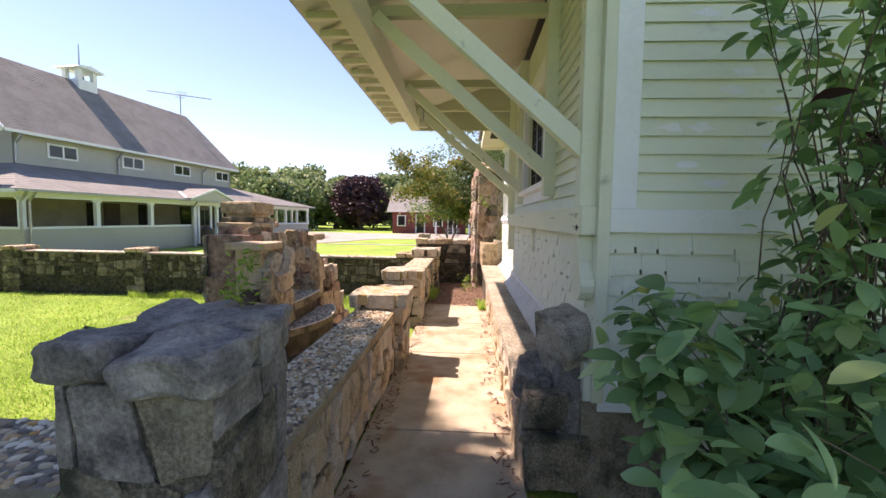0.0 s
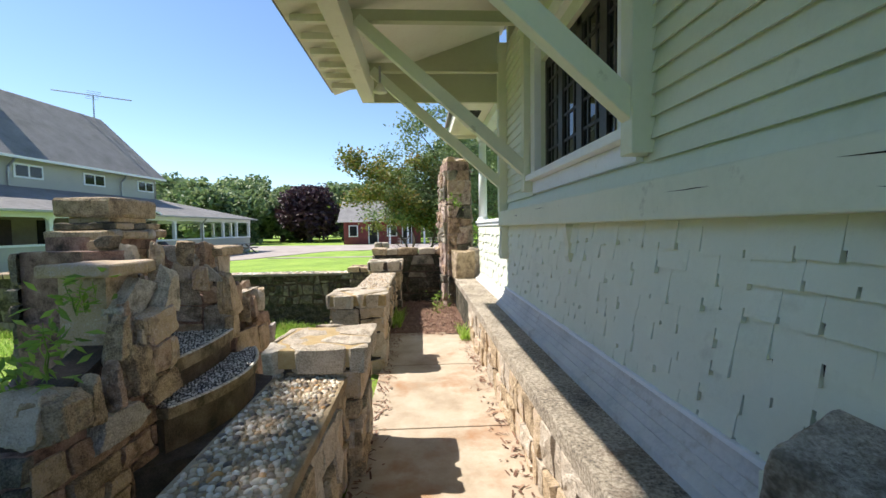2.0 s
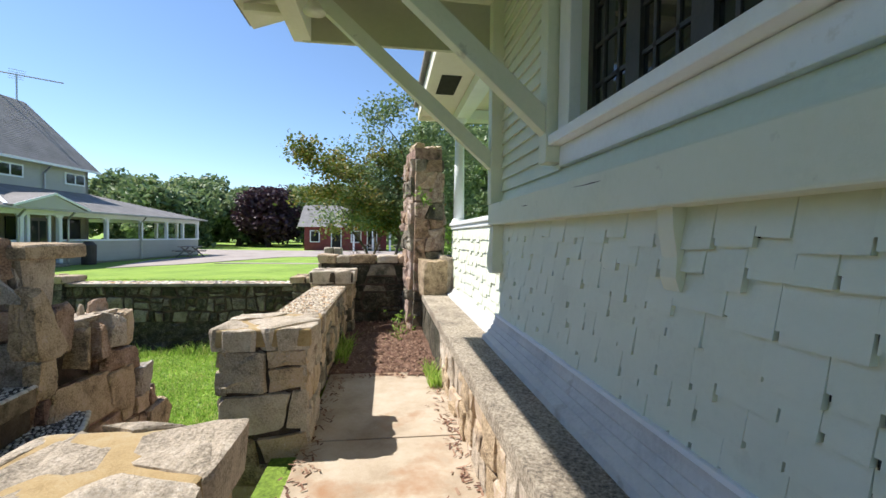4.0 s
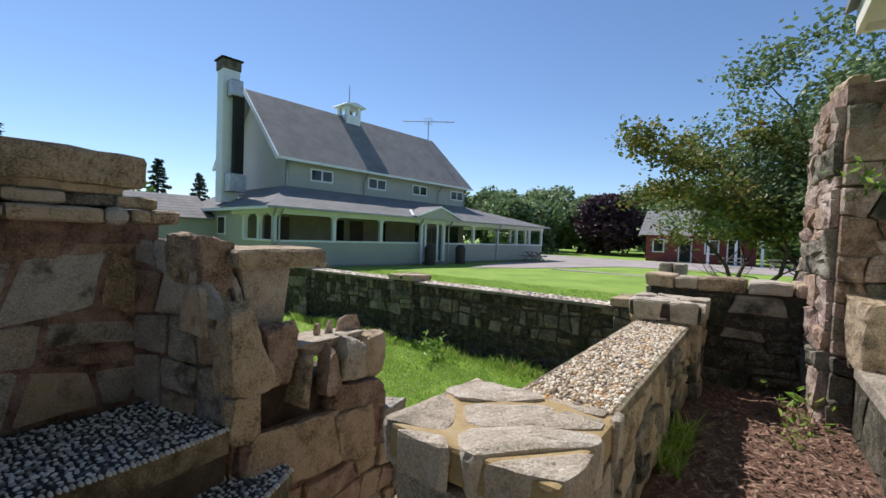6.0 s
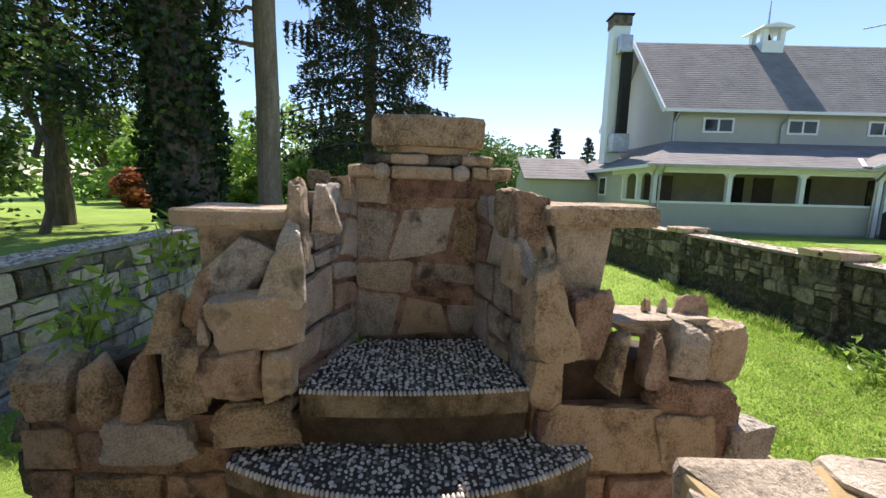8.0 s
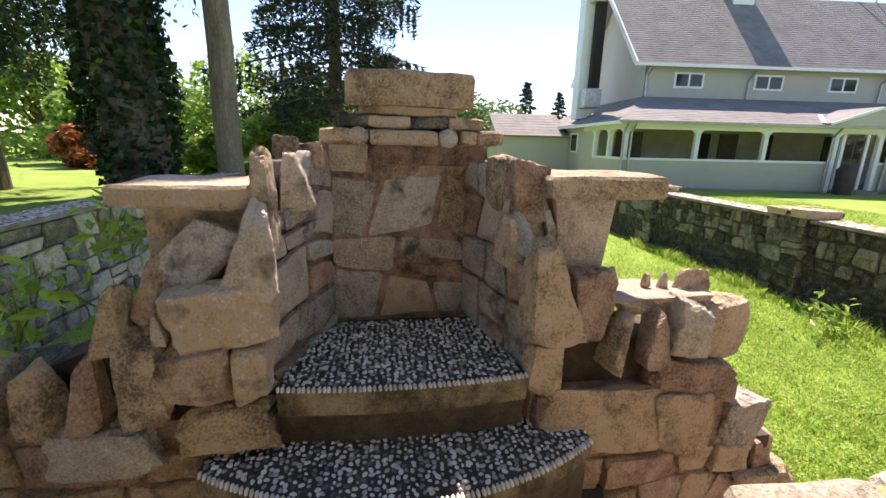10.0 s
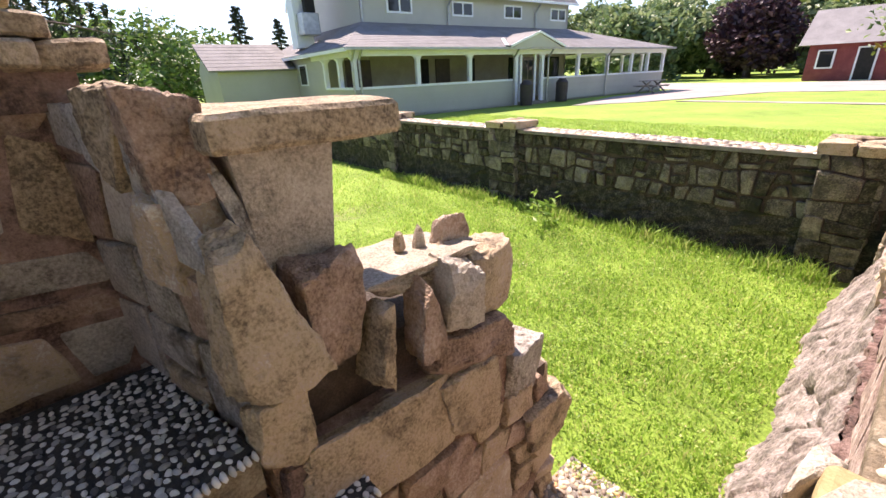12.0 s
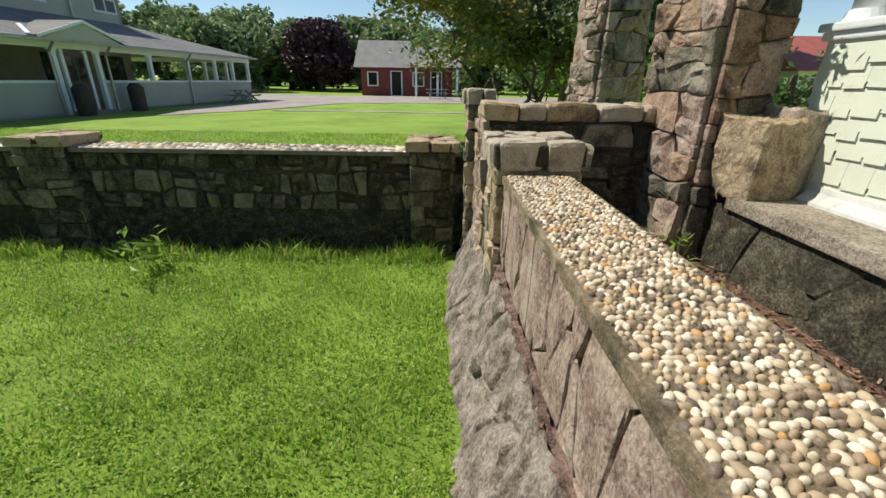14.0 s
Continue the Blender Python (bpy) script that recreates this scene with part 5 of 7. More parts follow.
def corbel(y, way):
    """A board with a scrolled edge, flat against the wall; way: the side towards which it swells."""
    edge = ((0.0, 1.345), (0.01, 1.27), (0.02, 1.21), (0.05, 1.15), (0.078, 1.11), (0.085, 1.075), (0.078, 1.04), (0.05, 1.005), (0.0, 0.985), (-0.05, 0.985))
    return prism([(y - way * 0.09, 1.345)] + [(y + way * p, z) for p, z in edge] + [(y - way * 0.09, 1.0)], "x", 0.663, 0.757)


part("corbel", corbel(2.525, -1), GREEN_TRIM, house, "scroll-cut corbel board under the belt timber")
part("corbel", prism([(0.755, 1.345), (0.70, 1.345), (0.705, 1.28), (0.72, 1.20), (0.715, 1.14), (0.73, 1.10), (0.755, 1.10)], "y", 4.48, 4.55), GREEN_TRIM, house)
part("corbel", corbel(6.485, 1), GREEN_TRIM, house, "scroll-cut corbel board under the belt timber")
# checks and a knot hole in the belt timber's end
# Dark slivers on the face; the shade of their depth is colour only.
for ya, yb, z, h in ((2.47, 2.64, 1.385, 0.007), (2.50, 2.72, 1.455, 0.005), (2.49, 2.60, 1.372, 0.003), (3.1, 3.34, 1.44, 0.0025), (4.8, 5.05, 1.46, 0.003), (5.6, 5.72, 1.43, 0.004)):
    part("crack", prism([(ya, z), ((ya * 2 + yb) / 3, z + h), ((ya + yb) / 2, z + h * 0.4), (yb, z + h * 1.2), ((ya + yb) / 2, z - h * 0.5)], "x", 0.6535, 0.66), GAP_SHADE, house, "dark drying crack in the timber")
part("knot_hole", cyl((0.6535, 2.535, 1.385), (0.68, 2.535, 1.385), 0.017, n=9), GAP_SHADE, house, "dark rotted knot hole")
part("bolt_head", cyl((0.645, 2.555, 1.455), (0.67, 2.555, 1.455), 0.014, n=10), GREEN_TRIM, house)

# posts, struts, ties and the eave
BX, BZ = -0.79, 2.80
for k, y in enumerate((2.53, 3.61, 5.39, 6.48)):
    part("post", box(0.65, WX + 0.01, y - 0.05, y + 0.05, 1.50 if k in (0, 3) else 1.62, 3.3, 0.006), GREEN_TRIM, house, "sage green wall post")
    part("strut", beam((0.69, y, 1.79), (-0.70, y, 3.01), 0.075, 0.10), GREEN_TRIM, house, "diagonal sage green eave strut")
    part("tie", beam((0.69, y, 3.04), (BX + 0.05, y, 3.04), 0.07, 0.09), OLIVE, house)
part("eave_beam", box(BX - 0.07, BX + 0.07, 1.9, 6.92, BZ, BZ + 0.24, 0.006), CREAM, house, "pale eave beam carried on struts")
SL = 0.36
soff = [(-1.20, BZ + 0.10), (0.80, BZ + 0.10 + 2.0 * SL), (0.80, BZ + 0.14 + 2.0 * SL), (-1.20, BZ + 0.14)]
part("soffit", prism([(x, z + 0.02) for x, z in soff], "y", 1.75, 7.02), CREAM, house, "cream board soffit under the eave")
part("roof", prism([(2.401, BZ + 0.17 + 3.64 * SL), (4.9, BZ + 0.17 + 1.14 * SL), (4.9, BZ + 0.21 + 1.14 * SL), (2.401, BZ + 0.26 + 3.64 * SL)], "y", 1.70, 7.06), SLATE, house)
part("roof", prism([(-1.24, BZ + 0.16), (2.4, BZ + 0.17 + 3.64 * SL), (2.4, BZ + 0.26 + 3.64 * SL), (-1.24, BZ + 0.20)], "y", 1.70, 7.06), SLATE, house)
for k in range(17):
    yy = 1.85 + 0.3 * k
    part("rafter_tail", box(-1.16, BX - 0.07, yy, yy + 0.05, BZ + 0.085, BZ + 0.14), CREAM, house)
part("end_panel", prism([(BX, BZ), (0.75, BZ), (0.75, BZ + 0.83), (BX, BZ + 0.27)], "y", 6.88, 6.92), OLIVE, house, "olive end panel of the eave")
# lantern hanging under the eave
lamp = thing("eave_lamp", (-0.60, 6.3, 2.87), "small white bell-shaped lamp under the eave", "lamp")
part("stem", cyl((-0.60, 6.3, 2.81), (-0.60, 6.3, 2.99), 0.012), METAL, lamp)
part("shade", cyl((-0.60, 6.3, 2.73), (-0.60, 6.3, 2.82), 0.075, 0.02, 16), CREAM, lamp, smooth=True)

# window
part("window_casing", box(0.70, 0.76, y0w - 0.12, y0w, z0w, z1w + 0.1, 0.005), WHITE, house, "white window casing")
part("window_casing", box(0.70, 0.76, y1w, y1w + 0.12, z0w, z1w + 0.1, 0.005), WHITE, house)
part("window_casing", box(0.70, 0.76, y0w - 0.12, y1w + 0.12, z1w + 0.101, z1w + 0.22, 0.005), WHITE, house)
part("window_sill", box(0.66, 0.80, y0w - 0.16, y1w + 0.16, z0w - 0.05, z0w, 0.006), WHITE, house, "white window sill")
part("window_apron", box(0.72, 0.765, y0w - 0.14, y1w + 0.14, z0w - 0.15, z0w - 0.052, 0.004), WHITE, house)
for s in range(4):
    a, b = y0w + s * (y1w - y0w) / 4, y0w + (s + 1) * (y1w - y0w) / 4
    sash = None
    for q in (a + 0.022, b - 0.022):
        sash = box(0.79, 0.83, q - 0.022, q + 0.022, z0w, z1w, bm=sash)
    for q in (z0w + 0.03, z1w - 0.03):
        sash = box(0.79, 0.83, a, b, q - 0.03, q + 0.03, bm=sash)
    sash_ob = part("sash", sash, DARKWOOD, house, "dark many-paned sash")
    for q in range(1, 3):
        yq = a + (b - a) * q / 3
        part("muntin", box(0.80, 0.825, yq - 0.008, yq + 0.008, z0w + 0.06, z1w - 0.06), DARKWOOD, sash_ob)
    for q in range(1, 5):
        zq = z0w + (z1w - z0w) * q / 5
        part("muntin", box(0.80, 0.825, a + 0.04, b - 0.04, zq - 0.008, zq + 0.008), DARKWOOD, sash_ob)
    part("pane", box(0.808, 0.813, a + 0.03, b - 0.03, z0w + 0.04, z1w - 0.04), GLASS, sash_ob)

part("corner_panel", box(0.738, 0.753, 2.492, 2.612, 0.45, 1.344, 0.003), GREEN_TRIM, house)

# end wall towards the entrance of the path
EY = 2.47
shingles(house, (0.80, EY, 0.59), (1, 0, 0), (0, -1, 0), 2.6, 7, 0.111, 502, GREEN, 0.10, 0.22, 0.022)
clapboards(house, (0, EY, 0), (1, 0, 0), (0, -1, 0), lambda z: ((0.93, 3.6),), 1.487, 3.5, 0.094, GREEN)
part("corner_board", box(0.80, 0.93, EY - 0.035, EY + 0.01, 1.487, 3.6, 0.004), WHITE, house, "white corner board")
part("corner_post", box(0.735, 0.799, EY - 0.05, EY + 0.02, 0.45, 3.58, 0.006), GREEN_TRIM, house)
part("corner_block", box(0.69, 0.80, EY - 0.03, EY + 0.14, -0.1, 0.448), STONE_DARK, house)
part("belt_board", box(0.80, 3.6, EY - 0.04, EY + 0.01, 1.365, 1.486, 0.004), WHITE, house, "white belt board")
part("sill_board", box(0.77, 3.6, EY - 0.04, EY + 0.01, 0.40, 0.55, 0.004), WHITE, house, "white sill board above the crawl space")
part("sill_ledge", prism([(EY + 0.01, 0.551), (EY - 0.065, 0.551), (EY - 0.06, 0.566), (EY - 0.02, 0.592), (EY + 0.01, 0.592)], "x", 0.77, 3.6), WHITE, house, "weathered sloping white ledge")
part("foundation", box(0.735, 1.30, EY - 0.01, EY + 0.12, -0.1, 0.398), STONE_DARK, house, "dark foundation stones")
# Dark slab stands in for the unlit crawl space.
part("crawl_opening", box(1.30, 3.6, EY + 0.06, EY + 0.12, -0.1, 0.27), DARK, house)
part("wall_foot", box(0.70, 0.754, 2.45, 2.95, -0.1, 0.655), GREEN, house)
rg = random.Random(9)
for k in range(18):
    x, z = rg.uniform(0.95, 1.7), 1.487 + 0.094 * rg.randrange(0, 16)
    bm = bmesh.new()
    n = 11
    rim = []
    for i in range(n):
        h = 0.044 + 0.026 * rg.uniform(0.4, 1.2) * math.sin(6.283 * i / n)
        rim.append((x + 0.07 * rg.uniform(0.4, 1.3) * math.cos(6.283 * i / n), EY - 0.0275 + 0.022 * h / 0.105, z + h))
    lo = [bm.verts.new((a, b + 0.004, c)) for a, b, c in rim]
    hi = [bm.verts.new(p) for p in rim]
    bm.faces.new(hi)
    for i in range(n):
        bm.faces.new((lo[i], lo[(i + 1) % n], hi[(i + 1) % n], hi[i]))
    bmesh.ops.recalc_face_normals(bm, faces=bm.faces)
    part("peeled_patch", bm, PEELED, house)

# ---- porch of the house, beyond ----
porch = thing("porch", (1.2, 8.2, 0.4), "sunlit shingled porch wall with white cap and column", "porch")
part("wall", box(0.80, 0.95, 6.55, 9.20, 0.30, 1.36), GREEN, porch)
shingles(porch, (0.80, 6.56, 0.50), (0, 1, 0), (-1, 0, 0), 2.64, 7, 0.122, 503, GREEN, 0.1, 0.2, 0.014)
part("wall", box(0.95, 3.5, 9.08, 9.20, 0.30, 1.36), GREEN, porch)
part("cap_rail", box(0.755, 0.99, 6.56, 9.25, 1.40, 1.445, 0.01), WHITE, porch, "white cap rail")
part("cap_mould", box(0.775, 0.97, 6.56, 9.23, 1.355, 1.399, 0.01), WHITE, porch)
col = cyl((0.865, 9.08, 1.50), (0.865, 9.08, 2.79), 0.075, 0.062, 20)
col_ob = part("column", col, WHITE, porch, "round white porch column", smooth=True)
part("column_base", cyl((0.865, 9.08, 1.445), (0.865, 9.08, 1.50), 0.105, 0.085, 20), WHITE, col_ob, local=False)
part("column_capital", cyl((0.865, 9.08, 2.79), (0.865, 9.08, 2.85), 0.07, 0.11, 20), WHITE, col_ob)
part("lintel", box(0.80, 0.98, 6.6, 9.3, 2.85, 2.98, 0.01), WHITE, porch)
part("lintel", box(0.98, 4.0, 9.02, 9.20, 2.85, 2.98, 0.01), WHITE, porch)
part("soffit", box(0.36, 4.0, 6.96, 9.48, 2.99, 3.03), CREAM, porch, "peeling cream soffit with a torn hole")
# Dark sheet below the boards paints the unlit inside of the hole.
part("torn_hole", box(0.46, 0.68, 7.9, 8.5, 2.982, 2.989), DARK, porch, "dark torn hole in the soffit")
part("fascia", box(0.32, 0.36, 6.96, 9.52, 2.93, 3.12, 0.006), CREAM, porch)
part("fascia", box(0.36, 4.0, 9.48, 9.52, 2.93, 3.12, 0.006), CREAM, porch)
part("roof", prism([(0.26, 3.12), (2.2, 3.95), (2.2, 4.05), (0.26, 3.18)], "y", 6.96, 9.58), SLATE, porch)

# ---- long barn-like house across the lawn ----
TH = -5.28
BARN_Z = -0.36
barn = thing("barn_house", (-16.45, 14.88, BARN_Z), "long sage green barn house with wrapped porch and grey roofs", "house", rz=90 + TH)
L, D = 22.76, 3.05
U0, U1, V1 = 2.05, 16.3, 10.4
ZR, ZE, ZM, ZG = 0.88 - BARN_Z, 2.31 - BARN_Z, 4.9 - BARN_Z, 8.98 - BARN_Z


def bp(name, bm, mat, label=""):
    return part(name, bm, mat, barn, label, local=True)


def gable_wall(u, w):
    return prism([(D, 0), (V1, 0), (V1, ZM), (D + (V1 - D) / 2, ZG - 0.15), (D, ZM)], "x", u, u + w)


bp("wall", box(U0, U1, D, D + 0.2, 0, ZM), BARN)
bp("wall", gable_wall(U0, 0.2), BARN)
bp("wall", gable_wall(U1 - 0.2, 0.2), BARN)
bp("wall", box(U0, U1, V1 - 0.2, V1, 0, ZM), BARN)
bp("wall", box(U0 + 0.2, U1 - 0.2, D - 0.02, D - 0.005, 0.1, 2.9), PORCHIN, "tan inner porch wall")


def roof_plane(a, b, name="roof", courses=34, label=""):
    """A roof slope between an eave line and a ridge line (pairs of points), in lapped courses."""
    (e0, e1), (r0, r1) = [(Vector(p), Vector(q)) for p, q in (a, b)]
    bm = bmesh.new()
    nrm = (e1 - e0).cross(r0 - e0).normalized()
    if nrm.z < 0:
        nrm = -nrm
    rows = []
    for k in range(courses + 1):
        s = k / courses
        p, q = e0.lerp(r0, s), e1.lerp(r1, s)
        for d in ((0.009,) if k == 0 else (0.0,) if k == courses else (0.0, 0.009)):
            rows.append((bm.verts.new(p + nrm * d), bm.verts.new(q + nrm * d)))
    under = [(bm.verts.new(p - nrm * 0.08), bm.verts.new(q - nrm * 0.08)) for p, q in ((e0, e1), (r0, r1))]
    loop = [under[0]] + rows + [under[1]]
    for (a0, a1), (b0, b1) in zip(loop, loop[1:] + loop[:1]):
        bm.faces.new((a0, a1, b1, b0))
    bm.faces.new([q[0] for q in loop])
    bm.faces.new([q[1] for q in loop][::-1])
    bmesh.ops.recalc_face_normals(bm, faces=bm.faces)
    return bp(name, bm, SLATE, label)


RV = D + 3.68
roof_plane(((1.45, D - 0.45, ZM), (U1 + 0.35, D - 0.45, ZM)), ((1.47, RV, ZG), (16.4, RV, ZG)), label="steep grey shingled main roof")
roof_plane(((1.45, V1 + 0.45, ZM), (U1 + 0.35, V1 + 0.45, ZM)), ((1.47, RV, ZG), (16.4, RV, ZG)))
bp("fascia", box(1.45, U1 + 0.35, D - 0.5, D - 0.44, ZM - 0.12, ZM + 0.0), WHITE)
bp("rake_board", beam((1.40, D - 0.45, ZM - 0.06), (1.42, RV, ZG - 0.06), 0.08, 0.22), WHITE)
bp("rake_board", beam((1.40, V1 + 0.45, ZM - 0.06), (1.42, RV, ZG - 0.06), 0.08, 0.22), WHITE)
ZP = 3.55 - BARN_Z
roof_plane(((-0.4, -0.4, ZE), (L + 0.4, -0.4, ZE)), ((U0, D, ZP), (U1, D, ZP)), courses=16, label="grey shingled porch roof")
roof_plane(((-0.4, 10.5, ZE), (-0.4, -0.4, ZE)), ((U0, 10.5, ZP), (U0, D, ZP)), courses=12)
roof_plane(((L + 0.4, -0.4, ZE), (L + 0.4, 10.5, ZE)), ((U1, D, ZP), (U1, 10.5, ZP)), courses=16)
bp("gutter", box(-0.46, L + 0.46, -0.5, -0.40, ZE - 0.10, ZE + 0.0), METAL)
bp("fascia", box(-0.40, -0.36, -0.4, 10.5, ZE - 0.14, ZE - 0.01), WHITE)
bp("porch_beam", box(-0.05, L + 0.05, -0.06, 0.16, ZE - 0.30, ZE - 0.06), WHITE, "white porch beam")
bp("porch_beam", box(-0.06, 0.12, 0.17, 4.2, ZE - 0.30, ZE - 0.06), WHITE)
bp("porch_beam", box(L - 0.12, L + 0.06, 0.17, 9, ZE - 0.30, ZE - 0.06), WHITE)
bp("porch_ceiling", box(0, L, 0.1, D, ZE - 0.07, ZE - 0.03), CREAM)
bp("porch_floor", box(0, L, 0, D, 0.0, 0.14), PORCHIN)
bp("porch_wall", box(0, 8.75, 0, 0.12, 0, ZR - 0.07), BARN, "green clapboard porch half-wall")
bp("porch_wall", box(10.72, L, 0, 0.12, 0, ZR - 0.07), BARN)
bp("porch_wall", box(0, 0.12, 0.12, 2.9, 0, ZR - 0.07), BARN)
bp("porch_wall", box(0.0, 0.12, 2.9, 10.0, 0, ZE - 0.1), BARN)
bp("porch_wall", box(L - 0.12, L, 0.12, D, 0, ZR - 0.07), BARN)
for a, b in ((-0.05, 8.78), (10.70, L + 0.05)):
    bp("cap_rail", box(a, b, -0.05, 0.18, ZR - 0.07, ZR + 0.02), WHITE)
bp("cap_rail", box(-0.05, 0.18, 0.18, 2.9, ZR - 0.07, ZR + 0.02), WHITE)
bp("cap_rail", box(L - 0.18, L + 0.05, 0.18, D, ZR - 0.07, ZR + 0.02), WHITE)
for k in range(9):
    bp("clap_line", box(0.13, 8.74, -0.012, 0.0, 0.1 + k * 0.115, 0.1 + k * 0.115 + 0.10), BARN)
    bp("clap_line", box(10.73, L - 0.02, -0.012, 0.0, 0.1 + k * 0.115, 0.1 + k * 0.115 + 0.10), BARN)


def porch_post(u, v, full=False):
    p = box(u - 0.09, u + 0.09, v - 0.03, v + 0.15, 0 if full else ZR + 0.021, ZE - 0.3, 0.015)
    for s in (1, -1):
        p = join(p, prism([(u + s * 0.09, ZE - 0.3), (u + s * 0.24, ZE - 0.3), (u + s * 0.12, ZE - 0.42), (u + s * 0.09, ZE - 0.62)], "y", v + 0.0, v + 0.1))
    return bp("porch_post", p, WHITE, "white porch post with scroll brackets")


for u in (0.06, 2.97, 5.81, 8.79, 10.70, 13.65, 16.42, 18.93, 20.80, L - 0.06):
    porch_post(u, 0, u in (8.79, 10.70))
for v in (1.35, 2.85):
    porch_post(0.06, v)
for v in (1.5, 3.0):
    porch_post(L - 0.06, v)
# entrance
bp("entrance_step", box(8.9, 10.6, -0.5, 0.0, -0.02, 0.12), COPING)
bp("entrance_door", box(9.25, 10.15, 0.10, 0.16, 0.14, 2.24, 0.01), DOORBROWN, "dark brown panelled entrance door")
for a, b in ((9.34, 9.66), (9.74, 10.06)):
    bp("door_pane", box(a, b, 0.09, 0.098, 1.2, 2.1), GLASS)
for a, b in ((9.12, 9.25), (10.15, 10.28)):
    bp("door_frame", box(a, b, 0.06, 0.18, 0.0, 2.36), WHITE)
bp("pediment", prism([(8.0, ZE - 0.02), (11.5, ZE - 0.02), (9.75, ZE + 0.62)], "y", -0.55, -0.45), BARN, "small entrance gable")
for s in (-1, 1):
    bp("pediment_roof", beam((9.75, 0.35, ZE + 0.68), (9.75 + s * 2.0, 0.35, ZE + 0.02), 1.9, 0.07), SLATE)
    bp("pediment_rake", beam((9.75, -0.60, ZE + 0.66), (9.75 + s * 1.95, -0.60, ZE + 0.02), 0.06, 0.10), WHITE)
bp("flashing", beam((7.75, -0.35, ZE + 0.08), (8.5, 0.7, ZE + 0.45), 0.14, 0.04), WHITE)
# inner porch windows and doors
for a, b, lo, m in ((0.95, 2.2, 0.3, DOORBROWN), (5.1, 5.55, 0.3, DARK), (6.0, 6.9, 0.2, DOORBROWN), (8.1, 8.6, 0.3, DARK), (11.2, 12.2, 0.9, GLASS), (14.3, 15.6, 0.9, GLASS)):
    bp("porch_window", box(max(a, U0) if a > 2 else a, b, D - 0.09 if a > 2 else 2.8, D - 0.03 if a > 2 else 2.86, lo, 2.35, 0.01), m, "dark porch doorway")
bp("porch_screen", box(0.6, 2.1, 2.86, 2.9, 0.14, ZE - 0.1), PORCHIN)
# upper windows
for u in (4.1, 7.88, 11.49, 15.32):
    zb, zt = 3.99 - BARN_Z, 4.59 - BARN_Z
    wf = bp("window", box(u - 0.70, u + 0.70, D - 0.05, D - 0.002, zb - 0.04, zt + 0.04, 0.01), WHITE, "white double window under the eave")
    for a, b in ((u - 0.60, u - 0.05), (u + 0.05, u + 0.60)):
        part("pane", box(a, b, D - 0.062, D - 0.052, zb + 0.05, zt - 0.05), GLASS, wf, local=True)
# downpipes
for u in (2.1, 6.9, 13.3):
    p = cyl((u, D - 0.45, ZM - 0.15), (u, D - 0.1, ZM - 0.5), 0.05)
    bp("downpipe", cyl((u, D - 0.1, ZM - 0.5), (u, D - 0.1, ZP), 0.05, bm=p), METAL)
for u in (0.2, 8.5, 11.0, 16.2, -0.1):
    p = cyl((u, -0.42, ZE - 0.1), (u, -0.12, ZE - 0.45), 0.045)
    bp("downpipe", cyl((u, -0.12, ZE - 0.45), (u, -0.12, 0.02), 0.045, bm=p), METAL)
bp("side_window", box(-0.04, 0.0, 5.0, 6.0, 1.35, 2.3), WHITE)
bp("side_window", box(-0.05, -0.042, 5.1, 5.9, 1.42, 2.23), GLASS)
# chimney
CV = D + 2.7
chim = box(-0.10, 0.70, CV - 0.35, CV + 0.45, ZP - 0.9, 9.3 - BARN_Z)
roughen(chim, 0.02, 2, 4)
ch = bp("chimney", chim, WHITE, "white painted chimney with worn brick top")
part("chimney_top", box(-0.15, 0.75, CV - 0.4, CV + 0.5, 9.3 - BARN_Z, 9.78 - BARN_Z, 0.02), STONE_DARK, ch, local=True)
part("chimney_hood", box(-0.23, 0.83, CV - 0.48, CV + 0.58, 9.78 - BARN_Z, 9.86 - BARN_Z, 0.02), DARK, ch, local=True)
part("vent_box", box(0.05, 0.65, CV - 0.95, CV - 0.4, 7.9 - BARN_Z, 8.7 - BARN_Z, 0.05), METAL, ch, local=True)
part("duct", box(0.28, 0.72, CV - 0.95, CV - 0.55, ZP - 0.1, 7.9 - BARN_Z, 0.02), DARK, ch, "black duct beside the chimney", local=True)
part("duct_foot", box(0.0, 0.8, CV - 1.1, CV - 0.36, ZP - 0.4, ZP + 0.5, 0.04), METAL, ch, local=True)
# cupola
CU = 8.3
ZC = ZG - 0.45
cup = bp("cupola", box(CU - 0.55, CU + 0.55, RV - 0.55, RV + 0.55, ZC - 0.7, ZC + 0.5, 0.02), WHITE, "white square cupola with a bell")
for du in (-0.43, 0.43):
    for dv in (-0.43, 0.43):
        part("cupola_post", box(CU + du - 0.12, CU + du + 0.12, RV + dv - 0.12, RV + dv + 0.12, ZC + 0.5, ZC + 1.06), WHITE, cup, local=True)
part("cupola_roof", prism([(CU - 0.82, ZC + 1.06), (CU + 0.82, ZC + 1.06), (CU + 0.72, ZC + 1.14), (CU, ZC + 1.3), (CU - 0.72, ZC + 1.14)], "y", RV - 0.8, RV + 0.8), WHITE, cup, local=True)
part("bell", cyl((CU, RV, ZC + 0.52), (CU, RV, ZC + 0.92), 0.26, 0.12, 14), DARK, cup, local=True)
part("finial", cyl((CU, RV, ZC + 1.28), (CU, RV, ZC + 2.6), 0.05, 0.02, 8), METAL, cup, local=True)
# antenna
ant = cyl((15.9, RV, ZG - 0.1), (15.9, RV, ZG + 1.5), 0.045, n=6)
ant = cyl((14.6, RV + 1.6, ZG + 1.45), (17.2, RV - 1.6, ZG + 1.45), 0.04, n=6, bm=ant)
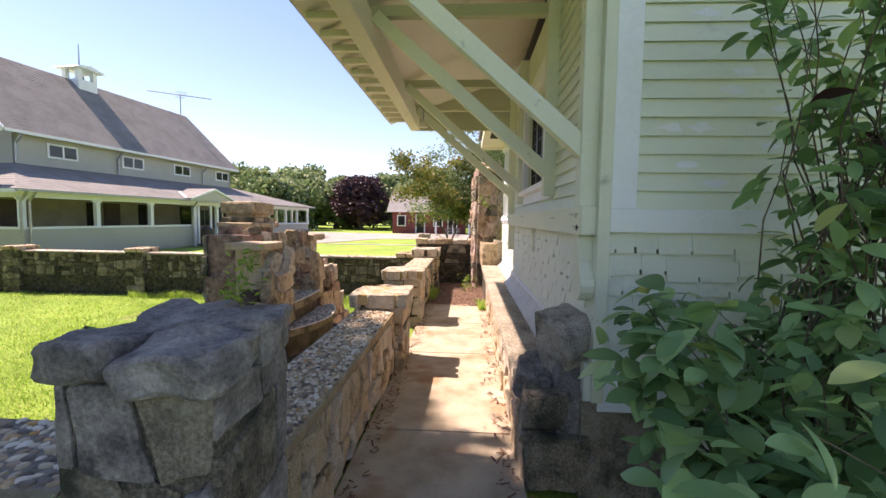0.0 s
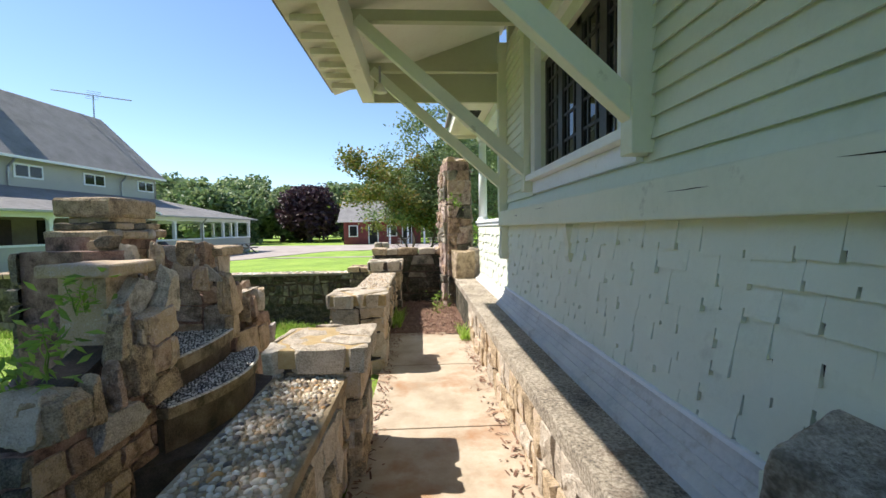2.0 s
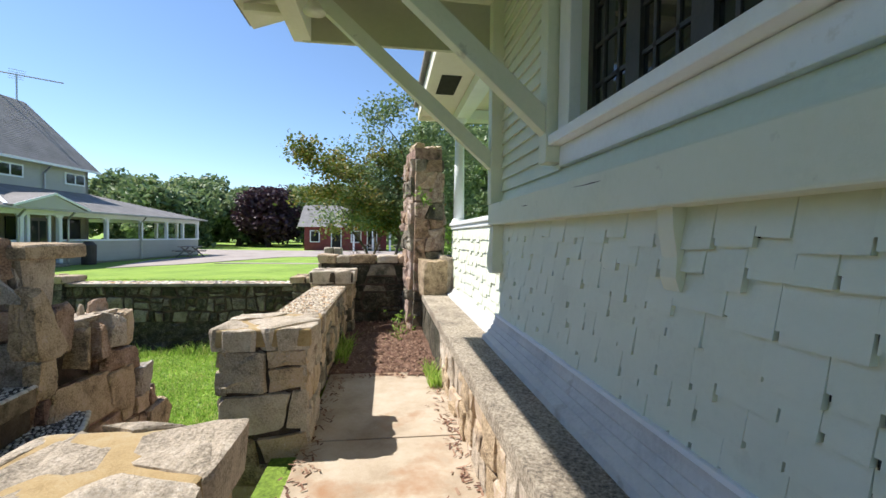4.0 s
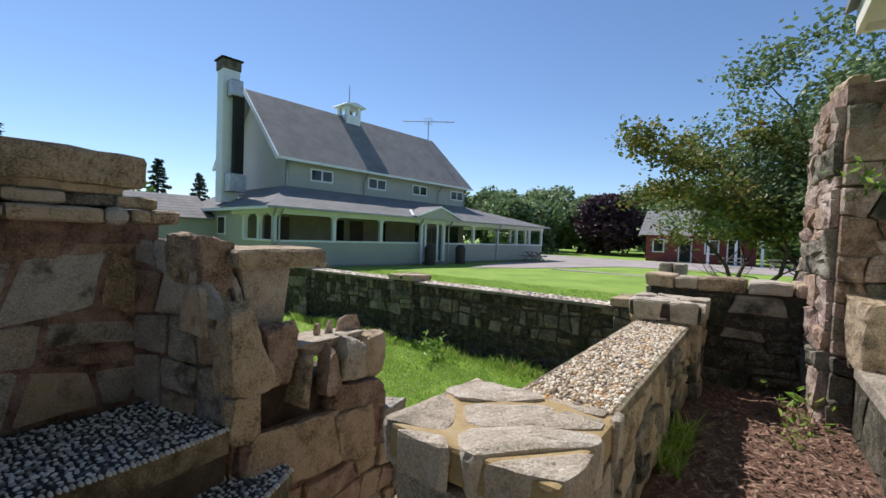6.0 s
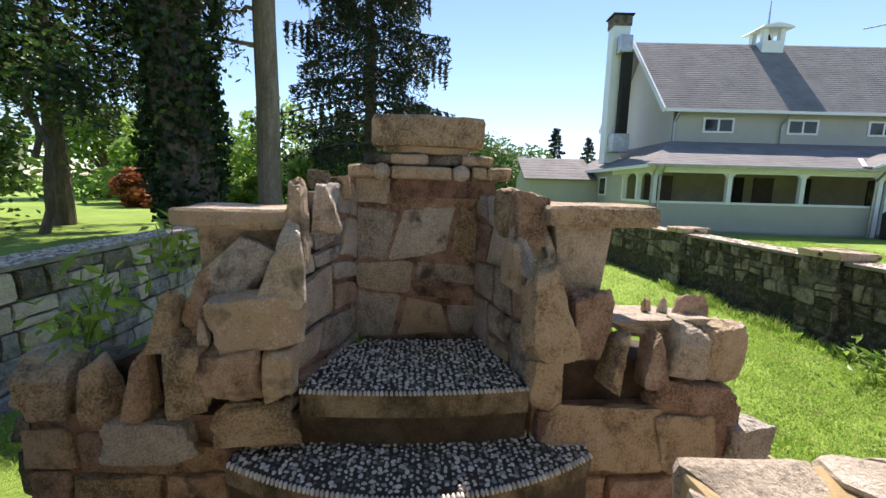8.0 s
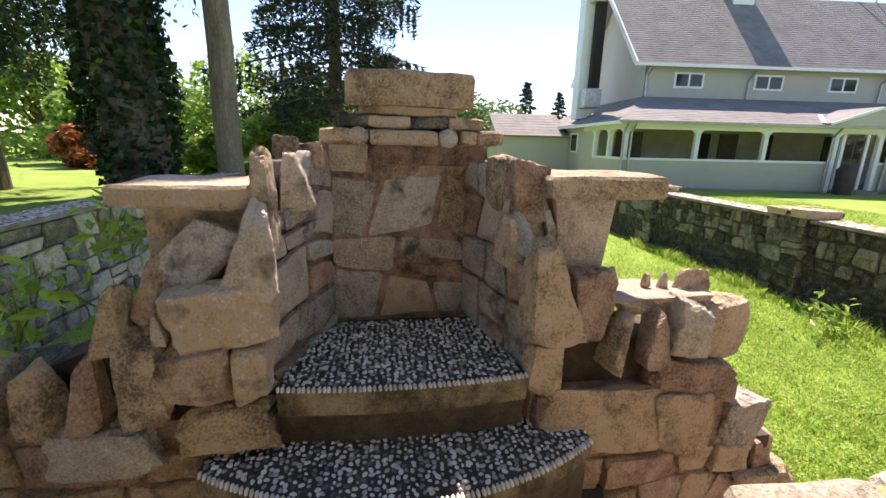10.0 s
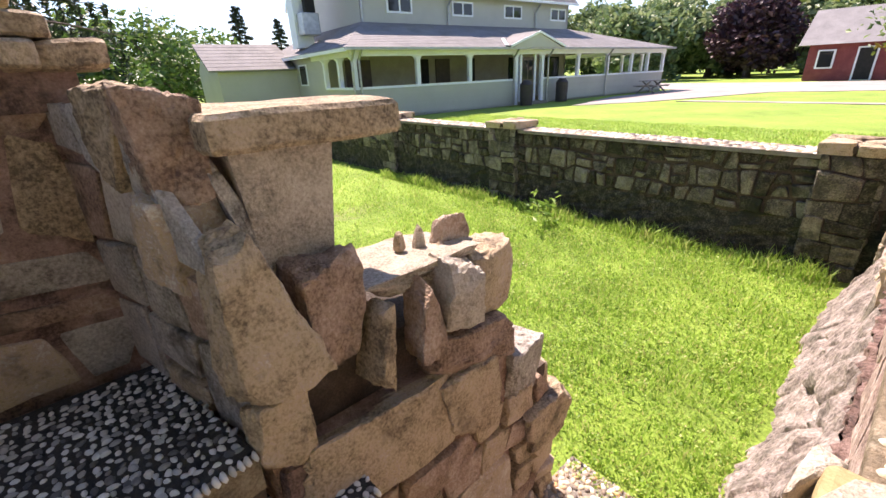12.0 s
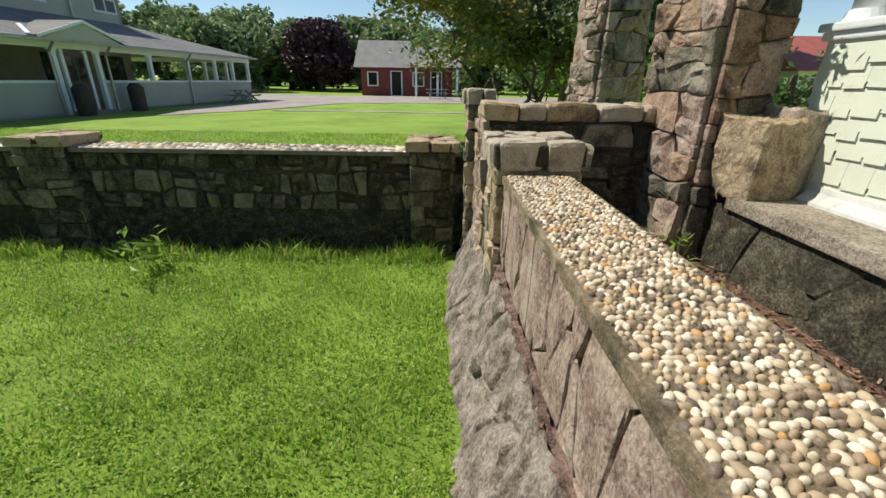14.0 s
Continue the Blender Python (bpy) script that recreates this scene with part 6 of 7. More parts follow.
for k in range(5):
    ant = cyl((15.2 + 0.35 * k - 0.25, RV - 0.7 + 0.35 * k + 0.25, ZG + 1.45), (15.2 + 0.35 * k + 0.25, RV - 0.7 + 0.35 * k - 0.25, ZG + 1.45), 0.015, n=5, bm=ant)
bp("antenna", ant, METAL, "thin roof aerial")
# low side wing behind the left corner
bp("side_wing", prism([(6.5, 0), (11.5, 0), (11.5, 2.2), (9, 3.3), (6.5, 2.2)], "x", -3.6, 0.0), BARN, "low side wing")
roof_plane(((-4.0, 6.2, 2.15), (-0.05, 6.2, 2.15)), ((-4.0, 9, 3.42), (-0.05, 9, 3.42)), courses=8)

# bins and table by the barn
def bin_at(u, v):
    m = WORLD[barn] @ Vector((u, v, 0.02))
    t = thing("litter_bin", m, "dark brown slatted litter bin with a domed top", "bin", "bins by the barn")
    p = cyl((m.x, m.y, m.z), (m.x, m.y, m.z + 0.95), 0.30, 0.32, 16)
    part("body", p, BIN, t)
    part("lid", cyl((m.x, m.y, m.z + 0.95), (m.x, m.y, m.z + 1.15), 0.34, 0.16, 16), BIN, t)


bin_at(8.75, -0.75)
bin_at(11.6, -0.6)


def picnic_table(x, y, rz):
    t = thing("picnic_table", (x, y, -0.335), "weathered grey picnic table with benches", "picnic table", "picnic tables", rz=rz)
    for k in range(5):
        part("plank", box(-0.9, 0.9, -0.36 + 0.148 * k, -0.36 + 0.148 * k + 0.135, 0.70, 0.74), TABLEWOOD, t, local=True)
    for s in (-0.68, 0.5):
        part("bench_plank", box(-0.9, 0.9, s, s + 0.2, 0.42, 0.46), TABLEWOOD, t, local=True)
    for u in (-0.65, 0.65):
        part("leg", beam((u, -0.6, 0.0), (u, 0.25, 0.70), 0.05, 0.09), TABLEWOOD, t, local=True)
        part("leg", beam((u + 0.05, 0.6, 0.0), (u + 0.05, -0.25, 0.70), 0.05, 0.09), TABLEWOOD, t, local=True)
        part("cross_bar", box(u + 0.06, u + 0.1, -0.66, 0.66, 0.36, 0.42), TABLEWOOD, t, local=True)


pt = WORLD[barn] @ Vector((19.3, -1.3, 0))
picnic_table(pt.x, pt.y, 90 + TH)
picnic_table(-1.6, 44.0, 5)
picnic_table(1.4, 45.0, 15)

# ---- red building far across the drive ----
redh = thing("red_cottage", (-5.2, 50.5, -0.36), "low red cottage with grey roof and white trim", "house")
part("wall", box(-8.9, -0.2, 50.0, 56, -0.36, 2.3), RED, redh)
part("roof", prism([(49.4, 2.15), (53, 4.7), (56.6, 2.15)], "x", -9.5, -4.2), SLATE, redh)
part("roof", prism([(48.2, 2.2), (53, 4.2), (56.6, 2.2)], "x", -4.19, 0.6), SLATE, redh)
for a in (-3.6, -1.6, 0.2):
    part("porch_post", box(a - 0.1, a + 0.1, 48.4, 48.6, -0.36, 2.2), WHITE, redh)
for a, b, lo, hi, m in ((-8.2, -7.4, 0.6, 1.7, GLASS), (-6.0, -5.1, -0.3, 1.8, DARK), (-3.9, -3.0, 0.6, 1.7, GLASS), (-2.2, -1.3, -0.3, 1.8, DARK)):
    wf = part("window", box(a - 0.12, b + 0.12, 49.9, 49.99, lo - 0.1, hi + 0.1), WHITE, redh)
    part("pane", box(a, b, 49.86, 49.89, lo, hi), m, wf)

# grey shed behind the seat and red-roofed house behind the porch
shed = thing("shed", (-22, 4.6, 0), "small blue-grey shed among shrubs", "shed")
part("wall", box(-24, -22, 3.2, 5.2, 0, 2.1), material("blue_grey_siding", [(0.2, (0.25, 0.31, 0.33)), (0.8, (0.36, 0.42, 0.44))], scale=2, rough=0.7, bump=0.1), shed)
part("roof", prism([(3.0, 2.05), (4.2, 3.1), (5.4, 2.05)], "x", -24.2, -21.8), SLATE, shed)
far_house = thing("far_house", (17.0, 27.5, -0.36), "pale house with a red roof beyond the garden", "house")
part("wall", box(13.2, 21, 25, 30, -0.36, 1.75), WHITE, far_house)
part("roof", prism([(24.5, 1.68), (27.5, 3.2), (30.5, 1.68)], "x", 12.8, 21.5), material("red_roof", [(0.2, (0.30, 0.07, 0.06)), (0.8, (0.42, 0.13, 0.11))], scale=3, fine=20, rough=0.8, bump=0.2), far_house)
for a in (13.7, 15.5, 17.3):
    wf = part("window", box(a - 0.08, a + 1.28, 24.93, 24.99, 0.22, 1.48), WHITE, far_house)
    part("pane", box(a, a + 1.2, 24.90, 24.925, 0.3, 1.4), GLASS, wf)

# ---- plants ----
def leaf_cloud(name, centres, sizes, mat, seed, aspect=0.55, droop=0.0, parent=None, label="", stuff=True):
    """Many small folded leaves in one mesh. centres: (n, 3) array."""
    rs = np.random.RandomState(seed)
    n = len(centres)
    a = rs.normal(size=(n, 3))
    a[:, 2] = a[:, 2] * 0.6 - droop
    a /= np.linalg.norm(a, axis=1)[:, None]
    b = np.cross(a, rs.normal(size=(n, 3)))
    b /= np.linalg.norm(b, axis=1)[:, None]
    s = np.asarray(sizes)[:, None]
    c = np.asarray(centres)
    nrm = np.cross(a, b)
    v = np.stack([c - a * s, c + b * s * aspect + nrm * s * 0.15, c + a * s, c - b * s * aspect + nrm * s * 0.15], axis=1).reshape(-1, 3)
    f = np.arange(4 * n).reshape(-1, 4)
    me = bpy.data.meshes.new(name)
    me.from_pydata(v.tolist(), [], f.tolist())
    me.materials.append(mat)
    ob = new(name, me)
    if parent is not None:
        ob.parent = parent
        ob.matrix_basis = WORLD[parent].inverted()
    return tagged(ob, label)


def limb(p0, p1, r0, r1, bm, n=7, bend=0.1, seed=0, segs=5):
    rg = random.Random(seed)
    p0, p1 = Vector(p0), Vector(p1)
    pts = [p0.lerp(p1, k / segs) + (Vector((rg.gauss(0, 1), rg.gauss(0, 1), rg.gauss(0, 0.5))) * bend * (p1 - p0).length * 0.3 if 0 < k < segs else Vector()) for k in range(segs + 1)]
    rings = []
    whole = (p1 - p0).normalized()
    for k, p in enumerate(pts):
        d = (pts[min(k + 1, segs)] - pts[max(k - 1, 0)]).normalized()
        ref = Vector((1, 0.3, 0)) if abs(whole.z) > 0.6 else Vector((0, 0, 1))
        xa = (ref - d * ref.dot(d)).normalized()
        ya = d.cross(xa)
        r = r0 + (r1 - r0) * k / segs
        rings.append([bm.verts.new(p + xa * r * math.cos(6.2832 * i / n) + ya * r * math.sin(6.2832 * i / n)) for i in range(n)])
    for k in range(segs):
        for i in range(n):
            bm.faces.new((rings[k][i], rings[k][(i + 1) % n], rings[k + 1][(i + 1) % n], rings[k + 1][i]))
    bm.faces.new(rings[-1])
    return pts


def tree(name, base, height, crown, mat, seed, leaves=6000, leaf=0.09, trunk=0.12, bark=BARK, forks=4, low=0.3, label="", bushy=0.8, category="tree"):
    """A broadleaf tree: leaning stems, limbs and twigs, leaves in clumps at the twig ends."""
    rg = random.Random(seed)
    rs = np.random.RandomState(seed)
    t = thing(name, base, label, category)
    bm = bmesh.new()
    b = Vector(base)
    tips = []
    for f in range(forks):
        ang = 6.283 * f / forks + rg.uniform(-0.5, 0.5)
        top = b + Vector((math.cos(ang) * crown * 0.45, math.sin(ang) * crown * 0.45, height * rg.uniform(0.6, 0.85)))
        pts = limb(b + Vector((rg.uniform(-0.1, 0.1), rg.uniform(-0.1, 0.1), -0.1)), top, trunk * rg.uniform(0.7, 1), trunk * 0.25, bm, 7, 0.18, seed + f, 7)
        tips.append(top)
        for k in range(9):
            p = pts[min(7, 2 + k * 6 // 9)]
            a2 = rg.uniform(0, 6.283)
            rr = crown * rg.uniform(0.35, 1.0) * 0.6
            q = p + Vector((math.cos(a2) * rr, math.sin(a2) * rr, height * rg.uniform(0.02, 0.25)))
            limb(p, q, trunk * 0.28, trunk * 0.06, bm, 5, 0.2, seed + 31 * f + k, 4)
            tips.append(q)
            for _ in range(3):
                w = q + Vector((rg.gauss(0, 1), rg.gauss(0, 1), rg.gauss(0.2, 0.6))) * crown * 0.16
                limb(q, w, trunk * 0.07, trunk * 0.03, bm, 4, 0.2, rg.randrange(9999), 2)
                tips.append(w)
    part("trunk", bm, bark, t)
    tips = np.array([tuple(p) for p in tips if p.z > b.z + low * height])
    pick = tips[rs.randint(0, len(tips), leaves)]
    pos = pick + rs.normal(size=(leaves, 3)) * crown * 0.10 * np.array([1, 1, bushy])
    leaf_cloud("crown", pos, leaf * rs.uniform(0.6, 1.3, leaves), mat, seed, parent=t)
    return t


def bushy_tree(name, base, height, width, mat, seed, leaves=5000, leaf=0.3, label="", lobes=26, trunk_h=0.15, category="tree", round_top=1.0):
    """A far tree: uneven leafy lobes over a short trunk with limbs."""
    rg = random.Random(seed)
    rs = np.random.RandomState(seed)
    t = thing(name, base, label, category)
    b = Vector(base)
    bm = bmesh.new()
    limb(b + Vector((0, 0, -0.3)), b + Vector((0, 0, height * 0.7)), width * 0.045 + 0.05, 0.05, bm, 7, 0.05, seed)
    cs, rad = [], []
    for k in range(lobes):
        h = rg.uniform(trunk_h + 0.08, 0.92)
        prof = math.sqrt(max(0.05, 1 - (2 * (h - 0.45)) ** 2 * 0.85 * round_top))
        a, rr = rg.uniform(0, 6.283), width * 0.5 * prof * rg.uniform(0.35, 0.85)
        c = b + Vector((math.cos(a) * rr, math.sin(a) * rr, h * height))
        limb(b + Vector((0, 0, h * height * 0.5)), c, 0.08, 0.02, bm, 4, 0.1, seed + k, 3)
        cs.append(tuple(c))
        rad.append(width * rg.uniform(0.13, 0.22))
    part("trunk", bm, BARK, t)
    idx = rs.randint(0, lobes, leaves)
    d = rs.normal(size=(leaves, 3))
    d /= np.linalg.norm(d, axis=1)[:, None]
    pos = np.array(cs)[idx] + d * np.array(rad)[idx][:, None] * rs.uniform(0.55, 1.08, leaves)[:, None] * np.array([1, 1, 0.8])
    leaf_cloud("crown", pos, leaf * rs.uniform(0.5, 1.3, leaves), mat, seed, parent=t)
    return t


def conifer(name, base, height, width, seed, mat=NEEDLE, sprays=60, leaves=9000, leaf=0.14, low=0.12, droop=0.5, trunk=0.25, label="", bark=BARK):
    """A spruce: whorled boughs with hanging twigs."""
    rg = random.Random(seed)
    rs = np.random.RandomState(seed)
    t = thing(name, base, label, "tree")
    b = Vector(base)
    bm = bmesh.new()
    limb(b + Vector((0, 0, -0.2)), b + Vector((0, 0, height)), trunk, 0.03, bm, 9, 0.01, seed, 8)
    per = leaves // sprays
    pos = []
    for k in range(sprays):
        f = k / sprays
        h = low * height + (1 - low) * height * f
        ln = width * 0.5 * (1 - f) ** 0.75 * rg.uniform(0.75, 1.15) + 0.15
        a = k * 2.4 + rg.uniform(-0.3, 0.3)
        tip = b + Vector((math.cos(a) * ln, math.sin(a) * ln, h - ln * rg.uniform(0.05, 0.3)))
        root = b + Vector((0, 0, h))
        limb(root, tip, 0.02 + 0.012 * ln, 0.008, bm, 4, 0.06, seed + k, 4)
        u = rs.uniform(0.12, 1.0, per) ** 0.8
        if droop > 1:
            u = (np.floor(u * 13) + 0.5) / 13 + rs.normal(0, 0.008, per)
        along = np.array(root)[None] + (np.array(tip) - np.array(root))[None] * u[:, None]
        side = np.array((-math.sin(a), math.cos(a), 0))
        wd = 0.30 * ln * (1.05 - u)
        sd = rs.uniform(-1, 1, per)
        if droop > 1:
            sd = np.round(sd * 2) / 2 + rs.normal(0, 0.06, per)
        q = along + side[None] * (sd * (wd + 0.1))[:, None]
        q[:, 2] -= rs.uniform(0, 1, per) ** 1.3 * droop * (0.25 + 0.1 * ln) * (0.5 + 0.5 * np.sin(u * 40 + sd * 9) ** 2)
        pos.append(q)
    part("trunk", bm, bark, t)
    pos = np.concatenate(pos)
    leaf_cloud("foliage", pos, leaf * rs.uniform(0.6, 1.3, len(pos)), mat, seed, aspect=0.28, droop=0.5, parent=t)
    return t


tree("garden_tree", (-0.45, 14.8, -0.3), 3.9, 1.9, LEAF_WARM, 601, 17000, 0.052, 0.055, forks=3, low=0.42, label="small many-stemmed tree with yellowing leaves", bushy=0.6)
tree("garden_tree", (0.75, 15.2, -0.3), 4.7, 2.5, LEAF_HAZED, 602, 24000, 0.05, 0.065, forks=3, low=0.36, label="open garden tree with green and yellow leaves", bushy=0.6)
bushy_tree("shade_tree", (3.2, 23.0, -0.36), 7.5, 6.5, LEAF_HAZED, 603, 9000, 0.16, "tall bright green shade tree")
bushy_tree("shade_tree", (5.0, 19.8, -0.36), 6.5, 5.0, LEAF_HAZED, 604, 9000, 0.15, "bright leafy tree behind the porch")
conifer("blue_spruce", (7.5, 27, -0.36), 13, 6.5, 605, sprays=90, leaves=9000, leaf=0.26, label="dark tall conifer behind the porch")
conifer("blue_spruce", (9.8, 31, -0.36), 14, 6.5, 606, sprays=90, leaves=9000, leaf=0.26, label="dark tall conifer behind the porch")
for k, (x, y, h, w) in enumerate(((-1.1, 12.6, 0.8, 1.0), (0.0, 12.9, 0.9, 1.3), (1.6, 13.0, 1.2, 1.6), (3.0, 13.5, 1.6, 2.2), (4.6, 14.2, 2.2, 2.6), (2.2, 16.5, 2.0, 2.6))):
    bushy_tree("shrub", (x, y, -0.25), h, w, LEAF_BRIGHT if k % 2 else LEAF, 610 + k, 2200, 0.06, "leafy green garden shrub", 14, 0.0, "shrub")

# woods and specimen trees beyond the drive
bushy_tree("copper_beech", (-15.8, 62.0, -0.4), 7.6, 8.6, LEAF_PURPLE, 621, 9000, 0.30, "dark purple rounded beech tree", 40, 0.1)
for k, (x, y, h, w, m) in enumerate(((-27, 66, 8.5, 11, LEAF_HAZED), (-24.5, 55, 6.2, 9.5, LEAF_HAZED), (-33, 70, 9.5, 12, LEAF_HAZED), (-40, 74, 10.5, 12, LEAF_HAZED), (-20, 75, 8.5, 11, LEAF_HAZED), (-10, 82, 9, 12, LEAF_HAZED), (-2, 84, 9, 13, LEAF_HAZED), (8, 80, 9, 13, LEAF_BRIGHT),
                                     (16, 74, 9, 12, LEAF_HAZED), (-46, 66, 11, 12, LEAF_HAZED), (-52, 58, 11, 12, LEAF_HAZED), (24, 66, 10, 13, LEAF_HAZED), (-5.5, 66, 7.5, 9, LEAF_HAZED), (3.5, 62, 8.5, 9, LEAF_HAZED), (13, 56, 9, 10, LEAF_BRIGHT), (20, 48, 9, 10, LEAF_HAZED), (-12.5, 71, 9, 10, LEAF_HAZED), (-21, 66, 8.5, 9, LEAF_HAZED), (-7.5, 62, 7.5, 7, LEAF_HAZED))):
    bushy_tree("wood_tree", (x, y, -0.5), h, w, m, 630 + k, 7000, 0.42, "rounded green tree at the edge of the woods", 34, 0.05)
for k in range(16):
    x = -95 + 9.5 * k
    bushy_tree("wood_tree", (x, 100 + 8 * math.sin(k * 1.7), -0.5), 11 + 2 * math.sin(k * 2.3), 15, LEAF_HAZED, 900 + k, 4200, 0.6, "rounded green tree in the far woods", 34, 0.02)
conifer("far_conifer", (-37, 48, -0.4), 13.5, 5.0, 660, LEAF, 80, 7000, 0.34, label="tall green conifer behind the barn", droop=0.2)
conifer("far_conifer", (-45, 20.5, 0), 7.6, 3.6, 661, NEEDLE, 60, 4000, 0.22, label="small dark spruce behind the barn", droop=0.2)
conifer("far_conifer", (-47, 25.0, 0), 7.0, 3.4, 662, NEEDLE, 50, 2600, 0.24, label="thin far conifer behind the barn", droop=0.2)

# broad out-of-view tree added to shade the path's entrance and dim the end wall
canopy = thing("shade_tree", (-2.7, -3.2, 0), "large leafy tree shading the start of the path", "tree")
rs = np.random.RandomState(44)
lob = np.concatenate([rs.normal((-5.7, 2.75, 7.8), (0.95, 0.95, 0.4), (56, 3)), rs.normal((-4.2, 0.2, 8.6), (1.2, 1.2, 0.9), (34, 3)), rs.normal((-1.6, -4.0, 8.2), (1.0, 1.2, 0.9), (10, 3))])
lob[:56, 1] = np.minimum(lob[:56, 1], 4.0)
lob[:52, 2] = np.maximum(lob[:52, 2], 7.0)
bm = bmesh.new()
stem = limb((-2.7, -3.2, -0.2), (-2.6, -2.6, 6.2), 0.34, 0.2, bm, 12, 0.04, 45, 8)
for k in range(0, 100, 3):
    limb(stem[5 + k % 4], tuple(lob[k]), 0.09, 0.02, bm, 5, 0.12, 400 + k, 4)
part("trunk", bm, BARK, canopy)
n = 13000
d = rs.normal(size=(n, 3))
d /= np.linalg.norm(d, axis=1)[:, None]
pos = lob[rs.randint(0, 100, n)] + d * rs.uniform(0.15, 1.0, n)[:, None] * np.array([0.85, 0.85, 0.6])
leaf_cloud("crown", pos, 0.12 * rs.uniform(0.6, 1.3, n), LEAF, 46, parent=canopy)

# trees to the west, behind the seat
ivy = thing("ivy_tree", (-10.6, 0.25, 0), "large trunk wrapped in dark ivy", "tree")
bm = bmesh.new()
limb((-10.6, 0.25, -0.2), (-10.7, 0.1, 12), 0.62, 0.40, bm, 14, 0.02, 3, 8)
part("trunk", bm, BARK, ivy)
rs = np.random.RandomState(3)
n = 9000
zz = rs.uniform(0.3, 11, n)
aa = rs.uniform(0, 6.283, n)
rr = 0.62 + 0.22 * rs.uniform(0, 1, n) ** 2 + 0.12 * np.sin(zz * 2 + aa * 2) + 0.05 * zz * (rs.uniform(0, 1, n) ** 3)
leaf_cloud("ivy", np.stack([-10.6 + rr * np.cos(aa), 0.25 + rr * np.sin(aa), zz], 1), 0.085 * rs.uniform(0.6, 1.3, n), IVY, 4, aspect=0.8, droop=0.6, parent=ivy)
rs = np.random.RandomState(6)
n = 27000
d = rs.normal(size=(n, 3))
d /= np.linalg.norm(d, axis=1)[:, None]
# Unseen crown; lobes set so shade falls on path, wing and court wall.
lob = rs.normal(size=(60, 3))
lob = lob / np.linalg.norm(lob, axis=1)[:, None] * rs.uniform(0.3, 1, 60)[:, None] * np.array([4.2, 4.2, 2.6]) + np.array([-9.6, 1.15, 13.4])
lob[50:] = rs.normal((-11.0, 5.4, 13.3), (0.55, 0.6, 0.5), (10, 3))
lob = np.concatenate([lob, np.maximum(rs.normal((-12.2, 3.7, 10.6), (2.0, 0.6, 0.35), (24, 3)), (-99, 0, 9.9))])
pos = lob[rs.randint(0, 84, n)] + d * rs.uniform(0.2, 1.0, n)[:, None] * 0.95
leaf_cloud("crown", pos, 0.17 * rs.uniform(0.6, 1.3, n), LEAF, 5, parent=ivy)
bm = bmesh.new()
for k in range(0, 84, 2):
    limb((-10.65, 0.15, 11.0 + (k % 10) * 0.1 - (1.6 if k >= 60 else 0)), tuple(lob[k]), 0.10, 0.03, bm, 5, 0.1, k, 4)
part("limb", bm, BARK, ivy)
bare = thing("pine_trunk", (-11.9, 1.7, 0), "straight bare pine trunk with a few dead boughs", "tree")
bm = bmesh.new()
limb((-11.9, 1.7, -0.2), (-11.9, 1.65, 14), 0.31, 0.22, bm, 14, 0.006, 5, 8)
for k, (h, dy, dx) in enumerate(((4.6, -2.4, 0.3), (6.3, -2.2, 0.8), (5.4, -1.8, -0.6), (7.4, 2.0, 0.5), (8.2, -2.6, 0.2))):
    limb((-11.9, 1.7, h), (-11.9 + dx, 1.7 + dy, h + 0.35), 0.06, 0.02, bm, 5, 0.15, k, 5)
part("trunk", bm, BARK_PALE, bare)
rs = np.random.RandomState(8)
pos = np.concatenate([np.stack([rs.normal(-11.6, 0.6, 700), rs.uniform(-2.2, 1.2, 700), h - 0.25 * np.abs(rs.normal(0, 1.2, 700))], 1) for h in (4.8, 6.5, 8.2, 5.6)])
leaf_cloud("needles", pos, 0.10 * rs.uniform(0.6, 1.3, len(pos)), NEEDLE, 9, aspect=0.25, droop=0.8, parent=bare)
conifer("weeping_spruce", (-17.5, 3.8, 0), 16, 8.6, 671, NEEDLE, 74, 46000, 0.125, 0.18, 1.9, 0.30, "tall weeping spruce with hanging boughs")
conifer("weeping_spruce", (-11.5, -3.2, 0), 12, 7.6, 672, NEEDLE, 60, 30000, 0.125, 0.3, 1.7, 0.25, "dark drooping spruce by the lawn")
for k, (x, y, h, w, m) in enumerate(((-14.5, 2.6, 1.9, 3.0, LEAF_BRIGHT), (-17, 5.6, 2.4, 2.4, LEAF_BRIGHT), (-20, 3.0, 3.2, 3.2, LEAF_BRIGHT), (-13.5, 0.9, 1.4, 2.0, LEAF_BRIGHT), (-26, 1.5, 5.5, 6, LEAF), (-30, 7, 5, 7, LEAF), (-36, 12, 5, 8, LEAF),
                                     (-30, -4, 6, 8, LEAF_BRIGHT), (-32, -10, 6, 8, LEAF), (-26, -12, 5, 7, LEAF_BRIGHT), (-19, -5.6, 1.6, 2.5, ORANGE_LEAF), (-22, -7.5, 3.0, 4, LEAF_BRIGHT), (-12, -6.5, 3.2, 4, LEAF), (-42, 16, 6, 9, LEAF))):
    bushy_tree("shrub" if h < 3 else "garden_tree", (x, y, 0), h, w, m, 680 + k, 4200, 0.10 + 0.02 * h, "leafy shrub behind the seat" if h < 3 else "leafy tree beyond the court", 22, 0.0, "shrub" if h < 3 else "tree")
bm = bmesh.new()
limb((-9.6, -2.2, -0.1), (-9.3, -1.9, 3.2), 0.10, 0.05, bm, 7, 0.15, 12)
limb((-9.4, -2.0, 1.6), (-9.9, -2.6, 3.6), 0.06, 0.03, bm, 6, 0.15, 13)
dog = thing("crooked_tree", (-9.6, -2.2, 0), "small crooked dark tree by the lawn", "tree")
part("trunk", bm, BARK, dog)
rs = np.random.RandomState(31)
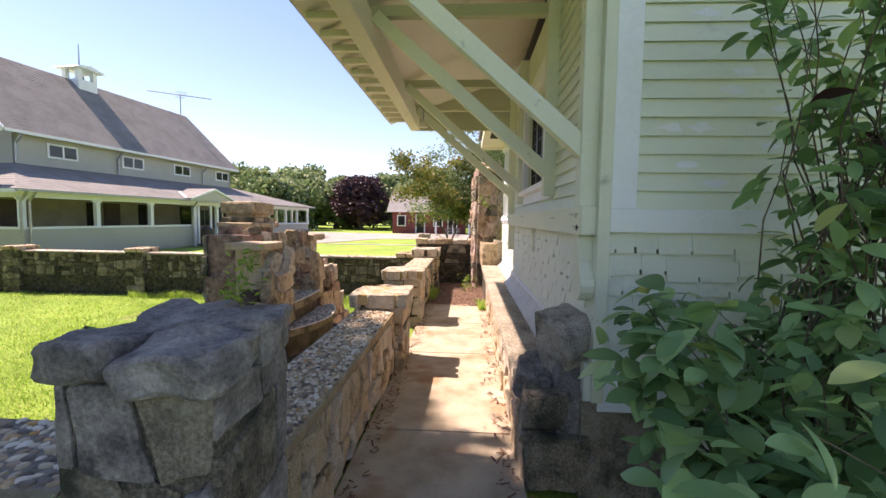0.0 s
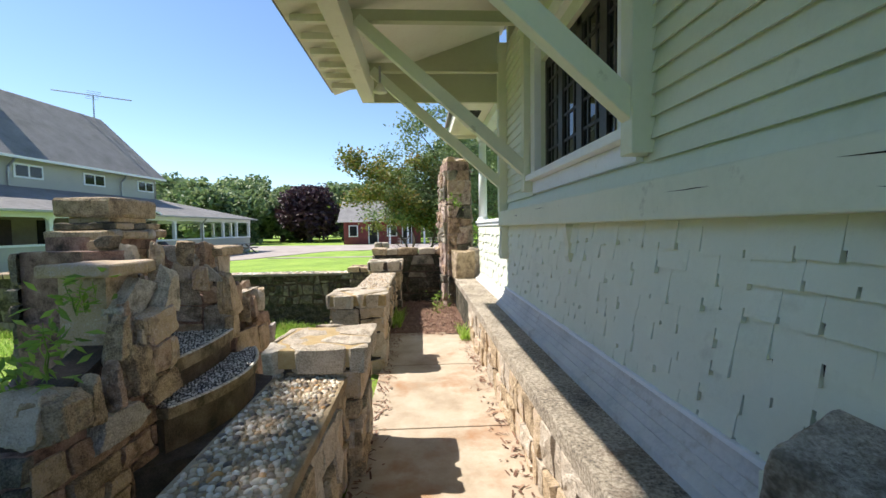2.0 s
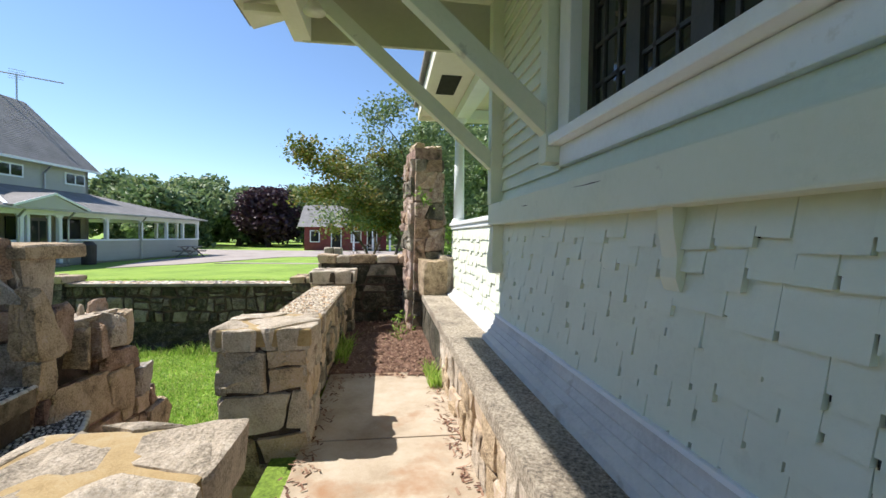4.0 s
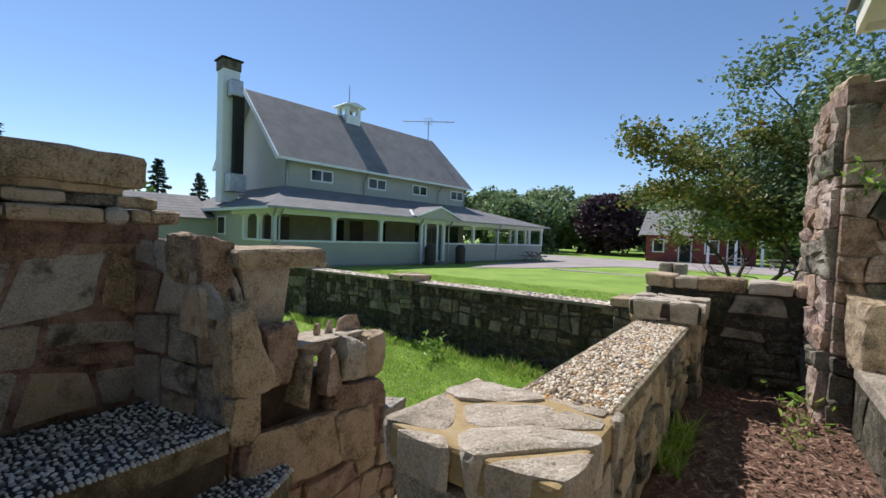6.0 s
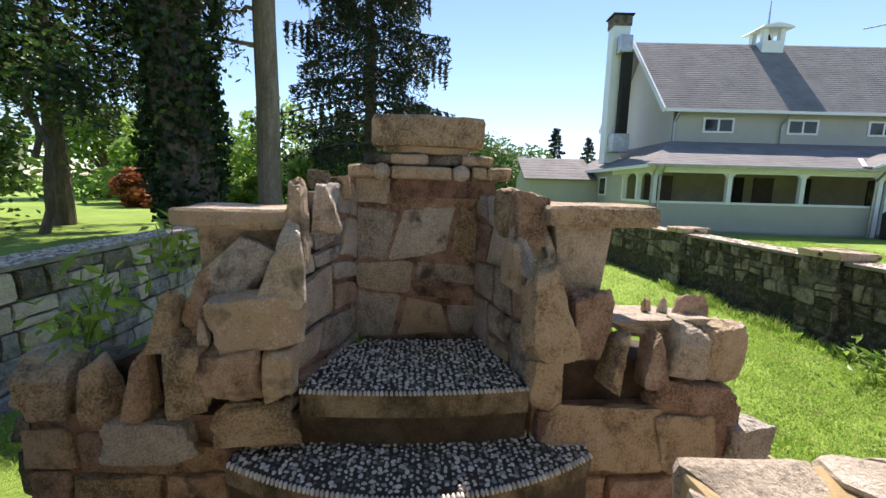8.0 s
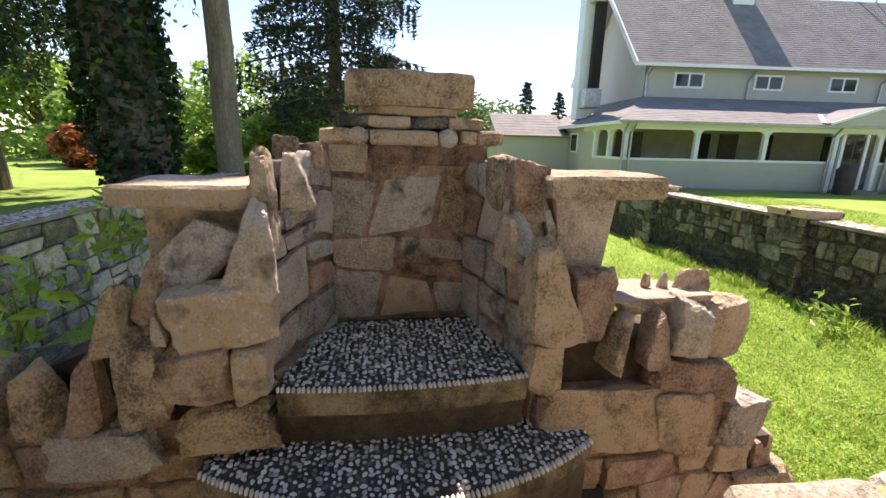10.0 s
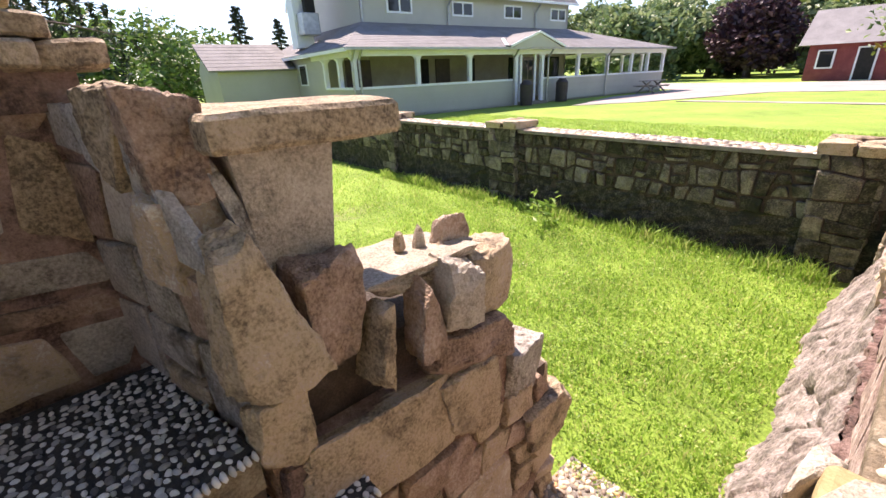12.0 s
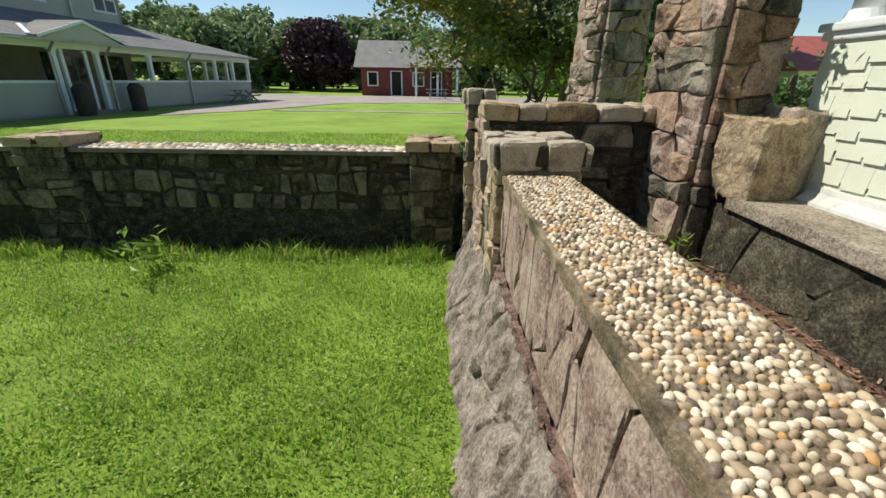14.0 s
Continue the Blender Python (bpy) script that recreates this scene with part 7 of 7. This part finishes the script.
pos = np.concatenate([rs.normal((-9.6, -2.4, 3.4), (1.0, 1.2, 0.7), (3500, 3)), rs.normal((-8.2, -3.4, 1.2), (0.7, 0.8, 0.5), (1800, 3))])
leaf_cloud("crown", pos, 0.07 * rs.uniform(0.6, 1.3, len(pos)), LEAF, 32, parent=dog)
mast = thing("radio_mast", (-40, -3.5, 0), "thin distant lattice radio mast", "mast")
bm = None
for dx, dy in ((0, 0), (0.5, 0), (0.25, 0.45)):
    bm = cyl((-40 + dx, -3.5 + dy, 0), (-40 + dx, -3.5 + dy, 16), 0.035, n=5, bm=bm)
part("mast", bm, METAL, mast)

# grass
def grass(name, n, xr, yr, z, hmin, hmax, seed, label, keep=None, mat=BLADE):
    rs = np.random.RandomState(seed)
    x, y = rs.uniform(*xr, n), rs.uniform(*yr, n)
    if keep is not None:
        k = keep(x, y)
        x, y = x[k], y[k]
    n = len(x)
    h = rs.uniform(hmin, hmax, n) * (0.55 + 0.8 * np.sin(x * 2.1 + np.cos(y * 1.7) * 2) ** 2 + 0.5 * np.sin(x * 11 + 3 * np.sin(y * 9)) ** 2)
    a = rs.uniform(0, 6.283, n)
    w = rs.uniform(0.003, 0.008, n)
    bend = h * rs.uniform(0.2, 0.9, n)
    dx, dy = np.cos(a), np.sin(a)
    b = rs.uniform(0, 6.283, n)
    wx, wy = np.cos(b) * w, np.sin(b) * w
    zz = np.full(n, z)
    v = np.stack([np.stack([x - wx, y - wy, zz], 1), np.stack([x + wx, y + wy, zz], 1),
                  np.stack([x + wx * 0.7 + dx * bend * 0.4, y + wy * 0.7 + dy * bend * 0.4, zz + h * 0.65], 1),
                  np.stack([x - wx * 0.7 + dx * bend * 0.4, y - wy * 0.7 + dy * bend * 0.4, zz + h * 0.65], 1),
                  np.stack([x + dx * bend, y + dy * bend, zz + h], 1)], 1).reshape(-1, 3)
    i = np.arange(n) * 5
    quads = np.stack([i, i + 1, i + 2, i + 3], 1).tolist()
    tris = np.stack([i + 3, i + 2, i + 4], 1).tolist()
    me = bpy.data.meshes.new(name)
    me.from_pydata(v.tolist(), [], quads + tris)
    me.materials.append(mat)
    tagged(new(name, me), label, "grass", kind="stuff")


thin = np.random.RandomState(700)
def patchy(x, y):
    bare = 0.75 * np.exp(-((x + 4.3) ** 2 + (y - 8.85) ** 2) / 0.25) + 0.8 * np.exp(-((x + 6.3) ** 2 / 1.6 + (y - 8.6) ** 2 / 0.5)) + 0.5 * np.exp(-((x + 3.4) ** 2 + (y - 9.9) ** 2) / 0.2)
    return 1 - bare - 0.25 * (np.sin(x * 3.1 + 2 * np.sin(y * 2.3)) * np.sin(y * 3.7 + x) > 0.55)


grass("court_grass", 330000, (-13, -1.35), (2.0, 11.15), -0.79, 0.014, 0.042, 701, "bright rough grass of the sunken court",
      lambda x, y: ~((x > -2.5) & (y < 7.45)) & ~((x > -3.2) & (y < 7.0)) & (thin.uniform(0, 1, len(x)) < np.clip(1.25 - np.hypot(x + 2.2, y - 8.5) / 6.5, 0.22, 1) * patchy(x, y)))
grass("wall_foot_grass", 5000, (-9, -1.4), (10.8, 11.1), -0.79, 0.06, 0.15, 703, "tall wispy grass at the wall foot")
grass("path_weeds", 260, (0.26, 0.37), (6.9, 7.4), -0.05, 0.04, 0.14, 704, "green weeds beside the bench")
grass("path_weeds", 380, (-0.64, -0.50), (7.7, 8.3), -0.05, 0.05, 0.18, 705, "green weeds at the wall foot")
grass("lawn_grass", 90000, (-14, 2), (11.7, 19), -0.35, 0.02, 0.05, 706, "short bright lawn beyond the wall")

rs = np.random.RandomState(707)
n = 60000
cx, cy = rs.uniform(-6.5, -1.4, n), rs.uniform(7.3, 11.1, n)
ok = (np.sin(cx * 5.3 + 2 * np.sin(cy * 3.1)) * np.sin(cy * 6.1 + np.cos(cx * 4.0)) + rs.normal(0, 0.35, n)) > 0.1
cx, cy = cx[ok], cy[ok]
clover = leaf_cloud("clover", np.stack([cx, cy, -0.775 + rs.uniform(0, 0.04, len(cx))], 1), rs.uniform(0.006, 0.014, len(cx)), BLADE, 708, aspect=0.7, label="clover and low broad-leaved weeds in the grass")
tagged(clover, "clover and low broad-leaved weeds in the grass", "grass", kind="stuff")


def weed(loc, h, n, seed, mat=LEAF_BRIGHT, label="bright green leafy weed"):
    rg = random.Random(seed)
    t = thing("weed", loc, label, "plant")
    bm = bmesh.new()
    pos = []
    for k in range(3):
        top = Vector(loc) + Vector((rg.uniform(-0.3, 0.3) * h, rg.uniform(-0.3, 0.3) * h, h * rg.uniform(0.7, 1)))
        pts = limb(loc, top, 0.005, 0.002, bm, 4, 0.1, seed + k, 4)
        for _ in range(n // 3):
            p = rg.choice(pts[1:])
            pos.append(tuple(p + Vector((rg.gauss(0, 0.28), rg.gauss(0, 0.28), rg.gauss(0, 0.12))) * h))
    part("stem", bm, LEAF_BRIGHT, t)
    leaf_cloud("leaves", np.array(pos), np.array([rg.uniform(0.1, 0.2) * h for _ in pos]), mat, seed, 0.35, parent=t)


weed((-4.35, 10.55, -0.8), 0.42, 70, 801, label="pale green weed growing in the grass")
weed((0.12, 9.05, -0.05), 0.28, 40, 802)
weed((0.05, 8.6, -0.05), 0.16, 30, 803)
weed((-2.12, 4.10, 0.58), 0.30, 60, 804, label="bright weeds growing out of the stones")
weed((-2.2, 4.40, 0.85), 0.26, 45, 805, label="bright weeds growing out of the stones")
weed((-2.2, 4.02, 0.5), 0.22, 40, 806)
weed((0.40, 9.27, 1.65), 0.30, 40, 807, label="weed growing from a pillar joint")
weed((-2.5, 5.15, 0.41), 0.06, 24, 808)

# broad-leaved shrub by the house corner
shrub = thing("shrub", (1.35, 1.55, -0.1), "dense dark green broad-leaved shrub against the house", "shrub")
rg = random.Random(41)
meshes = []
for k in range(4):
    vs, fs = [], []
    m = 7
    for i in range(m + 1):
        t = i / m
        w = 0.25 * math.sin(math.pi * min(1, t ** 1.15)) ** 0.7
        z = -0.28 * t * t + 0.03 * k
        for s, dz in ((-1, 0.07), (0, 0), (1, 0.07)):
            vs.append((t, s * w, z + dz * w * 3))
    for i in range(m):
        for j in range(2):
            a = i * 3 + j
            fs.append((a, a + 1, a + 4, a + 3))
    me = bpy.data.meshes.new("leaf")
    me.from_pydata(vs, [], fs)
    me.polygons.foreach_set("use_smooth", [True] * len(me.polygons))
    me.materials.append(SHRUB if k < 3 else SHRUB_RED)
    meshes.append(me)
inv = WORLD[shrub].inverted()
bm = bmesh.new()
count = 0
extra = ([], [])
tmpl = np.array([tuple(v.co) for v in meshes[1].vertices])
tfaces = [tuple(p.vertices) for p in meshes[1].polygons]
for s in range(185):
    base = Vector((rg.uniform(1.2, 2.3), rg.uniform(1.6, 2.25), -0.1))
    hgt = rg.choice((0.35, 0.7, 0.95, 1.2, 1.6, 2.0, 2.3)) + rg.uniform(-0.2, 0.2)
    near = 1.02 if 0.1 < hgt < 1.15 else 1.35
    tip = Vector((near + abs(rg.gauss(0, 0.45)), rg.uniform(1.05, 2.2), hgt))
    if s % 3 == 1:
        hgt = rg.choice((0.45, 0.6, 0.8, 1.0))
        tip = Vector((rg.uniform(0.55, 1.35), rg.uniform(1.05, 1.7), hgt))
        if rg.random() < 0.3:
            tip = Vector((rg.uniform(0.62, 0.9), rg.uniform(1.5, 1.72), rg.uniform(0.85, 1.15)))
    if s >= 130:
        base = Vector((rg.uniform(1.2, 2.0), rg.uniform(1.9, 2.25), 0.3))
        tip = Vector((rg.uniform(1.2, 1.95), rg.uniform(1.5, 2.15), rg.uniform(0.8, 2.6)))
        hgt = tip.z
    if s % 8 == 5:
        hgt = rg.uniform(0.45, 0.8)
        tip = Vector((rg.uniform(0.72, 1.3), rg.uniform(0.95, 1.4), hgt))
    pts = limb(base, tip, 0.006, 0.002, bm, 5, 0.09, 900 + s, 7)
    for k in range(26):
        p = pts[min(7, 1 + k % 7)] if k > 5 else pts[-1]
        sz = rg.uniform(0.07, 0.15) * (1.15 if hgt < 1 else 0.9)
        mtx = Matrix.Translation(p + Vector((rg.gauss(0, 0.045), rg.gauss(0, 0.045), rg.gauss(0, 0.04)))) @ Euler((rg.uniform(-0.6, 0.6), rg.uniform(-0.4, 0.8), rg.uniform(0, 6.283))).to_matrix().to_4x4() @ Matrix.Diagonal((sz, sz, sz, 1))
        if count < 300 and s % 2 == 0:
            ob = new("leaf", meshes[rg.randrange(3) if (hgt < 1.5 or rg.random() < 0.72) else 3])
            ob.parent = shrub
            ob.matrix_basis = inv @ mtx
            count += 1
        else:
            q = np.array([tuple(mtx @ Vector(v)) for v in tmpl])
            off = sum(len(a) for a in extra[0])
            extra[0].append(q)
            extra[1].extend(tuple(i + off for i in f) for f in tfaces)
me = bpy.data.meshes.new("foliage")
me.from_pydata(np.concatenate(extra[0]).tolist(), [], extra[1])
me.polygons.foreach_set("use_smooth", [True] * len(me.polygons))
me.materials.append(SHRUB_FIELD)
fo = new("foliage", me)
fo.parent = shrub
fo.matrix_basis = inv
tagged(fo, kind="stuff")
part("branchwork", bm, BARK, shrub)
sh2 = thing("leafy_stem", (-1.25, 1.35, 0.05), "leafy dark green stem beside the pier", "plant")
inv2 = WORLD[sh2].inverted()
bm = bmesh.new()
pts = limb((-1.25, 1.35, 0.05), (-1.2, 1.5, 1.05), 0.006, 0.003, bm, 5, 0.1, 77, 8)
part("stem", bm, BARK, sh2)
for k in range(22):
    p = pts[1 + k % 8]
    mtx = Matrix.Translation(p) @ Euler((rg.uniform(-0.5, 0.5), rg.uniform(0.0, 0.8), rg.uniform(0, 6.283))).to_matrix().to_4x4() @ Matrix.Diagonal((0.11, 0.11, 0.11, 1))
    ob = new("leaf", meshes[k % 3])
    ob.parent = sh2
    ob.matrix_basis = inv2 @ mtx
